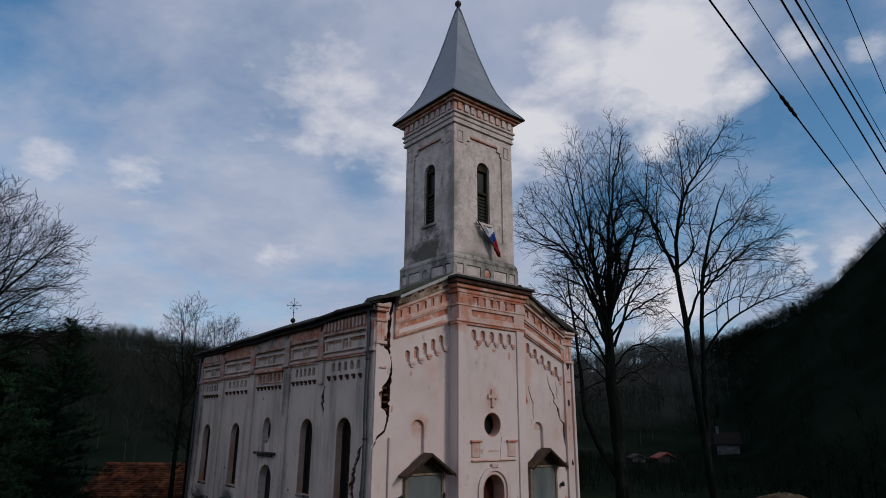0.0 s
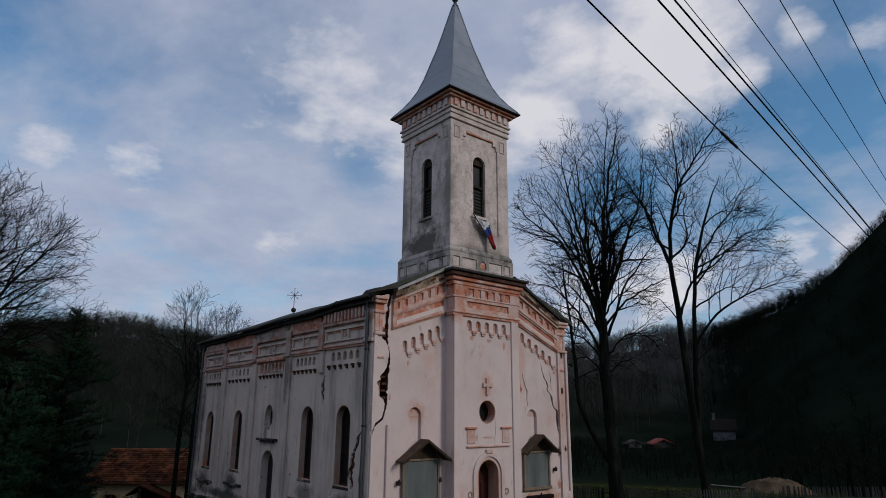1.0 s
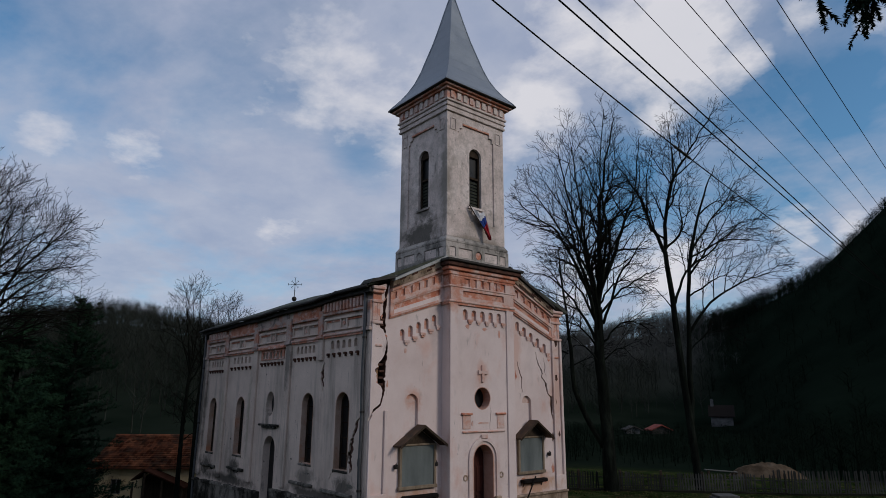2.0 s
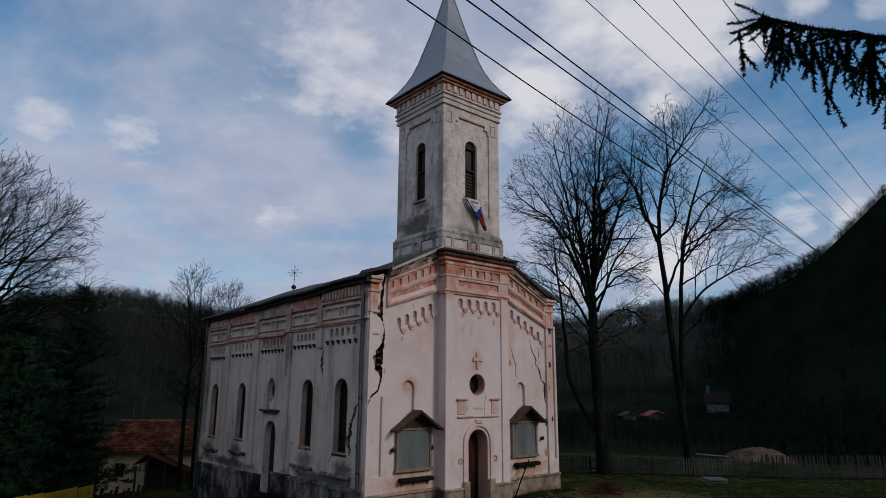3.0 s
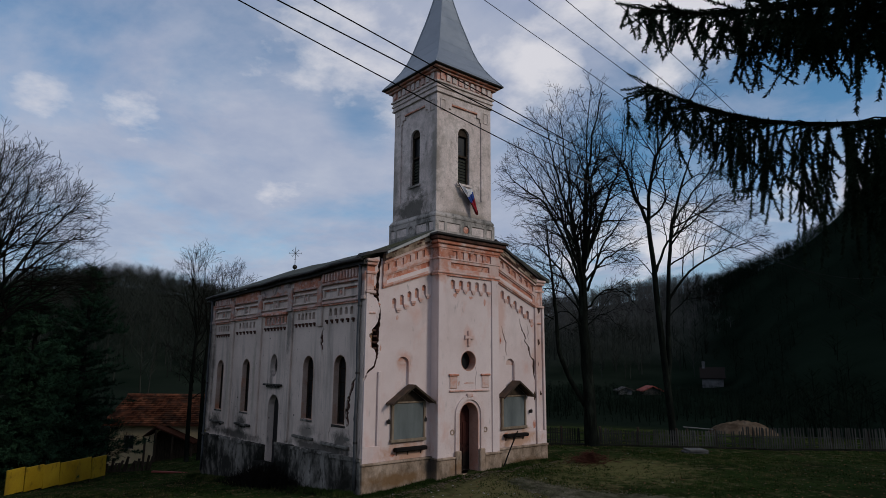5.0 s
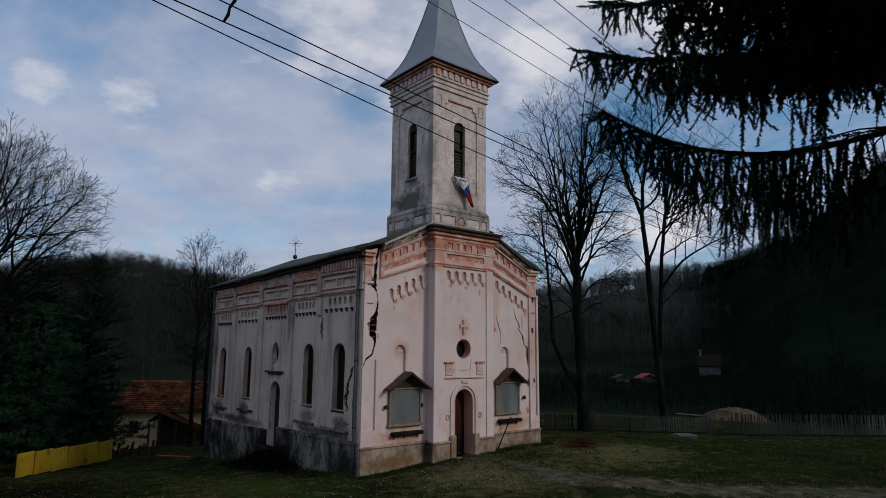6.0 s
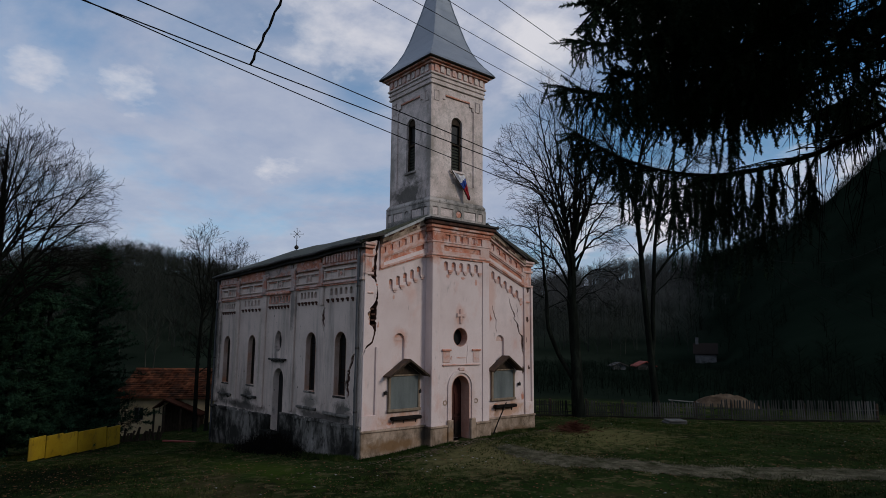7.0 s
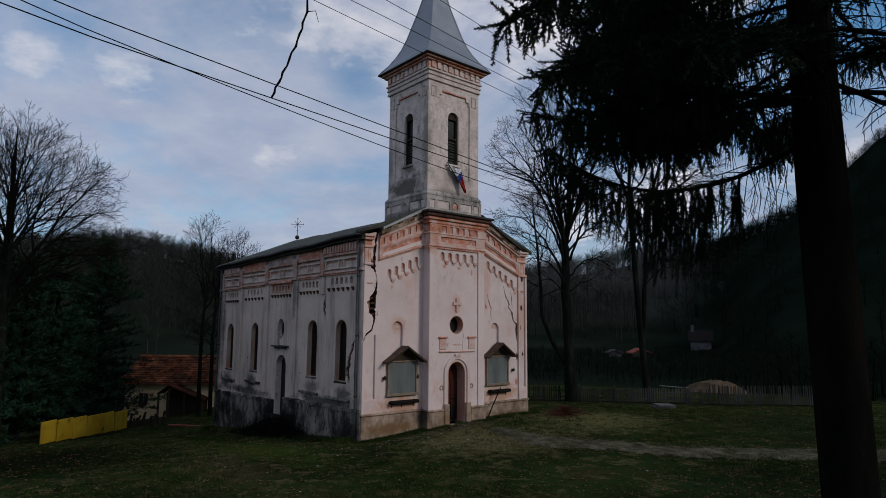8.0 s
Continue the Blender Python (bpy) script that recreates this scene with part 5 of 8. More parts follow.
for name, P in FACES:
    wall = rect(-TH, TH, 8.60, 14.5)
    hole = arch(0.0, 9.86, 12.16, 0.60, 12)
    part("tower_wall", Shape().prism([(-TH + (0.4 if name in ("left", "right") else 0), 8.6), (TH - (0.4 if name in ("left", "right") else 0), 8.6), (TH - (0.4 if name in ("left", "right") else 0), 14.5), (-TH + (0.4 if name in ("left", "right") else 0), 14.5)], P, -0.4, 0.0, [hole]), plaster_grey, tower)
    if name in ("back", "right"):
        continue
    # raised frame round the sunk field, with stepped upper corners
    field = [(-0.90, 9.28), (0.90, 9.28), (0.90, 12.62), (0.83, 12.62), (0.83, 12.78), (0.68, 12.78), (0.68, 12.98), (-0.68, 12.98), (-0.68, 12.78), (-0.83, 12.78), (-0.83, 12.62), (-0.90, 12.62)]
    part("tower_frame", Shape().prism(rect(-TH - (0.055 if name == "front" else 0), TH + (0.055 if name == "front" else 0), 8.60, 13.30), P, 0.0, 0.055, [field]), plaster_grey, tower)
    part("field_lintel", Shape().prism(rect(-0.68, 0.68, 12.93, 12.985), P, 0.0, 0.062), trim_red, tower, "line of bare red brick")
    for u in (-1.13, 1.13):
        part("tower_tablet", Shape().prism(rect(u - 0.13, u + 0.13, 12.62, 13.08), P, 0.055, 0.08, [rect(u - 0.10, u + 0.10, 12.65, 13.05)]), plaster_grey, tower)
    for j in range(9):
        u = -TH + 0.12 + j * (2 * TH - 0.24) / 8
        part("tower_dentil", Shape().prism(rect(u - 0.09, u + 0.09, 13.82, 14.10), P, 0.125, 0.175), plaster_grey if j % 3 else trim_pale, tower)
    # belfry window
    w = part("belfry_window", Shape().prism(arch(0, 9.86, 12.16, 0.60, 12), P, -0.15, -0.10, [rect(-0.23, 0.23, 9.92, 10.98), rect(-0.23, 0.23, 11.06, 11.86)]), old_wood, tower, "tall round-headed belfry opening with grey wooden slats")
    part("pane", Shape().prism(arch(0, 9.90, 12.12, 0.56, 12), P, -0.21, -0.19), opening_mat, w, "black sheet for the dark inside of the belfry")
    for j in range(8):
        v = 9.95 + j * 0.125
        part("slat", Shape().prism([(-0.24, v), (0.24, v), (0.24, v + 0.07), (-0.24, v + 0.07)], P, -0.185, -0.155), louvre, w)
    part("sill", Shape().prism(rect(-0.38, 0.38, 9.78, 9.86), P, -0.2, 0.06), plaster_grey, w)
    # base block: a raised face with sunk panels and a round boss
    B = (lambda P: lambda u, v, d: P(u, v, d + 1.47 - TH))(P)
    cells = [(-1.36, -1.08), (-0.95, -0.30), (0.30, 0.95), (1.08, 1.36)]
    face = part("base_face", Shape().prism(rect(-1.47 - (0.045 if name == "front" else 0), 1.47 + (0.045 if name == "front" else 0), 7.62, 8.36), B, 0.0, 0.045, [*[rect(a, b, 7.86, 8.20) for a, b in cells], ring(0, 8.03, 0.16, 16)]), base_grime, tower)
    for a, b in cells:
        part("base_panel", Shape().prism(rect(a + 0.02, b - 0.015, 7.875, 8.17), B, 0.0, 0.018), plaster_grey, face, "paler sunk panel")
    part("base_boss", Shape().prism(ring(0, 8.02, 0.13, 14), B, 0.0, 0.03), trim_red if name == "front" else base_grime, face)
for nm, v0, v1, d, mt in (("tower_band", 13.30, 13.38, 0.125, plaster_grey), ("tower_band", 13.38, 13.50, 0.10, plaster_grey), ("tower_band", 13.50, 13.57, 0.145, plaster_grey), ("tower_band", 13.57, 13.68, 0.115, plaster_grey),
                          ("tower_band", 13.68, 13.76, 0.175, plaster_grey), ("tower_frieze", 13.76, 14.10, 0.125, trim_pale), ("tower_cornice", 14.10, 14.19, 0.24, trim_red), ("tower_cornice", 14.19, 14.275, 0.345, trim_red)):
    part(nm, Shape().box(TX - TH - d, TX + TH + d, TY - TH - d, TY + TH + d, v0, v1, 0.012), mt, tower)
part("belfry_floor", Shape().box(TX - 1.2, TX + 1.2, TY - 1.2, TY + 1.2, 8.6, 8.7), dark_void, tower)
part("belfry_beam", Shape().box(TX - 1.1, TX + 1.1, TY - 0.08, TY + 0.08, 11.5, 11.66).box(TX - 0.08, TX + 0.08, TY - 1.1, TY + 1.1, 11.2, 11.34), old_wood, tower)

# spire: a flared pyramid of tin sheets
PROFILE = [(14.30, 1.80), (14.42, 1.72), (14.75, 1.46), (15.1, 1.24), (15.5, 1.05), (16.0, 0.88), (16.6, 0.72), (17.3, 0.53), (18.0, 0.37), (18.7, 0.22), (19.2, 0.11), (19.42, 0.06)]
spire = part("spire", Shape().add([(TX + sx * h, TY + sy * h, z) for z, h in PROFILE for sx, sy in ((1, -1), (1, 1), (-1, 1), (-1, -1))],
             [(i * 4 + k, i * 4 + (k + 1) % 4, i * 4 + 4 + (k + 1) % 4, i * 4 + 4 + k) for i in range(len(PROFILE) - 1) for k in range(4)] + [(3, 2, 1, 0), tuple(len(PROFILE) * 4 - 4 + k for k in range(4))]), tin, church, "blue-grey tin flared spire")


def spire_half(z):
    for (a, p), (b, q) in zip(PROFILE, PROFILE[1:]):
        if a <= z <= b:
            return p + (q - p) * (z - a) / (b - a)
    return 0.06


for k in range(4):
    n1 = [(1, 0), (0, 1), (-1, 0), (0, -1)][k]
    t1 = (-n1[1], n1[0])
    rows = 10
    for j in range(rows):
        za, zb = 14.45 + j * 0.47, 14.45 + (j + 1) * 0.47
        for c in range(2 if j < 6 else 1):
            cols = 2 if j < 6 else 1
            quad = []
            for z, e in ((za, 0.007), (zb + 0.03, 0.003)):
                h = spire_half(min(z, 19.3))
                for f in (c / cols, (c + 1) / cols):
                    u = (-1 + 2 * f) * h * 0.995
                    quad.append((TX + n1[0] * (h + e) + t1[0] * u, TY + n1[1] * (h + e) + t1[1] * u, z))
            a, b, d, e_ = quad
            part("tin_sheet", Shape().add([a, b, e_, d], [(0, 1, 2, 3)]), tin, spire, fix=False)
part("spire_eave", Shape().box(TX - 1.82, TX + 1.82, TY - 1.82, TY + 1.82, 14.27, 14.315, 0.01), dark_edge, spire)
for sx, sy in ((1, -1), (1, 1), (-1, 1), (-1, -1)):
    part("hip_seam", Shape().tube([(TX + sx * (h + 0.005), TY + sy * (h + 0.005), z) for z, h in PROFILE], [0.028] * len(PROFILE), 6), tin, spire, smooth=True)
fin = part("finial", Shape().tube([(TX, TY, z) for z in (19.35, 19.5, 19.56, 19.62, 19.70, 19.78, 19.84, 20.4)], [0.08, 0.07, 0.06, 0.11, 0.14, 0.11, 0.03, 0.02], 12), iron, spire, "dark ball finial with a small cross", smooth=True)
part("finial_cross", Shape().tube([(TX, TY - 0.22, 20.15), (TX, TY + 0.22, 20.15)], [0.02, 0.02], 5), iron, fin)

# the flag that hangs from the belfry window
def flag():
    f = thing("flag", (TX + TH, TY, 9.8), "white, blue and red flag drooping at the belfry window", "flag")

    def P(u, v, d):
        return Vector((TX + TH + d, TY + u, v))
    top, tip = P(-0.42, 9.88, 0.12), P(0.40, 8.66, 0.36)
    part("flag_pole", Shape().tube([top, top.lerp(tip, 0.5), tip], [0.020, 0.017, 0.013], 6), old_wood, f)
    right, end = P(0.34, 9.74, 0.12), P(0.43, 8.72, 0.34)
    for mat, nm, (p0, p1), (q0, q1) in ((flag_white, "white_stripe", (0.0, 0.45), (0.0, 0.12)), (flag_blue, "blue_stripe", (0.45, 0.64), (0.12, 0.38)), (flag_red, "red_stripe", (0.64, 0.98), (0.38, 1.0))):
        n, m = 8, 12
        vs = []
        for i in range(n + 1):
            for j in range(m + 1):
                k = i / n
                a_, b_ = top.lerp(tip, p0 + (p1 - p0) * k), right.lerp(end, q0 + (q1 - q0) * k)
                q = a_.lerp(b_, j / m)
                w = math.sin(math.pi * min(1.0, j / m * 0.9 + 0.05))
                fold = 0.075 * math.sin(j * 1.35 + (p0 + (p1 - p0) * k) * 5.0) + 0.03 * noise.noise((i * 0.7 + p0 * 9, j * 0.6, 2.0))
                vs.append(q + Vector((fold * w, 0.02 * math.sin(j * 2.2 + k) * w, -0.10 * w * (1 - p0) + 0.03 * math.sin(j * 1.9) * w)))
        back = [v - Vector((0.012, 0, 0)) for v in vs]
        c = len(vs)
        fs = [(i * (m + 1) + j, (i + 1) * (m + 1) + j, (i + 1) * (m + 1) + j + 1, i * (m + 1) + j + 1) for i in range(n) for j in range(m)]
        part(nm, Shape().add([tuple(v) for v in vs + back], fs + [tuple(c + x for x in reversed(q)) for q in fs]), mat, f, smooth=True)


flag()

# ---- trees ----
class Dome:
    """The space that a crown fills: a rounded top, a shallower underside."""

    def __init__(self, base, side, z, wide, up, low):
        self.c = Vector((base[0] + SIDE.x * side, base[1] + SIDE.y * side, z))
        self.wide, self.up, self.low = wide, up, low

    def holds(self, p, slack=1.0):
        d = p - self.c
        tall = self.up if d.z > 0 else self.low
        return (d.x * d.x + d.y * d.y) / self.wide ** 2 + (d.z / tall) ** 2 < slack * slack


def grow(rnd, start, heading, goal, length, radius, level, depth, out, dome, kids, spread, wiggle, bare=0.2):
    """One limb that bends from its heading towards its goal, and its offshoots, as polylines with radii in out[level]."""
    n = max(4, int(4 + length * 1.3)) if level < 2 else (4 if level == 2 else 3)
    p, d0, d1 = Vector(start), Vector(heading).normalized(), Vector(goal).normalized()
    slack = rnd.uniform(0.80, 1.0)
    step = length / n
    pts = [p.copy()]
    kink = Vector((0, 0, 0))
    for i in range(n):
        kink = kink * 0.75 + Vector((rnd.gauss(0, wiggle), rnd.gauss(0, wiggle), rnd.gauss(0, wiggle)))
        d = (d0.lerp(d1, (i + 0.5) / n) + kink).normalized()
        p = p + d * step
        if not dome.holds(p, slack) and len(pts) > 2 and (level or p.z > dome.c.z):
            break
        pts.append(p.copy())
    n = len(pts) - 1
    rad = [max(TWIG[0], radius * (1 - (0.92 if level == 0 else 0.75) * i / n)) for i in range(n + 1)]
    out[min(level, len(out) - 1)].append((pts, rad))
    if level < depth:
        sprout(rnd, pts, rad, length, level, depth, out, dome, kids, spread, wiggle, bare, max(2, round(kids[level] * (0.55 + 0.45 * n * step / length))))


def sprout(rnd, pts, rad, length, level, depth, out, dome, kids, spread, wiggle, bare, k):
    """Offshoots along one limb."""
    n = len(pts) - 1
    turn = rnd.uniform(0, 2 * math.pi)
    for j in range(k):
        f = bare + (1 - bare) * (j + rnd.uniform(0.25, 0.95)) / k
        x = min(f * n, n - 0.001)
        i = int(x)
        q = pts[i].lerp(pts[i + 1], x - i)
        along = (pts[i + 1] - pts[i]).normalized()
        a1 = along.orthogonal().normalized()
        a2 = along.cross(a1)
        turn += 2.4 + rnd.uniform(-0.5, 0.5)
        side_ = a1 * math.cos(turn) + a2 * math.sin(turn)
        ang = radians(rnd.uniform(*spread))
        h = along * math.cos(ang) + side_ * math.sin(ang)
        outward = (q - dome.c)
        outward.z = max(0.0, outward.z) * 0.6
        outward = outward.normalized() if outward.length > 0.1 else along
        g = (h * 0.8 + outward * 0.45 + Vector((0, 0, rnd.uniform(-0.15, 0.35)))).normalized()
        l = min(length * rnd.uniform(0.42, 0.62) * (1.15 - 0.55 * f), rnd.uniform(2.0, 3.2))
        grow(rnd, q, h, g, l, max(TWIG[0], rad[i] * (rnd.uniform(0.55, 0.70) if level == 0 else rnd.uniform(0.45, 0.6))), level + 1, depth, out, dome, kids, spread, wiggle, 0.12)


TWIG = [0.0070]


def heading_of(turn, tilt):
    """A heading: turn round the stem (0 along the church front's near side, 90 away), tilt from upright, in degrees."""
    a, t = radians(turn), radians(tilt)
    return (SIDE * math.cos(a) + HEAD * math.sin(a)) * math.sin(t) + Vector((0, 0, math.cos(t)))


def leader(rnd, b, line, lean_, radius, depth, out, dome, kids, spread, wiggle):
    """A limb that follows a few turning points (side, height), leaning towards or away from the church by lean_, with its offshoots."""
    key = [Vector((s_, z, 0)) for s_, z in line]
    pts = []
    for i in range(len(key) - 1):
        p0, p1, p2, p3 = key[max(0, i - 1)], key[i], key[i + 1], key[min(len(key) - 1, i + 2)]
        for k in range(4):
            t = k / 4
            q = 0.5 * (2 * p1 + (p2 - p0) * t + (2 * p0 - 5 * p1 + 4 * p2 - p3) * t * t + (3 * p1 - p0 - 3 * p2 + p3) * t ** 3)
            f = (i + t) / (len(key) - 1)
            pts.append(b + SIDE * (q.x + rnd.gauss(0, 0.035)) + HEAD * (lean_ * f * (1.6 - 0.6 * f) + rnd.gauss(0, 0.05)) + Vector((0, 0, q.y + rnd.gauss(0, 0.03))))
    pts.append(b + SIDE * key[-1].x + HEAD * lean_ + Vector((0, 0, key[-1].y)))
    n = len(pts) - 1
    length = sum((pts[i + 1] - pts[i]).length for i in range(n))
    rad = [max(TWIG[0], radius * (1 - 0.90 * (i / n) ** 0.8)) for i in range(n + 1)]
    out[0].append((pts, rad))
    sprout(rnd, pts, rad, max(4.2, length * 0.8), 0, depth, out, dome, kids, spread, wiggle, 0.15, round(length * 1.75))


def tree(base, stems, limbs, dome, seed, label, depth=3, kids=(9, 6, 4), spread=(30, 58), wiggle=0.075, tip=0.0074, leaders=()):
    """A bare tree. stems: polylines of (side, height, radius); limbs: (side, height, turn, first tilt, last tilt, length, radius)."""
    TWIG[0] = tip
    rnd = random.Random(seed)
    t = thing("bare_tree", base, label, "tree")
    out = [[], [], [], [], []]
    b = Vector((base[0], base[1], 0))
    for j, stem in enumerate(stems):
        pts = [b + SIDE * s_ + HEAD * (0.06 * math.sin(3 * i)) + Vector((0, 0, z)) for i, (s_, z, _) in enumerate(stem)]
        fine = []
        for i in range(len(pts) - 1):
            fine += [(pts[i].lerp(pts[i + 1], k / 3) + Vector((rnd.gauss(0, 0.015), rnd.gauss(0, 0.015), 0)), stem[i][2] + (stem[i + 1][2] - stem[i][2]) * k / 3) for k in range(3)]
        fine.append((pts[-1], stem[-1][2]))
        part("trunk" if j == 0 else "second_stem", Shape().tube([p for p, _ in fine], [r for _, r in fine], 10), bark, t, smooth=True)
    for s_, z, turn, t0, t1, length, radius in limbs:
        grow(rnd, b + SIDE * s_ + Vector((0, 0, z)), heading_of(turn, t0), heading_of(turn, t1), length, radius, 0, depth, out, dome, kids, spread, wiggle)
    for line, lean_, radius in leaders:
        leader(rnd, b, line, lean_, radius, depth, out, dome, kids, spread, wiggle)
    for pts, rad in out[0]:
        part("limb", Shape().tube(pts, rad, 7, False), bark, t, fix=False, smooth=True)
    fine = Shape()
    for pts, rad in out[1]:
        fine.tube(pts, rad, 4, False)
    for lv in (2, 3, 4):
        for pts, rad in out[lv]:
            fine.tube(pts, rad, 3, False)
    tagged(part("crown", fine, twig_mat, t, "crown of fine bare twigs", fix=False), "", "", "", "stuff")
    return t


def fan(rnd, n, z0, z1, length, radius, tilt0, tilt1, side=0.0):
    """Limbs round a stem: the lowest spread widest, the highest stand up."""
    made = []
    for i in range(n):
        k = i / max(1, n - 1)
        j = rnd.uniform(-5, 5)
        made.append((side, z0 + (z1 - z0) * k, 137.5 * i + rnd.uniform(-18, 18), tilt0[0] + (tilt0[1] - tilt0[0]) * k + j, tilt1[0] + (tilt1[1] - tilt1[0]) * k + j, (length[0] + (length[1] - length[0]) * k) * rnd.uniform(0.88, 1.1), radius * (1 - 0.35 * k)))
    return made


rnd = random.Random(5)
ax, ay = -17.9, 25.2
base = (ax, ay, ground_z(ax, ay))
RISING = [([(-0.2, 7.2), (0.05, 9.8), (0.15, 12.2), (0.5, 14.8), (1.3, 18.1)], 0.3, 0.20), ([(-0.25, 7.0), (-0.5, 9.4), (-1.1, 11.6), (-1.6, 13.6), (-2.0, 16.0)], -0.5, 0.15),
          ([(-0.3, 7.9), (-0.5, 10.5), (-0.7, 13.8), (-1.0, 17.0)], 1.0, 0.13), ([(0.0, 8.6), (0.8, 10.5), (1.3, 12.2), (1.9, 13.7), (2.2, 16.4)], -0.8, 0.13), ([(0.15, 11.2), (0.65, 13.4), (1.3, 15.3), (1.6, 17.6)], 1.2, 0.08),
          ([(-0.1, 8.2), (0.2, 11.0), (-0.1, 14.0), (0.2, 17.6)], -1.8, 0.11), ([(-0.2, 7.6), (-0.9, 10.6), (-1.3, 13.2), (-2.6, 15.4)], 2.2, 0.11), ([(-0.12, 8.0), (0.9, 11.0), (1.0, 13.8), (2.4, 15.2)], 2.4, 0.10)]
SPREADING = [([(-0.3, 6.8), (-1.0, 9.3), (-2.2, 11.4), (-3.5, 12.4), (-4.3, 13.2)], -0.4, 0.11), ([(-0.4, 6.0), (-1.4, 8.0), (-2.5, 9.2), (-3.9, 9.5)], 0.5, 0.085), ([(-0.15, 7.2), (1.0, 8.5), (2.2, 9.2), (3.1, 9.6)], -0.5, 0.075),
             ([(-0.10, 7.7), (0.7, 8.8), (1.7, 9.0), (2.5, 8.2)], 0.6, 0.06), ([(-0.2, 5.4), (-1.2, 6.7), (-2.4, 6.9), (-3.3, 6.2)], 0.3, 0.06), ([(-0.1, 5.8), (0.9, 6.8), (1.9, 6.7), (2.7, 5.8)], -0.3, 0.06),
             ([(-0.2, 4.6), (-1.0, 5.6), (-1.9, 5.4), (-2.5, 4.4)], -0.6, 0.05), ([(-0.1, 4.9), (0.8, 5.6), (1.5, 5.2), (2.0, 4.4)], 0.5, 0.045), ([(-0.2, 6.4), (-0.7, 8.4), (-1.6, 9.6), (-2.2, 9.8)], -3.0, 0.08), ([(0.0, 6.8), (0.5, 8.8), (1.2, 10.0), (1.4, 10.6)], -3.2, 0.08),
             ([(-0.2, 6.6), (-0.6, 8.6), (-1.2, 9.8), (-1.4, 10.2)], 3.4, 0.08), ([(-0.3, 9.0), (-1.5, 11.2), (-2.8, 13.4), (-3.6, 14.6)], 0.9, 0.08)]
tree(base, [[(0, base[2] - 0.5, 0.52), (0.0, base[2] + 0.1, 0.36), (-0.1, 1.8, 0.29), (-0.24, 5.0, 0.26), (-0.2, 7.6, 0.20)],
            [(-0.3, 0.9, 0.13), (-1.0, 2.2, 0.12), (-1.6, 3.6, 0.11), (-1.65, 5.5, 0.09), (-1.85, 7.6, 0.06), (-2.05, 9.6, 0.045), (-2.1, 10.8, 0.012)]],
     fan(rnd, 8, 4.6, 9.4, (2.6, 2.0), 0.04, (58, 34), (88, 40), -1.8), Dome(base, -0.9, 10.4, 4.2, 8.7, 6.6), 11, "tall bare lime tree with a broad domed crown of twigs", kids=(9, 6, 4), spread=(28, 60), wiggle=0.09, tip=0.0072, leaders=RISING + SPREADING)

# the slimmer twin-stemmed tree
bx, by = -15.9, 28.9
base = (bx, by, ground_z(bx, by))
UPPER = [([(-0.42, 10.6), (-1.2, 12.8), (-1.9, 14.6), (-2.9, 16.3)], 0.3, 0.12), ([(-0.42, 10.6), (-0.25, 12.8), (0.4, 15.0), (1.2, 16.2), (2.1, 17.7), (3.0, 18.8)], -0.4, 0.12), ([(0.38, 14.9), (0.5, 17.0), (0.5, 19.0)], 0.5, 0.06),
         ([(-0.40, 10.8), (0.8, 12.1), (0.95, 13.6), (1.3, 15.4)], 1.2, 0.08), ([(-1.2, 12.8), (-1.3, 14.6), (-0.9, 16.4)], -1.0, 0.05), ([(-0.4, 11.4), (-0.9, 13.0), (-0.6, 14.8)], 2.2, 0.06), ([(-0.3, 12.6), (0.0, 14.2), (-0.4, 16.0)], -2.0, 0.06)]
OUTER = [([(0.45, 6.3), (1.7, 8.0), (3.2, 9.0), (4.4, 9.4), (5.3, 10.0)], -0.5, 0.085), ([(-0.16, 8.0), (0.75, 9.7), (2.0, 10.7), (3.5, 12.1), (4.3, 12.6), (5.4, 12.8)], 0.6, 0.08), ([(0.65, 8.3), (2.0, 9.2), (2.9, 9.3), (3.8, 9.0)], -0.6, 0.05),
         ([(0.9, 10.6), (2.2, 12.4), (3.4, 13.9), (4.2, 15.2)], 0.4, 0.07), ([(0.9, 10.4), (2.4, 11.2), (3.8, 11.2), (4.8, 11.0)], -0.8, 0.055), ([(0.7, 9.0), (1.4, 10.8), (2.0, 12.4)], 2.4, 0.06), ([(0.7, 9.4), (1.5, 11.0), (2.4, 12.6)], -2.4, 0.06),
         ([(0.4, 5.4), (1.4, 6.4), (2.6, 6.6), (3.4, 6.0)], 0.6, 0.045), ([(-0.2, 7.6), (-1.0, 8.8), (-1.8, 9.0)], 0.5, 0.04), ([(1.5, 12.7), (2.6, 13.6), (3.9, 13.8), (4.8, 14.0)], 0.8, 0.05)]
tree(base, [[(0.4, base[2] - 0.4, 0.28), (0.35, base[2] + 0.1, 0.20), (-0.05, 4.64, 0.165), (-0.2, 8.2, 0.14), (-0.42, 10.7, 0.115)],
            [(0.22, 1.8, 0.12), (0.33, 3.0, 0.13), (0.36, 5.0, 0.125), (0.6, 8.3, 0.10), (0.92, 10.7, 0.09), (1.55, 12.8, 0.06), (2.1, 14.3, 0.04), (2.7, 15.6, 0.015)]],
     [], Dome(base, 1.3, 11.3, 5.0, 8.1, 5.6), 23, "slim twin-stemmed bare tree with an open crown", kids=(8, 6, 4), wiggle=0.085, leaders=UPPER + OUTER)

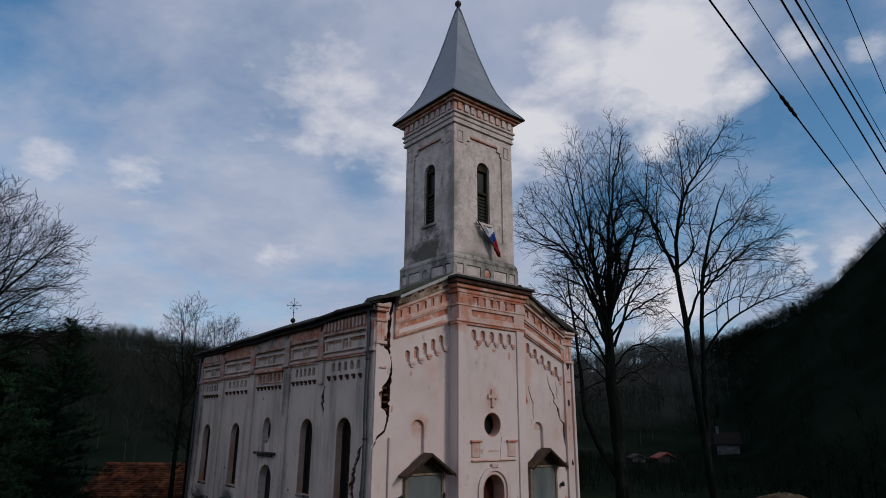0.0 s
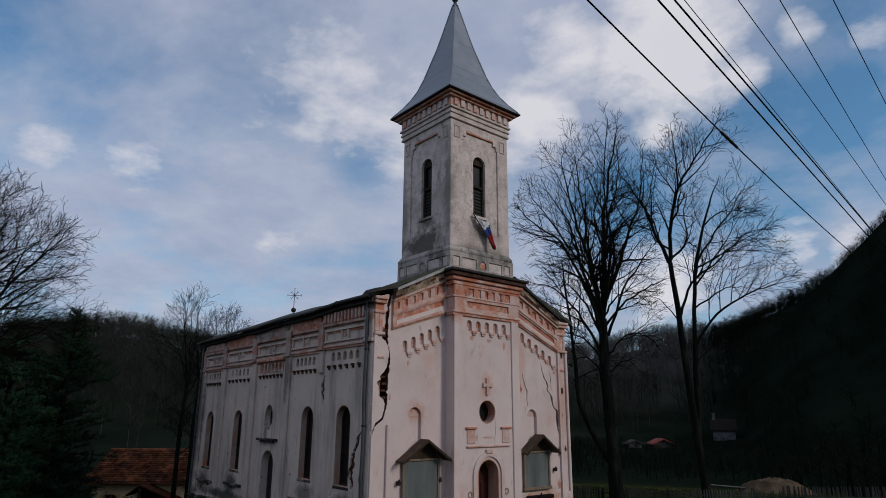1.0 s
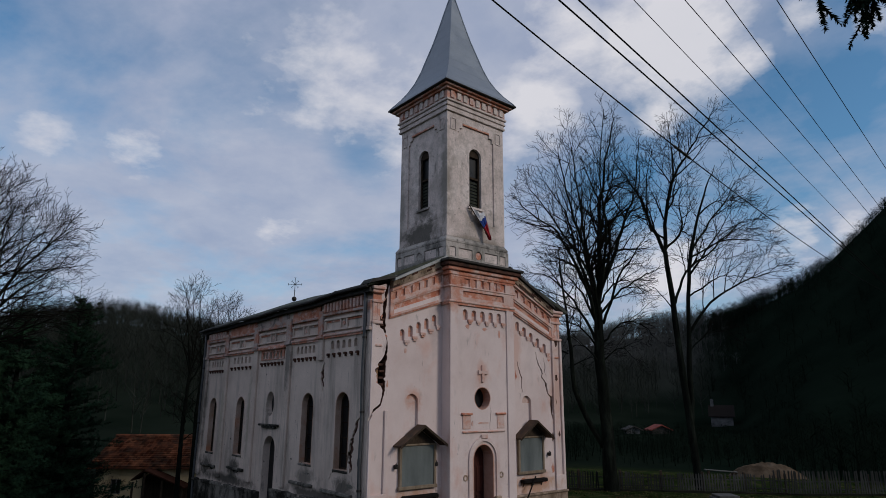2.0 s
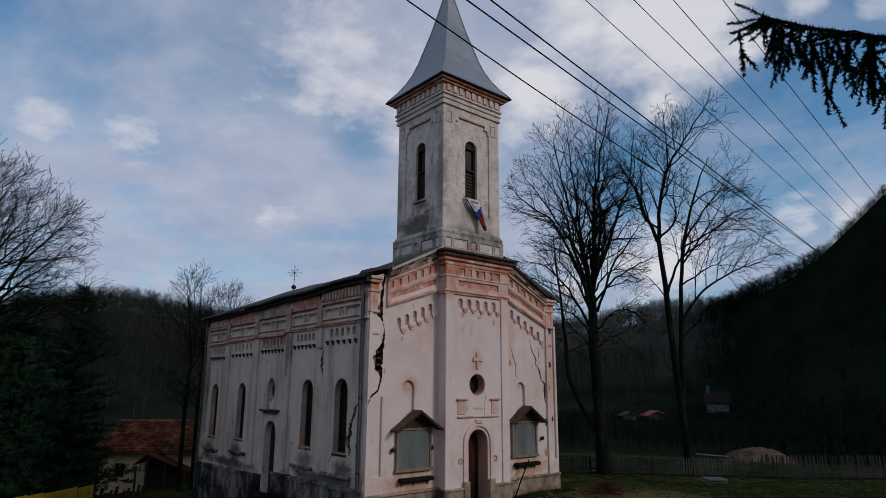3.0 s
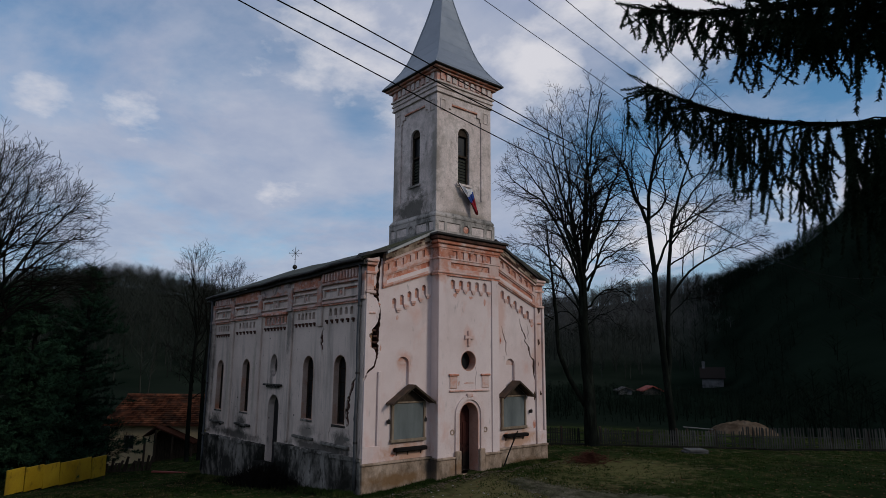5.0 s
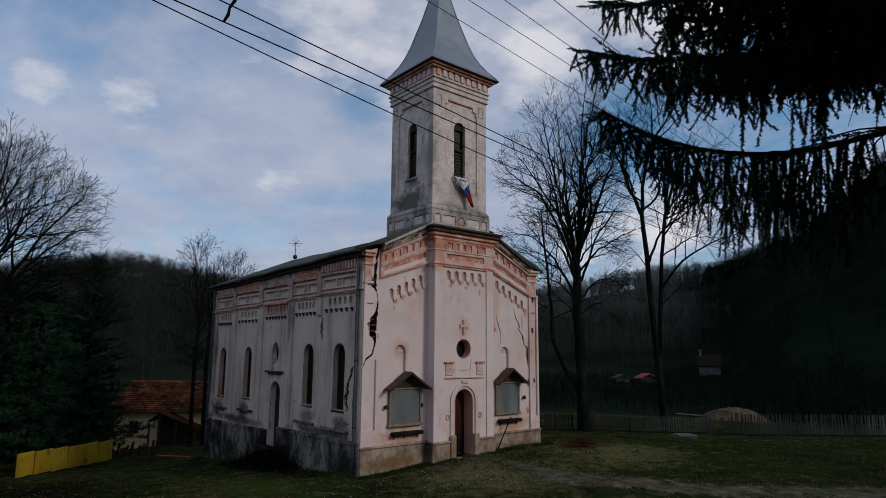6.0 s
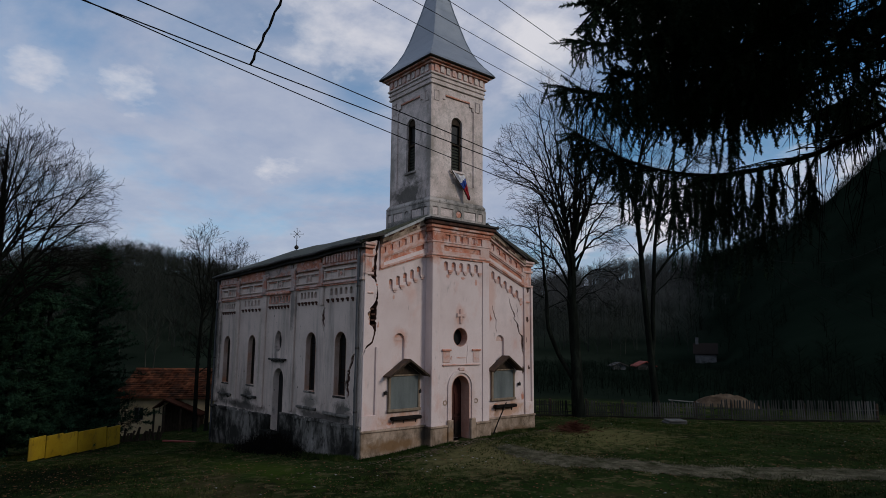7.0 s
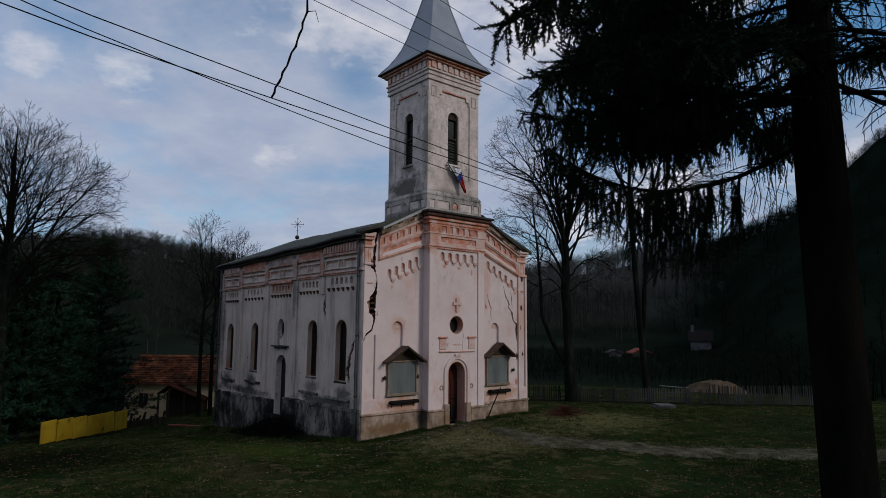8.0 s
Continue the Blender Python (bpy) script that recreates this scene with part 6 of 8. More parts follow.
# the broad tree beyond the yellow boards
lx, ly = -29.0, -0.2
base = (lx, ly, ground_z(lx, ly))
rnd = random.Random(9)
tree(base, [[(0, base[2] - 0.4, 0.55), (0, base[2] + 0.1, 0.42), (0.05, 1.5, 0.34), (0, 4.5, 0.25), (0.1, 8.0, 0.13), (0.0, 11.8, 0.02)]],
     fan(rnd, 18, 3.6, 8.0, (6.0, 4.8), 0.075, (36, 16), (84, 40)) + [(0, 3.4, 0, 32, 66, 7.4, 0.11), (0, 4.2, 20, 24, 48, 7.6, 0.11), (0, 4.6, 340, 16, 34, 7.4, 0.10), (0, 3.0, 180, 36, 60, 7.0, 0.10), (0, 3.2, 5, 44, 80, 6.6, 0.08), (0, 5.6, 355, 20, 50, 6.0, 0.08)],
     Dome(base, -0.3, 6.4, 5.8, 6.7, 1.6), 31, "wide bare tree above dark conifers", kids=(11, 7, 4), tip=0.0062)

# two thin trees by the house
for (x, y, top, wide, sd) in ((-39.2, 12.2, 10.9, 2.9, 41), (-39.9, 14.6, 10.1, 2.3, 42), (-38.75, 12.8, 8.0, 1.6, 43)):
    rnd = random.Random(sd)
    g = ground_z(x, y)
    tree((x, y, g), [[(0, g - 0.4, 0.20), (-0.1, g + 0.2, 0.15), (-0.15, 2.0, 0.115), (-0.05, 4.6, 0.09)]], fan(rnd, 9, 0.6, 4.6, (3.0, 2.6), 0.035, (50, 40), (84, 60)) + fan(rnd, 7, 4.0, 5.2, (6.4, 5.4), 0.06, (26, 12), (14, 6)),
         Dome((x, y, g), 0, top - 3.6, wide, 3.7, 4.0), sd, "thin bare tree beside the tiled house", kids=(7, 5, 3))


# leafless shrubs before the house
for x, y, top, wide, sd in ((-39.9, 6.9, 0.9, 1.35, 61), (-40.6, 5.6, 1.2, 1.5, 62), (-39.4, 4.6, 1.0, 1.6, 63)):
    rnd = random.Random(sd)
    g = ground_z(x, y)
    tree((x, y, g), [[(0, g - 0.3, 0.10), (0.0, g + 0.3, 0.08), (0.05, g + 0.9, 0.06)]], fan(rnd, 16, g + 0.1, g + 0.9, (3.4, 3.8), 0.035, (50, 16), (70, 20)),
         Dome((x, y, g), 0, g + 2.0, wide, top - g - 2.0 + 0.6, 2.4), sd, "dense dark leafless shrub before the tiled house", kids=(9, 6, 3), tip=0.009)

# ---- conifers ----
def tuft_template(rnd, n, length, spread_, sweep=(0.35, 0.8)):
    """Needles of one shoot along +x, each a thin triangle."""
    tri = []
    for i in range(n):
        x = length * (i + rnd.random()) / n
        a = rnd.uniform(0, 2 * math.pi)
        out_ = Vector((rnd.uniform(*sweep), math.cos(a), math.sin(a))).normalized() * spread_ * rnd.uniform(0.7, 1.15) * (1.0 - 0.35 * x / length)
        side_ = out_.cross(Vector((rnd.gauss(0, 1), rnd.gauss(0, 1), rnd.gauss(0, 1)))).normalized() * spread_ * (0.17 if spread_ > 0.1 else 0.19)
        o = Vector((x, 0, 0))
        tri.append((o - side_, o + side_, o + out_))
    return np.array([[tuple(v) for v in t] for t in tri])


def lay(templates, places, rnd):
    """Copies of shoot templates at (start, direction, length) as one cloud of triangles."""
    chunks = []
    for start, heading, length in places:
        t = templates[rnd.randrange(len(templates))]
        x = Vector(heading).normalized()
        y = x.cross(Vector((rnd.gauss(0, 1), rnd.gauss(0, 1), rnd.gauss(0, 1)))).normalized()
        z = x.cross(y)
        m = np.array([[x.x * length, x.y * length, x.z * length], tuple(y), tuple(z)])
        chunks.append(t.reshape(-1, 3) @ m + np.array(tuple(start)))
    return np.concatenate(chunks) if chunks else np.zeros((0, 3))


def cloud(name, v, mat, parent, label="", off=(0, 0, 0)):
    me = bpy.data.meshes.new(name)
    n = len(v)
    me.vertices.add(n)
    me.vertices.foreach_set("co", (v - np.array(tuple(off))).ravel())
    me.loops.add(n)
    me.loops.foreach_set("vertex_index", np.arange(n))
    me.polygons.add(n // 3)
    me.polygons.foreach_set("loop_start", np.arange(0, n, 3))
    me.polygons.foreach_set("loop_total", np.full(n // 3, 3))
    me.materials.append(mat)
    me.update(calc_edges=True)
    ob = new(name, me)
    ob.parent = parent
    return tagged(ob, label, "", "", "stuff")


def conifer(base, height, radius, seed, label, rows=20, per=10):
    rnd = random.Random(seed)
    t = thing("conifer", base, label, "tree")
    b = Vector(base)
    part("trunk", Shape().tube([b + Vector((0, 0, -0.4)), b + Vector((0, 0, height * 0.5)), b + Vector((0, 0, height * 0.97))], [0.26, 0.15, 0.02], 8), bark, t)
    temps = [tuft_template(rnd, 24, 1.0, 0.19) for _ in range(5)]
    places, wood = [], Shape()
    for i in range(rows):
        f = (i + 0.5) / rows
        z = height * (0.06 + 0.90 * f)
        reach = radius * (1 - f) ** 0.75 * rnd.uniform(0.6, 1.25) + 0.25
        for k in range(per):
            a = 2 * math.pi * (k + rnd.random()) / per
            l = reach * rnd.uniform(0.6, 1.15)
            d = Vector((math.cos(a), math.sin(a), rnd.uniform(-0.1, 0.45) + 0.25 * f))
            p0 = b + Vector((0, 0, z + rnd.uniform(-0.5, 0.5)))
            tip = p0 + d * l + Vector((0, 0, -0.10 * l))
            wood.tube([p0, p0.lerp(tip, 0.5) + Vector((0, 0, 0.04 * l)), tip], [0.03, 0.02, 0.008], 3, False)
            m = int(4 + l * 4.2)
            for j in range(m):
                q = p0.lerp(tip, 0.2 + 0.8 * (j + rnd.random()) / m)
                h = d.normalized() + Vector((rnd.gauss(0, 0.6), rnd.gauss(0, 0.6), rnd.gauss(0.38, 0.35)))
                places.append((q, h, rnd.uniform(0.25, 0.6)))
    tagged(part("branchwork", wood, bark, t, fix=False), "", "", "", "stuff")
    cloud("crown", lay(temps, places, rnd), pine_mat, t, "dense dark green needle crown", base)
    return t


for x, y, h, r, sd, lab in ((-36.9, 5.4, 11.6, 3.0, 51, "dark green pine with a pointed top beyond the boards"), (-33.6, -0.2, 9.6, 3.2, 52, "dark broad conifer under the bare tree"),
                            (-34.5, -2.6, 9.0, 3.6, 53, "dark conifer in deep shade"), (-35.6, 2.9, 10.3, 3.3, 54, "dark low conifer between two taller ones"), (-35.6, 3.4, 6.0, 2.4, 55, "low dark evergreen beside the boards"),
                            (-27.6, -2.4, 8.2, 3.0, 56, "dark conifer at the edge of the yard"), (-44.0, 5.6, 9.0, 3.2, 57, "dark conifer far behind the boards"), (-34.6, 1.3, 9.9, 3.0, 58, "dark conifer crowded among its neighbours")):
    conifer((x, y, ground_z(x, y)), h, r, sd, lab)


# ---- the drooping spruce beside the way ----
def brush(rnd, length, density, needle, width):
    """Needles of one hanging shoot along +x: a bottlebrush that thins to its tip."""
    tri = []
    n = max(8, int(density * length))
    for i in range(n):
        x = length * (i + rnd.random()) / n
        a = rnd.uniform(0, 2 * math.pi)
        out_ = Vector((rnd.uniform(0.35, 1.0), math.cos(a), math.sin(a))).normalized() * needle * rnd.uniform(0.75, 1.15) * (1.0 - 0.30 * (x / length) ** 3)
        side_ = out_.cross(Vector((rnd.gauss(0, 1), rnd.gauss(0, 1), rnd.gauss(0, 1)))).normalized() * width
        o = Vector((x, 0, 0))
        tri.append((o - side_, o + side_, o + out_))
    for a in (0, 1.05, 2.09):
        w = Vector((0, math.cos(a), math.sin(a))) * 0.004
        tri.append((-w, w, Vector((length, 0, 0))))
    return np.array([[tuple(v) for v in t] for t in tri])


def shoots(kinds, places, rnd):
    """Brushes of the fitting length class at (start, heading, length), as one cloud of triangles."""
    chunks = []
    for start, heading, length in places:
        c = min(range(len(SHOOTS)), key=lambda i: abs(SHOOTS[i] - length))
        t = kinds[c][rnd.randrange(len(kinds[c]))]
        x = Vector(heading).normalized()
        y = x.cross(Vector((rnd.gauss(0, 1), rnd.gauss(0, 1), rnd.gauss(0, 1)))).normalized()
        z = x.cross(y)
        k = length / SHOOTS[c]
        m = np.array([[x.x * k, x.y * k, x.z * k], tuple(y), tuple(z)])
        chunks.append(t.reshape(-1, 3) @ m + np.array(tuple(start)))
    return np.concatenate(chunks) if chunks else np.zeros((0, 3))


SHOOTS = (0.10, 0.20, 0.35, 0.55)


def spruce():
    rnd = random.Random(77)
    bx_, by_ = 2.74, 2.14
    base = (bx_, by_, ground_z(bx_, by_))
    t = thing("spruce", base, "old spruce with dark drooping boughs and hanging twigs", "tree")
    b = Vector(base)
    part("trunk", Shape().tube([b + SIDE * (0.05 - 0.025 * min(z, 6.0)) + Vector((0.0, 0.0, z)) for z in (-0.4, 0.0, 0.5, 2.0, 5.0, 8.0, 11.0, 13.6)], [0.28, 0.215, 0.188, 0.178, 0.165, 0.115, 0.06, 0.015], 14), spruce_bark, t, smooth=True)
    fine = [[brush(rnd, l, 470, 0.025, 0.0046) for _ in range(4)] for l in SHOOTS]
    rough = [[brush(rnd, l, 70, 0.036, 0.011) for _ in range(3)] for l in SHOOTS]
    boughs = []
    # the unseen upper crown above the way, made tall and full to shade the ground
    for i in range(13):
        z = 6.3 + i * 0.53
        for k in range(6):
            a = 2 * math.pi * (k + 0.37 * i + rnd.uniform(-0.3, 0.3)) / 6
            l = rnd.uniform(1.8, 2.2) * (1 - 0.058 * i)
            boughs.append((z + rnd.uniform(-0.15, 0.15), math.degrees(a), l, -0.05 * l, 0.22, 0.45, 0.55, rough))
    # lower boughs: root height, heading, reach, rise of the tip over the root, sag, share bare of needles, fullness
    for z, deg, l, rise, sag, bare_, full in LOW_BOUGHS:
        boughs.append((z, deg, l, rise, sag, bare_, full, fine))
    for z, deg, l, rise, sag, bare_, full, kinds in boughs:
        a = radians(deg)
        d = Vector((math.cos(a), math.sin(a), 0))
        wide = Vector((-d.y, d.x, 0))
        p0 = Vector((bx_, by_, z)) + d * 0.1
        n = 14
        bend = rnd.uniform(-0.08, 0.08)
        pts = [p0 + d * (l * i / n) + wide * (bend * l * (i / n) ** 2 + 0.012 * math.sin(i * 1.9 + deg)) + Vector((0, 0, rise * (i / n) ** 2 - 4 * sag * (i / n) * (1 - i / n))) for i in range(n + 1)]
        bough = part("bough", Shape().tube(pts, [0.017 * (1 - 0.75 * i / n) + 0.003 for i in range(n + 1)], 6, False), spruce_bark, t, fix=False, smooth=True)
        places, wood = [], Shape()

        def at(f):
            x = min(max(f, 0.0) * n, n - 0.001)
            return pts[int(x)].lerp(pts[int(x) + 1], x - int(x))
        # side sprays with hanging shoots; towards the trunk they are dead and bare
        m = int(l * (15 if kinds is fine else 9))
        for j in range(m):
            f = 0.07 + 0.93 * (j + rnd.random()) / m
            live = f > bare_ + rnd.gauss(0, 0.06)
            q = at(f)
            for s_ in (-1, 1):
                if not live and z > 4.6 and rnd.random() < 0.5:
                    continue
                reach = rnd.uniform(0.18, 0.52) * (1.12 - 0.72 * f) if live else rnd.uniform(0.10, 0.40)
                e = q + wide * (s_ * reach) + d * (reach * rnd.uniform(0.25, 0.8)) + Vector((0, 0, -0.25 * reach + rnd.gauss(0, 0.03)))
                wood.tube([q, q.lerp(e, 0.5) + Vector((0, 0, 0.02)), e], [0.006, 0.005, 0.003], 3, False)
                if live:
                    places.append((q, e - q, (e - q).length * 1.06))
                h = max(1, round(reach * (9 * full if live else 5.5 if z < 4.6 else 2.6))) if kinds is fine else 1
                for k in range(h):
                    g = q.lerp(e, (k + rnd.uniform(0.2, 1.0)) / h)
                    clump = 0.6 + 0.9 * abs(noise.noise((f * 5.0 + deg * 0.13, s_ * 3.0, z * 2.0)))
                    hang = rnd.uniform(0.30, 0.72) * (1.15 - 0.5 * f) * clump * (1.35 if z < 4.53 and deg < 180 else 1.0 if deg == 121 else 0.4 if deg < 150 else 0.34 if deg == 181 else 0.62 if deg < 200 else 0.5 if deg < 218 else 1.0 if deg < 224 else 0.8) * (0.42 if f > 0.86 else 0.75 if f > 0.74 else 1.0)
                    low_ = g + Vector((rnd.gauss(0, 0.05), rnd.gauss(0, 0.05), 0)) + d * (0.10 * hang) + Vector((0, 0, -hang))
                    if live and rnd.random() < full:
                        places.append((g, low_ - g, hang))
                        for _k in range(2 if kinds is fine else 0):
                            o = g.lerp(low_, rnd.uniform(0.05, 0.7))
                            places.append((o, Vector((rnd.gauss(0, 0.35), rnd.gauss(0, 0.35), -0.9)), rnd.uniform(0.10, 0.24)))
                    elif kinds is fine:
                        mid = g.lerp(low_, 0.5) + Vector((rnd.gauss(0, 0.03), rnd.gauss(0, 0.03), 0))
                        wood.tube([g, mid, low_], [0.0035, 0.003, 0.0015], 3, False)
                        for _k in range(2):
                            o = g.lerp(low_, rnd.uniform(0.2, 0.9))
                            wood.tube([o, o + Vector((rnd.gauss(0, 0.06), rnd.gauss(0, 0.06), -0.09))], [0.0022, 0.0012], 3, False)
        # bushy end: shoots fan out and turn up at the tip
        for j in range(26 if kinds is fine else 5):
            q = at(1.0 - 0.35 * rnd.random() ** 1.5)
            h = d * rnd.uniform(0.3, 1.0) + wide * rnd.uniform(-0.9, 0.9) + Vector((0, 0, rnd.uniform(-0.25, 0.45)))
            places.append((q, h, rnd.uniform(0.09, 0.24)))
        for f in (0.55, 0.62, 0.7, 0.77, 0.84, 0.9, 0.95):
            if f > bare_:
                places.append((at(f), at(min(1.0, f + 0.1)) - at(f), 0.2))
        tagged(part("twigwork", wood, spruce_bark, bough, fix=False), "", "", "", "stuff")
        cloud("needles", shoots(kinds, places, rnd), needle_mat, bough, "dark needles")
    return t


LOW_BOUGHS = ((4.52, 174, 2.66, 0.52, 0.31, 0.23, 1.15), (4.95, 190, 2.26, 0.20, 0.16, 0.40, 1.0), (5.50, 181, 2.36, 0.22, 0.15, 0.36, 0.55), (5.30, 205, 1.62, 0.05, 0.12, 0.36, 1.0), (5.55, 216, 1.58, -0.15, 0.10, 0.46, 1.0),
              (4.85, 221, 1.70, -0.08, 0.12, 0.34, 1.2), (5.30, 232, 1.74, -0.30, 0.08, 0.36, 1.0), (5.60, 243, 1.88, -0.70, 0.04, 0.34, 1.0), (5.25, 254, 2.26, -0.72, 0.05, 0.38, 1.0), (5.75, 259, 2.72, -1.12, 0.0, 0.34, 1.0), (5.9, 200, 1.62, -0.1, 0.10, 0.42, 0.9),
              (5.70, 268, 2.60, -0.95, 0.0, 0.40, 0.9), (5.22, 160, 2.1, 0.20, 0.20, 0.40, 0.8), (5.2, 138, 2.0, 0.12, 0.18, 0.5, 0.7), (4.76, 238, 1.45, -0.06, 0.08, 0.45, 1.0), (4.80, 229, 1.60, -0.04, 0.10, 0.48, 1.0), (4.75, 262, 1.5, -0.25, 0.06, 0.60, 0.8), (5.05, 273, 1.9, -0.5, 0.05, 0.66, 0.7),
              (4.9, 283, 1.9, -0.4, 0.05, 0.78, 0.6), (5.4, 300, 2.2, -0.5, 0.05, 0.45, 0.7), (5.0, 325, 2.0, -0.2, 0.1, 0.45, 0.7), (5.5, 345, 2.2, -0.3, 0.1, 0.4, 0.7), (4.8, 10, 2.1, 0.0, 0.15, 0.45, 0.6), (5.3, 35, 2.2, 0.0, 0.15, 0.4, 0.6), (4.9, 65, 2.1, 0.1, 0.15, 0.45, 0.6), (5.8, 95, 2.2, 0.0, 0.15, 0.5, 0.5), (5.05, 121, 1.8, 0.05, 0.12, 0.40, 1.0), (5.9, 108, 2.0, 0.1, 0.15, 0.45, 0.5), (5.8, 225, 1.68, -0.4, 0.06, 0.45, 1.0))
spruce()


# ---- far woods ----
def far_woods():
    rnd = random.Random(3)
    tris = []
    for k in range(9):
        v = []

        def twig(a, b, w):
            a, b = Vector(a), Vector(b)
            x = (b - a).cross(Vector((rnd.gauss(0, 1), rnd.gauss(0, 1), rnd.gauss(0, 1)))).normalized() * w
            v.extend([tuple(a - x), tuple(a + x), tuple(b)])

        tip = (rnd.gauss(0, 0.05), rnd.gauss(0, 0.05), 1.0)
        for q in range(3):
            twig((0, 0, -0.08), tip, 0.015)
        for j in range(19):
            z = rnd.uniform(0.18, 0.94)
            a = rnd.uniform(0, 2 * math.pi)
            l = (1.08 - z) * rnd.uniform(0.35, 0.62) + 0.06
            e = (math.cos(a) * l * 0.75, math.sin(a) * l * 0.75, z + l * rnd.uniform(0.5, 0.95))
            twig((0, 0, z), e, 0.0058)
            for q in (0.35, 0.6, 0.85):
                b = rnd.uniform(0, 2 * math.pi)
                o = (e[0] * q, e[1] * q, z + (e[2] - z) * q)
                twig(o, (o[0] + math.cos(b) * l * 0.32, o[1] + math.sin(b) * l * 0.32, o[2] + l * 0.33), 0.0036)
        tris.append(np.array(v))
    chunks, brown, pale = [], [], []
    n = 0
    while n < 5200:
        az = rnd.uniform(-104, 4) if n < 2600 else rnd.uniform(-96, -58) if n < 4200 else rnd.uniform(-50, -24)
        far = ridge_far(az)
        valley = smooth(-56, -48, az) * (1 - smooth(-26, -20, az))
        near = 62 + 60 * valley + (0 if az > -22 else 18)
        f = rnd.random() ** 0.5
        r = near + (far * 1.06 - near) * f
        x, y = r * math.sin(radians(az)), r * math.cos(radians(az))
        h = rnd.uniform(5.5, 9.0) if az < -27 else rnd.uniform(2.0, 4.6)
        t = tris[rnd.randrange(9)]
        a = rnd.uniform(0, 2 * math.pi)
        m = np.array([[math.cos(a), math.sin(a), 0], [-math.sin(a), math.cos(a), 0], [0, 0, 1]])
        k = h * np.array([1.0, 1.0, 1.0]) if az < -27 else h * np.array([1.7, 1.7, 1.0])
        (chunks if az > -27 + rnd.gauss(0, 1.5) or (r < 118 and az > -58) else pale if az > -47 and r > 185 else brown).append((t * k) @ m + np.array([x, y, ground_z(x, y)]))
        n += 1
    for _ in range(1500):
        az, r = rnd.uniform(-54, -20), rnd.uniform(62, 128)
        x, y = r * math.sin(radians(az)), r * math.cos(radians(az))
        h = rnd.uniform(0.5, 1.8)
        chunks.append((tris[rnd.randrange(9)] * np.array([h * 2.2, h * 2.2, h])) + np.array([x, y, ground_z(x, y)]))
    # low growth along the skyline
    for i in range(2400):
        az = rnd.uniform(-100, 4) if i < 1200 else rnd.uniform(-31, -4)
        r = ridge_far(az) * rnd.uniform(0.86, 1.03)
        x, y = r * math.sin(radians(az)), r * math.cos(radians(az))
        h = rnd.uniform(1.2, 3.4) if az < -27 or az > -18 else rnd.uniform(1.5, 6.5)
        (chunks if az > -27 else brown).append((tris[rnd.randrange(9)] * np.array([h * 1.8, h * 1.8, h])) + np.array([x, y, ground_z(x, y) - 0.2]))
    for _ in range(1100):
        az = rnd.uniform(-50, 6)
        r = rnd.uniform(46, 84)
        if az < -22 and (r < 58 or rnd.random() < 0.7):
            continue
        x, y = r * math.sin(radians(az)), r * math.cos(radians(az))
        h = rnd.choice((0.8, 1.2, 2.0, 3.5)) * rnd.uniform(0.7, 1.3) * (1.0 if az > -22 else 0.6)
        a = rnd.uniform(0, 2 * math.pi)
        m = np.array([[math.cos(a), math.sin(a), 0], [-math.sin(a), math.cos(a), 0], [0, 0, 1]])
        chunks.append((tris[rnd.randrange(9)] * np.array([h * 1.5, h * 1.5, h])) @ m + np.array([x, y, ground_z(x, y)]))
    ob = cloud("far_woods", np.concatenate(chunks), woods_mat, None, "leafless woods on the steep near hill, coloured dark for its shade")
    tagged(ob, "", "woods", "", "stuff")
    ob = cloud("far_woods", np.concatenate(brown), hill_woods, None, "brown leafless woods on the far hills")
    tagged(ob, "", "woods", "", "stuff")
    ob = cloud("far_woods", np.concatenate(pale), pale_woods, None, "leafless woods on the hill across the valley, coloured pale for haze and sun")
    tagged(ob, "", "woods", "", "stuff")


far_woods()

# ---- wires ----
WIRES = [("thin", -1.12, 5.14, -4.59, 7.43, -1.19, 0.0045), ("cable", -0.88, 5.11, -4.42, 4.34, -0.04, 0.0048), ("cable", -0.89, 5.24, -3.90, 2.87, 0.16, 0.0048),
         ("thin", -1.44, 6.59, -5.48, 6.57, -0.08, 0.0038), ("thin", -1.20, 6.63, -4.47, 4.58, 0.42, 0.0038), ("thin", -0.80, 6.57, -4.88, 7.31, -0.35, 0.0038), ("thin", -0.59, 6.79, -3.88, 6.06, -0.29, 0.0038)]


def wire_at(w, y):
    _, x0, z0, x1, z1, sag, _ = w
    k = y / 30
    return Vector((x0 + (x1 - x0) * k, y, z0 + (z1 - z0) * k + sag * y * (30 - y) / 225))


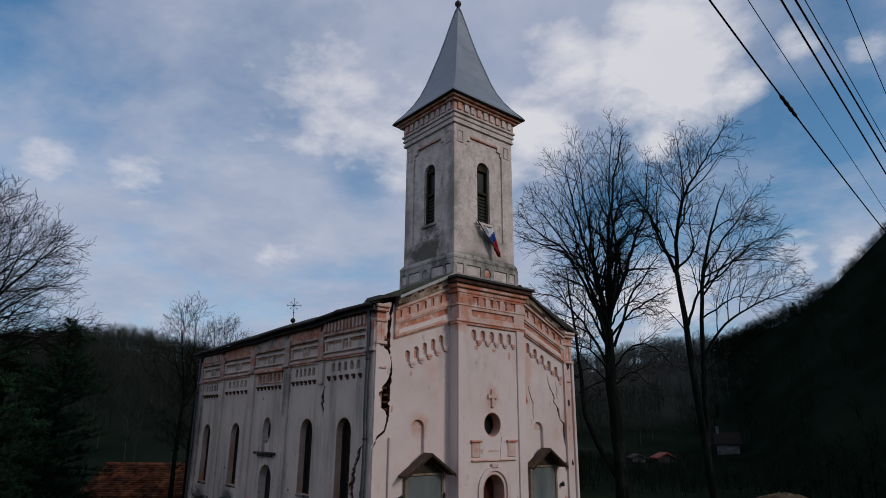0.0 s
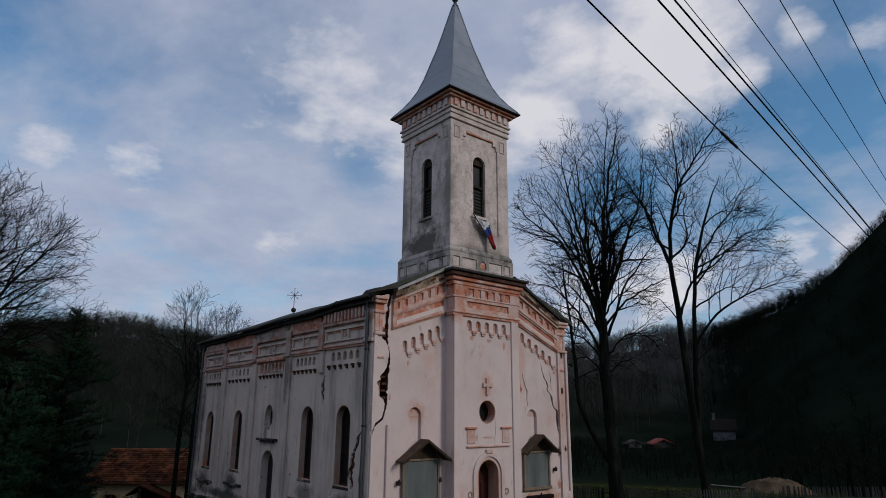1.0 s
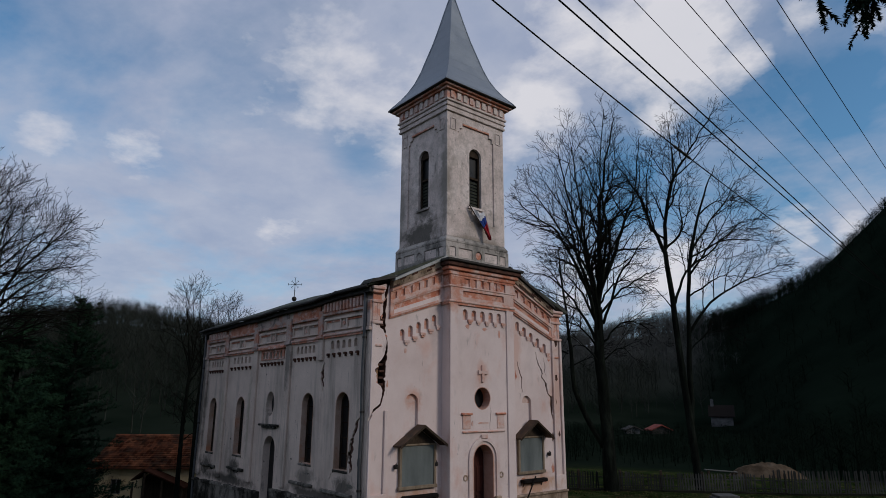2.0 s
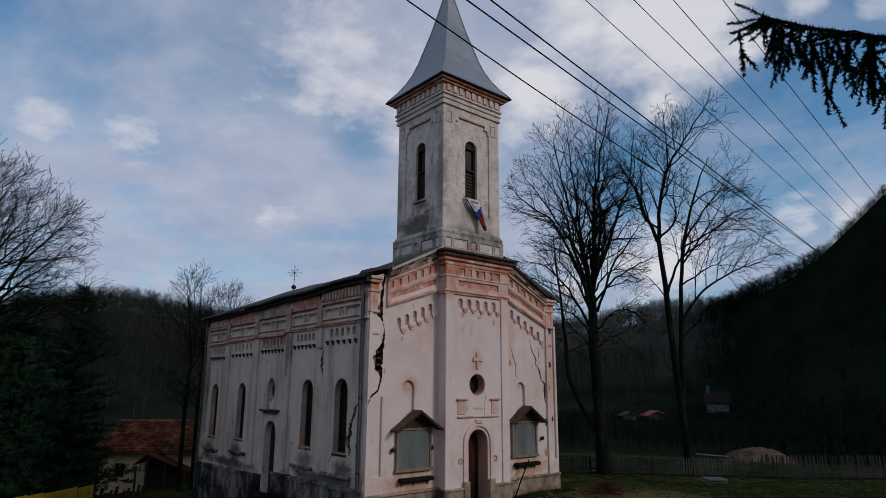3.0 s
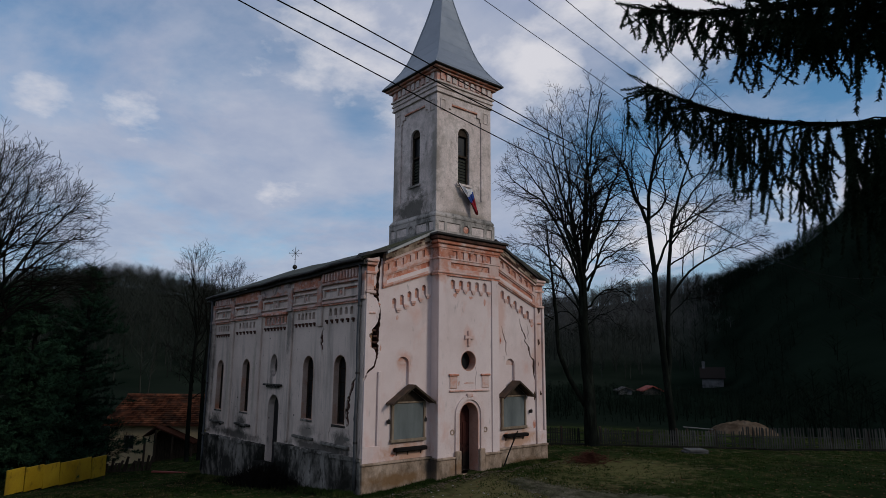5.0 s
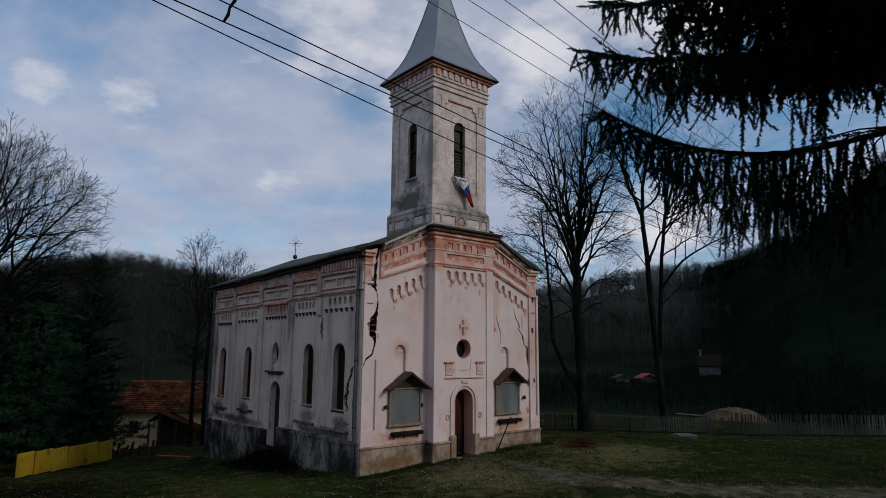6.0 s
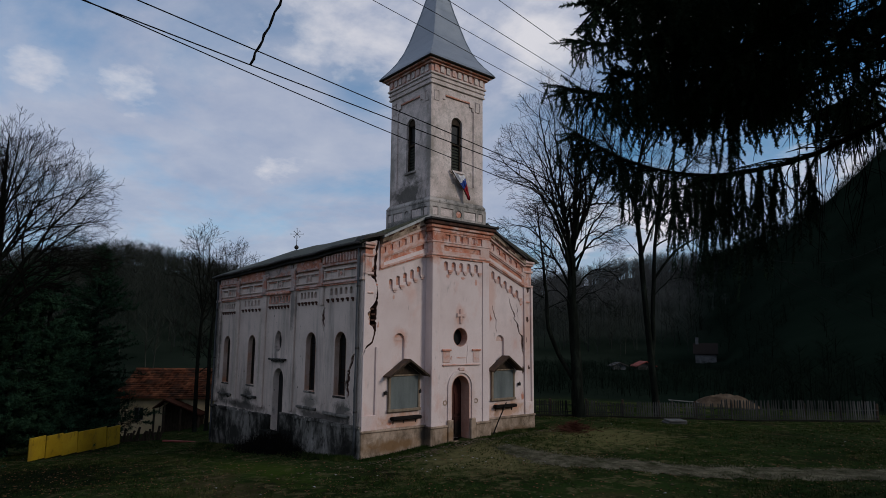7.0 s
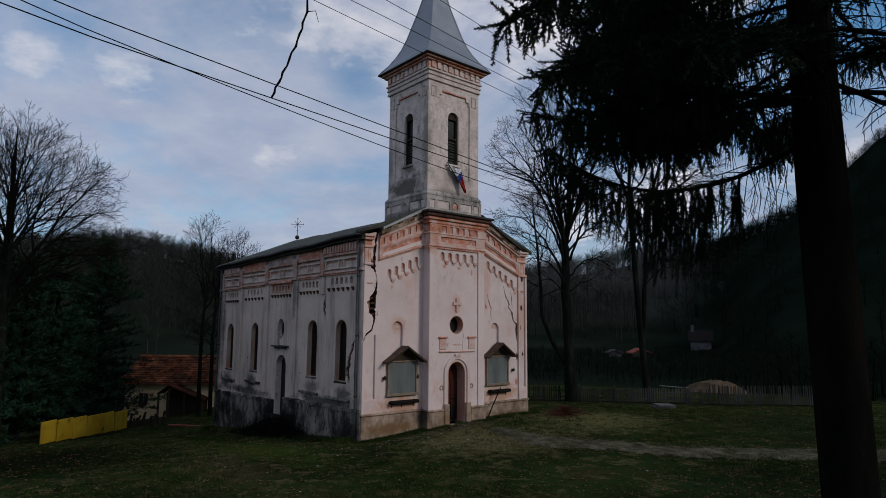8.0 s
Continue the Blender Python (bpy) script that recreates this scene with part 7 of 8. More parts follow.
def wires():
    for w in WIRES:
        first = wire_at(w, -2.0)
        last = 26.0
        pts = []
        for i in range(60):
            y = -2.0 + (last + 2.0) * (i / 59)
            p = wire_at(w, y)
            pts.append(p)
        slope0 = (pts[1] - pts[0]).normalized()
        pts = [pts[0] - slope0 * 25 + Vector((0, 0, 1.0)), *pts]
        slope = (pts[-1] - pts[-2]).normalized()
        pts.append(pts[-1] + slope * 24)
        ob = thing("overhead_wire", tuple(first), "thin black overhead wire" if w[0] == "thin" else "thick black overhead cable", "wire", "overhead wires")
        part("strand", Shape().tube(pts, [w[6]] * len(pts), 6, False), wire_mat, ob, fix=False, smooth=True)
        if w is WIRES[0]:
            a, b = wire_at(w, 3.38), wire_at(w, 3.72)
            cl = Shape().tube([a.lerp(b, i / 8) for i in range(9)], [0.005, 0.012, 0.009, 0.013, 0.009, 0.013, 0.009, 0.011, 0.005], 8)
            part("splice_clamp", cl, iron, ob, "dark ribbed splice")
        if w is WIRES[1]:
            p = wire_at(w, -0.53)
            path_ = [p, p + SIDE * 0.10 + Vector((0, 0, 0.24)) , p + SIDE * 0.22 + Vector((0, 0, 0.55)), p + SIDE * 0.29 + Vector((0, 0, 0.82)), p + SIDE * 0.33 + Vector((0, 0, 1.5))]
            fine_ = []
            for i in range(len(path_) - 1):
                for j in range(5):
                    fine_.append(path_[i].lerp(path_[i + 1], j / 5) + SIDE * 0.008 * math.sin(i * 5 + j * 2.2))
            ca = part("hanging_cable", Shape().tube(fine_, [0.009 + 0.003 * (i % 2) for i in range(len(fine_))], 6), wire_mat, ob, "rough tape-wrapped branch cable", smooth=True)
            q = path_[3]
            part("loose_end", Shape().tube([q, q + SIDE * 0.08 + Vector((0, 0, 0.01)), q + SIDE * 0.11 + Vector((0, 0, -0.10))], [0.005, 0.004, 0.003], 5), wire_mat, ca)


wires()


# ---- yard: path, grass, litter ----
PATH_LINE = [(-12.6, 14.25, 0.45), (-11.2, 13.95, 0.6), (-9.8, 13.95, 0.8), (-8.5, 14.75, 0.75), (-6.6, 15.6, 0.8), (-5.0, 17.0, 0.75), (-3.2, 19.0, 0.8), (-1.0, 21.5, 0.9), (3.0, 26.0, 1.0)]


def path_point(f):
    x = f * (len(PATH_LINE) - 1)
    i = min(len(PATH_LINE) - 2, int(x))
    a, b = PATH_LINE[i], PATH_LINE[i + 1]
    t = x - i
    t = t * t * (3 - 2 * t) * 0.4 + t * 0.6
    return tuple(p + (q - p) * t for p, q in zip(a, b))


def gravel_path():
    s = Shape()
    n, m = 130, 7
    vs = []
    for i in range(n):
        f = i / (n - 1)
        x, y, w = path_point(f)
        x2, y2, _ = path_point(min(1, f + 0.01))
        x1, y1, _ = path_point(max(0, f - 0.01))
        t = Vector((x2 - x1, y2 - y1, 0)).normalized()
        nrm = Vector((-t.y, t.x, 0))
        for j in range(m):
            k = -1 + 2 * j / (m - 1)
            ww = w * (1 + 0.55 * noise.noise((f * 42, j // 4 * 9.0, 2)) + 0.3 * noise.noise((f * 160, j // 4 * 5.0, 4)))
            p = Vector((x, y, 0)) + nrm * (k * ww)
            vs.append((p.x, p.y, ground_z(p.x, p.y) + 0.012 + 0.025 * (1 - k * k)))
    s.add(vs, [(i * m + j, i * m + j + 1, (i + 1) * m + j + 1, (i + 1) * m + j) for i in range(n - 1) for j in range(m - 1)])
    setting("gravel_path", s, gravel_mat, "grey gravel footpath across the winter grass", "path")
    rnd = random.Random(8)
    st = Shape()
    for _ in range(9000):
        f = rnd.random() * 0.9
        x, y, w = path_point(f)
        x += rnd.gauss(0, 0.55) * w
        y += rnd.gauss(0, 0.55) * w
        z = ground_z(x, y) + 0.02
        r = rnd.uniform(0.012, 0.036)
        st.add([(x + r, y, z), (x - r * 0.5, y + r * 0.9, z), (x - r * 0.5, y - r * 0.9, z), (x + rnd.gauss(0, r * .2), y, z + r * 1.1)], [(0, 1, 3), (1, 2, 3), (2, 0, 3)])
    tagged(new("gravel_stones", st.mesh("gravel_stones", gravel_mat, False)), "loose grey gravel on the footpath", "gravel", "", "stuff")


gravel_path()


def in_church(x, y):
    return XB - 0.3 < x < XC + 0.3 and YL - 0.25 < y < YR + 0.3


def grass():
    rnd = random.Random(15)
    tris = []
    count = 0
    while count < 52000:
        d = 9 + 36 * rnd.random() ** 1.2
        lat = rnd.uniform(-0.74, 0.74) * d
        p = Vector((4.27, -2.76, 0)) + HEAD * d + SIDE * lat
        x, y = p.x, p.y
        if in_church(x, y):
            continue
        dens = noise.noise((x * 0.22, y * 0.22, 5.0)) + 0.5 * noise.noise((x * 0.9, y * 0.9, 8.0))
        if rnd.random() > 0.48 + dens * 1.2:
            continue
        z = ground_z(x, y)
        count += 1
        for _ in range(3):
            a = rnd.uniform(0, 6.28)
            h = rnd.uniform(0.02, 0.065) * (1 + 0.6 * max(0, dens))
            w = 0.008 + 0.0004 * d
            o = (x + rnd.gauss(0, 0.05), y + rnd.gauss(0, 0.05))
            tris.append(((o[0] - w * math.cos(a), o[1] - w * math.sin(a), z - 0.01), (o[0] + w * math.cos(a), o[1] + w * math.sin(a), z - 0.01), (o[0] + rnd.gauss(0, 0.04), o[1] + rnd.gauss(0, 0.04), z + h)))
    # ranker growth along the foot of the walls
    for _ in range(5200):
        k = rnd.random()
        if k < 0.40:
            x, y = XW + 0.22 + abs(rnd.gauss(0, 0.22)), rnd.uniform(YL - 0.2, YR + 0.3)
            if BY0 - 0.1 < y < BY1 + 0.1:
                x += 0.40
            if 13.35 < y < 14.65:
                continue
        else:
            x, y = rnd.uniform(XB, XW), YL - 0.28 - abs(rnd.gauss(0, 0.25))
        z = ground_z(x, y)
        for _k in range(4):
            a = rnd.uniform(0, 6.28)
            h = rnd.uniform(0.03, 0.11) if k < 0.40 else rnd.uniform(0.04, 0.20)
            o = (x + rnd.gauss(0, 0.04), y + rnd.gauss(0, 0.04))
            tris.append(((o[0] - 0.012 * math.cos(a), o[1] - 0.012 * math.sin(a), z - 0.01), (o[0] + 0.012 * math.cos(a), o[1] + 0.012 * math.sin(a), z - 0.01), (o[0] + rnd.gauss(0, 0.06), o[1] + rnd.gauss(0, 0.06), z + h)))
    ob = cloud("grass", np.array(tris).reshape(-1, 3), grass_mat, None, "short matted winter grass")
    tagged(ob, "", "grass", "", "stuff")
    # litter: dead leaves and pale scraps
    for name, mat, n, lab, size, centre in (("dead_leaves", leaf_mat, 9000, "brown dead leaves scattered over the grass", 0.035, None), ("earth_clods", clod_mat, 900, "tan earth clods and rubble along the foot of the church", 0.05, (-14.35, 13.6)), ("pale_scraps", debris_mat, 80, "pale scraps of plaster fallen on the grass", 0.045, (-12.9, 12.4))):
        tr = []
        for _ in range(n):
            if centre and rnd.random() < 0.6:
                x, y = centre[0] + (abs(rnd.gauss(0, 0.35)) if mat is clod_mat else rnd.gauss(0, 1.1)), centre[1] + rnd.gauss(0, 2.6)
            else:
                d = 9 + 26 * rnd.random()
                p = Vector((4.27, -2.76, 0)) + HEAD * d + SIDE * (rnd.uniform(-0.7, 0.7) * d)
                x, y = p.x, p.y
            if in_church(x, y):
                continue
            z = ground_z(x, y) + 0.015
            r = size * rnd.uniform(0.5, 1.3)
            a = rnd.uniform(0, 6.28)
            q = [(x + r * math.cos(a + k * 2.094), y + r * math.sin(a + k * 2.094), z + rnd.uniform(0, 0.02)) for k in range(3)]
            top = (x, y, z + r * 0.5)
            if centre:
                tr += [(q[0], q[1], top), (q[1], q[2], top), (q[2], q[0], top)]
            else:
                tr.append(tuple(q))
        ob = cloud(name, np.array(tr).reshape(-1, 3), mat, None, lab)
        tagged(ob, "", "litter", "", "stuff")


grass()


def brush_pile(x, y):
    rnd = random.Random(6)
    t = thing("brush_pile", (x, y, ground_z(x, y)), "low heap of reddish cut brushwood beside the church", "brushwood")
    s = Shape()
    for _ in range(620):
        a = rnd.uniform(0, 6.28)
        r = abs(rnd.gauss(0, 0.36))
        o = Vector((x + r * math.cos(a), y + r * math.sin(a) * 1.5, ground_z(x, y) + rnd.uniform(0, 0.34) * math.exp(-(r / 0.6) ** 2)))
        d = Vector((rnd.gauss(0, 1), rnd.gauss(0, 1), rnd.gauss(0.15, 0.3))).normalized() * rnd.uniform(0.14, 0.42)
        s.tube([o, o + d * 0.5 + Vector((rnd.gauss(0, 0.02), rnd.gauss(0, 0.02), 0.02)), o + d], [0.010, 0.008, 0.004], 3, False)
    tagged(part("sticks", s, brush_mat, t, fix=False), "", "", "", "stuff")


brush_pile(-13.6, 19.3)


def dark_scrub():
    """Leafless blackish scrub grown up against the foot of the long wall."""
    rnd = random.Random(66)
    t = thing("scrub", (-22.0, 9.2, ground_z(-22.0, 9.2)), "low blackish scrub against the damp foot of the wall", "scrub")
    s = Shape()
    for _ in range(1500):
        x = rnd.gauss(-21.6, 1.7)
        y = YL - 0.25 - abs(rnd.gauss(0, 0.35))
        z = ground_z(x, y)
        h = rnd.uniform(0.15, 0.95) * math.exp(-((x + 21.4) / 2.4) ** 2)
        o = Vector((x, y, z))
        e = o + Vector((rnd.gauss(0, 0.22), rnd.gauss(0, 0.12), h))
        s.tube([o, o.lerp(e, 0.5) + Vector((rnd.gauss(0, 0.05), 0, 0)), e], [0.012, 0.009, 0.004], 3, False)
        for _k in range(2):
            q = o.lerp(e, rnd.uniform(0.3, 0.9))
            s.tube([q, q + Vector((rnd.gauss(0, 0.18), rnd.gauss(0, 0.1), rnd.uniform(0.0, 0.15)))], [0.007, 0.004], 3, False)
    tagged(part("stemwork", s, spruce_bark, t, fix=False), "", "", "", "stuff")


dark_scrub()


# ---- picket fence ----
def fence():
    a, b = Vector((-20.2, 22.6, 0)), Vector((-7.6, 37.6, 0))
    L_ = (b - a).length
    d = (b - a).normalized()
    f = thing("picket_fence", (a.x, a.y, ground_z(a.x, a.y)), "low grey wooden picket fence, weathered, some pickets missing", "fence")
    rnd = random.Random(12)
    ang = math.atan2(d.y, d.x)
    pk = Shape()
    w, t, h = 0.032, 0.012, 0.92
    pk.prism([(-w, 0.06), (w, 0.06), (w, h - 0.06), (0, h), (-w, h - 0.06)], lambda u, v, q: (u, q, v), -t, t)
    me = pk.mesh("picket", picket_mat)
    tall = Shape().prism([(-w, 0.06), (w, 0.06), (w, 1.10), (0, 1.16), (-w, 1.10)], lambda u, v, q: (u, q, v), -t, t).mesh("picket", picket_mat)
    n = int(L_ / 0.125)
    for i in range(n):
        if rnd.random() < 0.06:
            continue
        p = a + d * (i * 0.125)
        ob = new("picket", tall if i * 0.125 > 11.2 else me)
        ob.parent = f
        drop = 0.10 if 4.6 < (p - a).length < 6.4 else 0.0
        ob.matrix_basis = Matrix.Translation(-f.location) @ pose(p.x, p.y, ground_z(p.x, p.y) - 0.03 + rnd.uniform(-0.02, 0.02) - drop, rnd.gauss(0, 1.5), rnd.gauss(0, 1.4), math.degrees(ang))
    for z in (0.26, 0.62):
        pts = [a + d * (L_ * i / 40) for i in range(41)]
        part("rail", Shape().tube([(p.x - d.y * 0.03, p.y + d.x * 0.03, ground_z(p.x, p.y) + z) for p in pts], [0.028] * 41, 4), picket_mat, f)
    # dark kerb added along the fence foot, standing in for its shadow strip
    for i in range(10):
        p = a + d * (L_ * (i + 0.5) / 10)
        part("footing", Shape().box(-L_ / 20, L_ / 20 - 0.01, -0.07, 0.07, -0.3, 0.11 + rnd.uniform(-0.02, 0.02), 0.012, pose(p.x, p.y, ground_z(p.x, p.y), 0, 0, math.degrees(ang))), foot_shade_mat, f, "low dark kerb added for the shadow at the fence foot")
    for i in range(11):
        p = a + d * (L_ * i / 10)
        z = ground_z(p.x, p.y)
        part("post", Shape().box(-0.05, 0.05, -0.05, 0.05, -0.3, 0.95, 0.01, pose(p.x - d.y * 0.09, p.y + d.x * 0.09, z, 0, 0, math.degrees(ang))), old_wood, f)


fence()

# slab by the fence, gravel heap behind it
slab = thing("concrete_slabs", (-13.4, 27.0, ground_z(-13.4, 27.0)), "two stacked pale concrete slabs lying on the grass", "slabs")
for k, (dx, dz, s_) in enumerate(((0, 0.0, 0.50), (0.05, 0.10, 0.44))):
    part("slab", Shape().box(-s_, s_, -0.4, 0.4, dz, dz + 0.09, 0.015, pose(-13.4 + dx, 27.0, ground_z(-13.4, 27.0) + 0.01, 0, 0, 48 + 4 * k)), slab_mat, slab)


def heap(x, y, rx, ry, h):
    t = thing("gravel_heap", (x, y, ground_z(x, y)), "broad heap of pale gravel behind the fence", "gravel heap")
    s = Shape()
    n, m = 80, 26
    vs = [(x, y, ground_z(x, y) + h)]
    for i in range(1, m + 1):
        r = i / m
        for k in range(n):
            a = 2 * math.pi * k / n
            px, py = x + (SIDE.x * math.cos(a) * rx - HEAD.x * math.sin(a) * ry) * r, y + (SIDE.y * math.cos(a) * rx - HEAD.y * math.sin(a) * ry) * r
            vs.append((px, py, ground_z(px, py) - 0.1 + (h + 0.1) * (1 - r ** 2.6) + (0.16 * noise.noise((px * 1.5, py * 1.5, 3)) + 0.10 * noise.noise((px * 4.5, py * 4.5, 6))) * (1.1 - r)))
    fs_ = [(0, 1 + k, 1 + (k + 1) % n) for k in range(n)] + [(1 + (i - 1) * n + k, 1 + (i - 1) * n + (k + 1) % n, 1 + i * n + (k + 1) % n, 1 + i * n + k) for i in range(1, m) for k in range(n)]
    fs_ = [f[::-1] for f in fs_]
    part("gravel", s.add(vs, fs_), heap_mat, t, smooth=True)


heap(-17.6, 41.0, 2.5, 1.7, 0.82)
pale_board = thing("pale_board", (-19.3, 38.4, ground_z(-19.3, 38.4)), "long pale board lying beside the gravel heap", "board")
part("board", Shape().box(-1.0, 1.0, -0.12, 0.12, 0.26, 0.31, 0.01, pose(-19.3, 38.4, ground_z(-19.3, 38.4), 3, 4, 50)), slab_mat, pale_board)
part("trestle", Shape().box(-0.8, -0.7, -0.1, 0.1, -0.1, 0.26, 0.01, pose(-19.3, 38.4, ground_z(-19.3, 38.4), 0, 0, 50)), old_wood, pale_board)
part("trestle", Shape().box(0.7, 0.8, -0.1, 0.1, -0.1, 0.26, 0.01, pose(-19.3, 38.4, ground_z(-19.3, 38.4), 0, 0, 50)), old_wood, pale_board)


# ---- yellow boards ----
def boards():
    a, b = Vector((-30.2, 1.85, 0)), Vector((-33.4, 6.3, 0))
    f = thing("board_fence", (a.x, a.y, ground_z(a.x, a.y)), "row of bright yellow plastic boards standing in the grass", "fence")
    d = (b - a).normalized()
    ang = math.degrees(math.atan2(d.y, d.x))
    rnd = random.Random(2)
    n = 6
    for i in range(n):
        w = (b - a).length / n
        p = a + d * (w * (i + 0.5))
        z = ground_z(p.x, p.y)
        bd = part("board", Shape().box(-w / 2 + 0.015, w / 2 - 0.015, -0.03, 0.03, 0.02, 1.02 + rnd.uniform(-0.015, 0.015), 0.012, pose(p.x, p.y, z + 0.035 * i, rnd.gauss(0, 2), rnd.gauss(-1.5, 0.5), ang + rnd.gauss(0, 1.5))), yellow_paint, f)
        part("seam_post", Shape().box(-0.03, 0.03, 0.04, 0.09, -0.2, 1.0, 0.006, pose(p.x + d.x * w / 2, p.y + d.y * w / 2, z, 0, 0, ang)), old_wood, bd)


boards()


# ---- houses ----
def tiled_house():
    e0, e1 = Vector((-46.6, 9.2, 0)), Vector((-41.9, 15.0, 0))
    d = (e1 - e0).normalized()
    back_ = Vector((-d.y, d.x, 0))
    z0 = ground_z(-44, 12)
    h = thing("tiled_house", (-44.4, 12.0, z0), "low cream house with a red clay tiled roof", "house")
    L_ = (e1 - e0).length

    def P(u, v, w):
        q = e0 + d * u + back_ * v
        return (q.x, q.y, w)
    zt = -1.25
    walls = Shape()
    walls.prism([(0, z0 - 0.6), (L_, z0 - 0.6), (L_, zt), (0, zt)], lambda u, v, q: P(u, -q, v), -0.3, 0.0, [rect(1.0, 1.7, z0 + 0.7, z0 + 1.6)])
    walls.prism([(0.3, z0 - 0.6), (5.7, z0 - 0.6), (5.7, zt), (3.0, zt + 1.55), (0.3, zt)], lambda u, v, q: P(q, u, v), 0.0, 0.3)
    walls.prism([(0.3, z0 - 0.6), (5.7, z0 - 0.6), (5.7, zt), (3.0, zt + 1.55), (0.3, zt)], lambda u, v, q: P(L_ - q, u, v), 0.0, 0.3)
    part("wall", walls, cream, h)
    win = part("window", Shape().prism(rect(0.95, 1.75, z0 + 0.65, z0 + 1.65), lambda u, v, q: P(u, -q, v), -0.12, -0.06, [rect(1.05, 1.32, z0 + 0.74, z0 + 1.56), rect(1.38, 1.65, z0 + 0.74, z0 + 1.56)]), white_wall, h)
    part("pane", Shape().prism(rect(1.05, 1.65, z0 + 0.74, z0 + 1.56), lambda u, v, q: P(u, -q, v), -0.16, -0.13), dark_void, win)
    # two slopes; rows of tiles on the near one
    for v0, v1 in ((-0.45, 3.0), (6.45, 3.0)):
        za, zb = zt - 0.10, zt + 1.65
        sl = part("roof", Shape().add([P(-0.4, v0, za), P(L_ + 0.4, v0, za), P(L_ + 0.4, v1, zb), P(-0.4, v1, zb), P(-0.4, v0, za - 0.12), P(L_ + 0.4, v0, za - 0.12), P(L_ + 0.4, v1, zb - 0.12), P(-0.4, v1, zb - 0.12)],
                  [(0, 1, 2, 3), (7, 6, 5, 4), (0, 4, 5, 1), (1, 5, 6, 2), (2, 6, 7, 3), (3, 7, 4, 0)]), tile_mat, h)
        if v0 > 0:
            continue
        tl = Shape()
        rows, cols = 15, 30
        rnd = random.Random(4)
        for r in range(rows):
            for c in range(cols):
                fa, fb = r / rows, (r + 1.15) / rows
                ua, ub = -0.4 + (L_ + 0.8) * (c + 0.04) / cols, -0.4 + (L_ + 0.8) * (c + 0.96) / cols
                va, vb = v0 + (v1 - v0) * fa, v0 + (v1 - v0) * min(1, fb)
                wa, wb = za + (zb - za) * fa + 0.06 + rnd.uniform(0, 0.02), za + (zb - za) * min(1, fb) + 0.02
                tl.add([P(ua, va, wa), P(ub, va, wa), P(ub, vb, wb), P(ua, vb, wb), P(ua, va, wa - 0.06), P(ub, va, wa - 0.06)], [(0, 1, 2, 3), (4, 5, 1, 0)])
        tagged(part("tiles", tl, tile_mat, sl, "rows of worn red clay tiles", fix=False), "", "", "", "stuff")
    part("ridge", Shape().tube([P(-0.45, 3.0, zt + 1.65), P(L_ + 0.45, 3.0, zt + 1.65)], [0.12, 0.12], 8), tile_mat, h)
    # porch
    for u0, u1 in ((2.95, 3.75), (3.75, 6.35)):
        za, zb = (-2.1, -1.5) if u0 < 3 else (-1.5, -2.55)
        part("porch_roof", Shape().prism([(u0, za), (u1, zb), (u1, zb + 0.1), (u0, za + 0.1)], lambda u, v, q: P(u, -q, v), 0.1, 1.4), porch_tin, h, "small dark red-brown porch roof")
    # dark panel added in place of the shade under the porch
    part("porch_boarding", Shape().prism([(3.1, z0 - 0.4), (6.1, z0 - 0.4), (6.1, -2.55), (3.75, -1.62), (3.1, -2.12)], lambda u, v, q: P(u, -q, v), 0.01, 0.06), old_wood, h, "dark panel standing in for the shade under the porch")
    for u in (3.05, 3.75, 4.9, 6.2):
        part("porch_post", Shape().box(-0.06, 0.06, -0.06, 0.06, z0 - 0.2, -2.15 if u < 3.5 else -1.62 if u < 4 else -2.05 if u < 5 else -2.55, 0.01, pose(*P(u, -1.3, 0))), old_wood, h)


tiled_house()

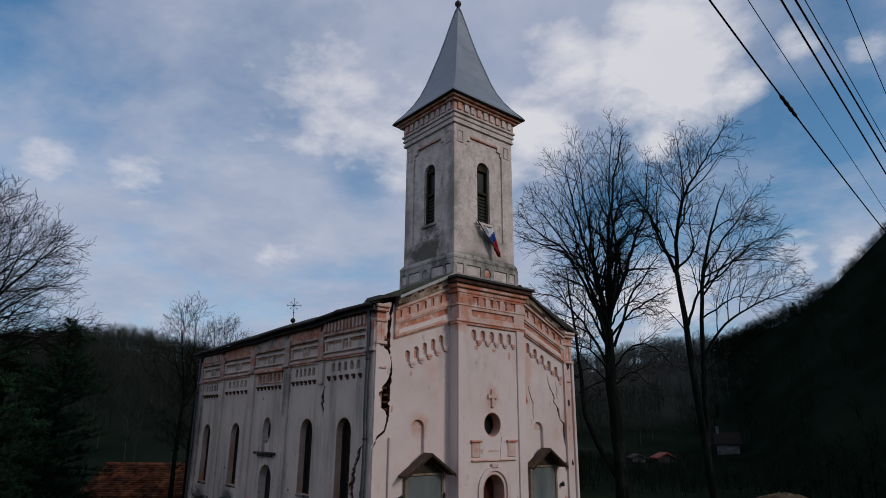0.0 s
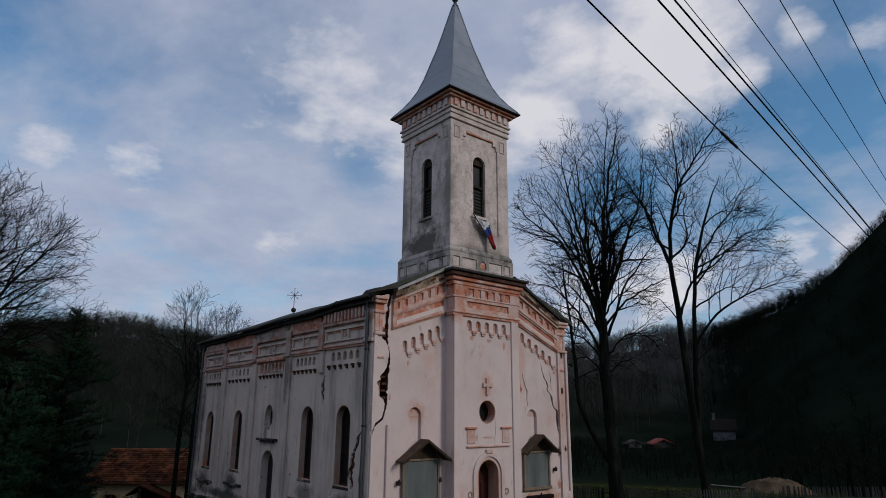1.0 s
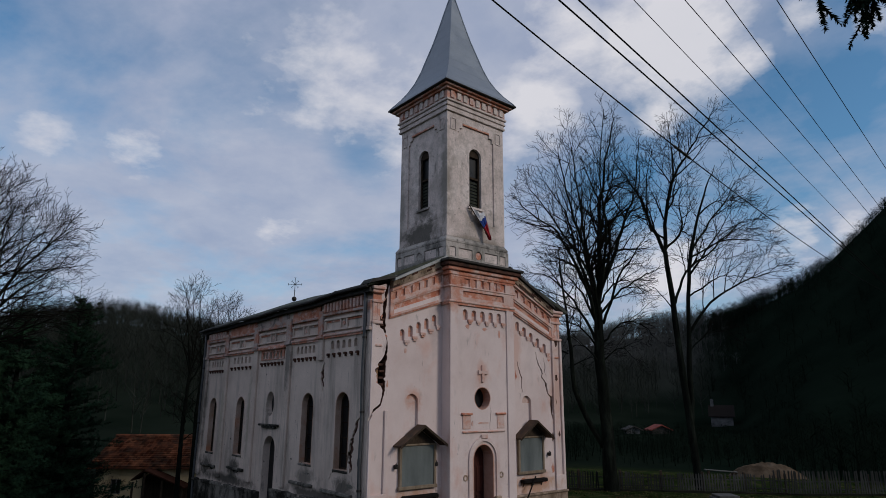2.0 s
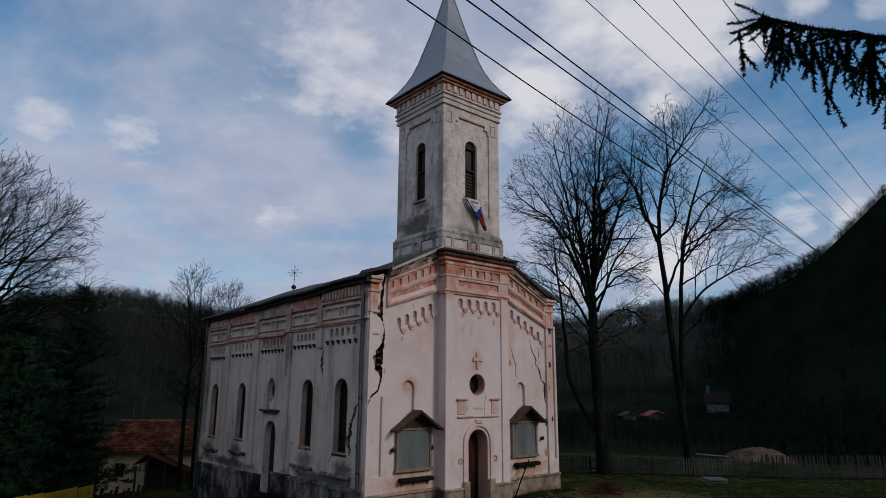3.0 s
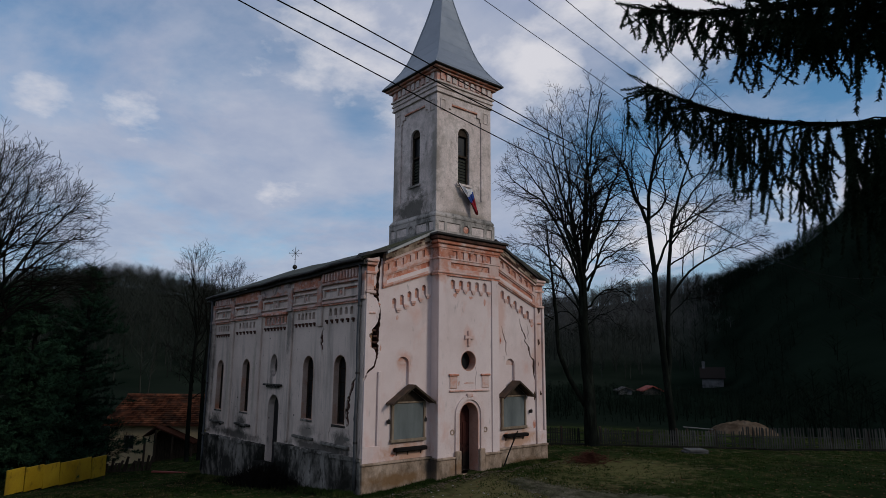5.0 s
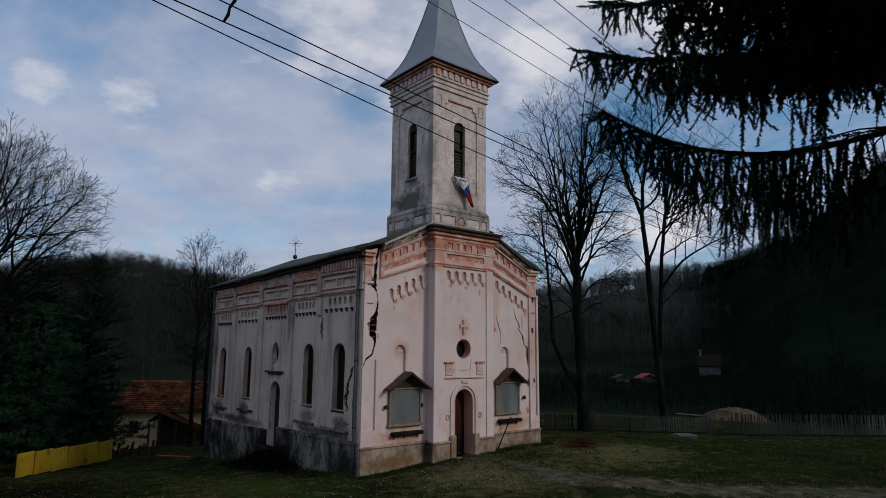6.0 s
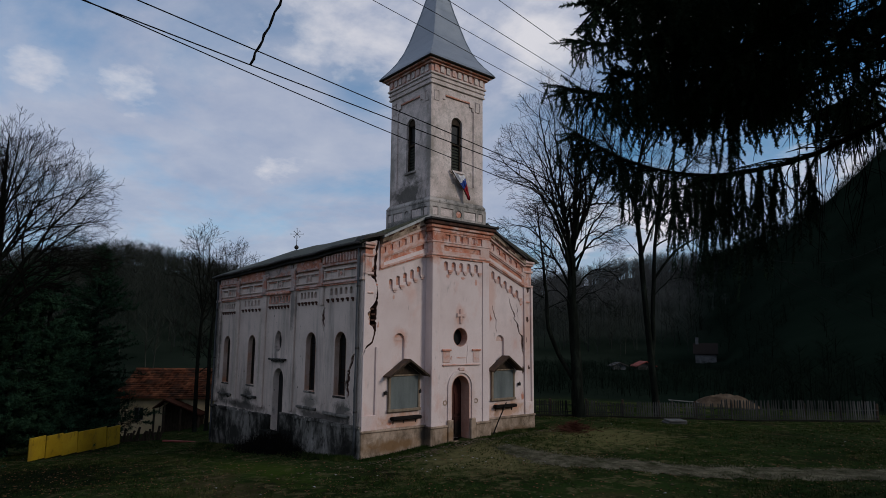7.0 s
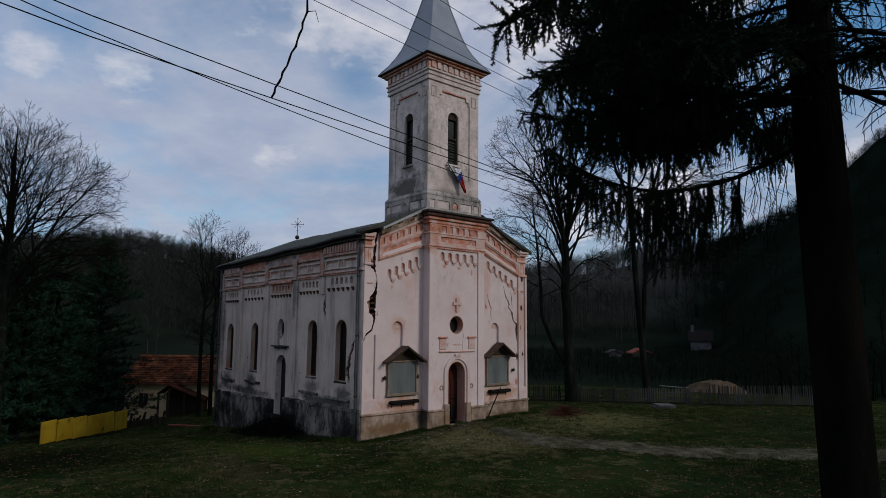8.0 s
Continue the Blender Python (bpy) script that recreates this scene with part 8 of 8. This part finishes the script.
# leaning timber and a red plank between the house and the church
tim = thing("timber_stack", (-38.2, 8.6, ground_z(-38.2, 8.6)), "dark old boards leaning in a row before the house", "timber")
rnd = random.Random(21)
for i in range(16):
    x, y = -38.9 + 0.13 * i, 7.5 + 0.12 * i
    z = ground_z(x, y)
    part("plank", Shape().box(-0.07, 0.07, -0.02, 0.02, 0, rnd.uniform(0.45, 0.9), 0.006, pose(x, y, z, rnd.uniform(-30, 10), rnd.uniform(-24, 24), 50)), old_wood, tim)
plank = thing("red_plank", (-33.2, 9.4, ground_z(-33.2, 9.4)), "long red painted plank lying on the ground", "plank")
part("plank", Shape().box(-1.1, 1.1, -0.1, 0.1, 0.02, 0.10, 0.01, pose(-33.2, 9.4, ground_z(-33.2, 9.4), 0, 0, 40)), far_roof, plank)


def cottage(x, y, w, dpt, hw, hr, mat, roofmat, label, ang=40, chimney=None):
    z = ground_z(x, y)
    h = thing("cottage", (x, y, z), label, "house")
    m = pose(x, y, z, 0, 0, ang)

    def P(u, v, q):
        return tuple(m @ Vector((u, q, v)))
    part("wall", Shape().prism([(-w, -1.0), (w, -1.0), (w, hw), (-w, hw)], P, -dpt, dpt), mat, h)
    for q0 in (-dpt, dpt - 0.2):
        part("gable", Shape().prism([(-w, hw), (w, hw), (0, hw + hr)], P, q0, q0 + 0.2), mat, h)
    for sg in (-1, 1):
        part("roof", Shape().prism([(sg * (w + 0.4), hw - 0.25), (0, hw + hr), (0, hw + hr + 0.15), (sg * (w + 0.4), hw - 0.1)], P, -dpt - 0.4, dpt + 0.4), roofmat, h)
    if chimney is not None:
        part("chimney", Shape().prism(rect(-0.3, 0.3, hw + hr * 0.5, hw + hr + 1.3), P, chimney - 0.3, chimney + 0.3), white_wall, h)


cottage(-61.6, 123.7, 1.9, 2.0, 1.9, 1.9, white_wall, charred, "small far white house with a dark roof and white chimney", -63, -1.6)
cottage(-58.7, 95.8, 1.5, 1.1, 0.8, 0.6, dark_edge, far_roof, "small far shed with a red roof", 55)
cottage(-61.6, 92.4, 1.1, 0.8, 0.8, 0.35, white_wall, dark_edge, "tiny far pale outbuilding", 55)
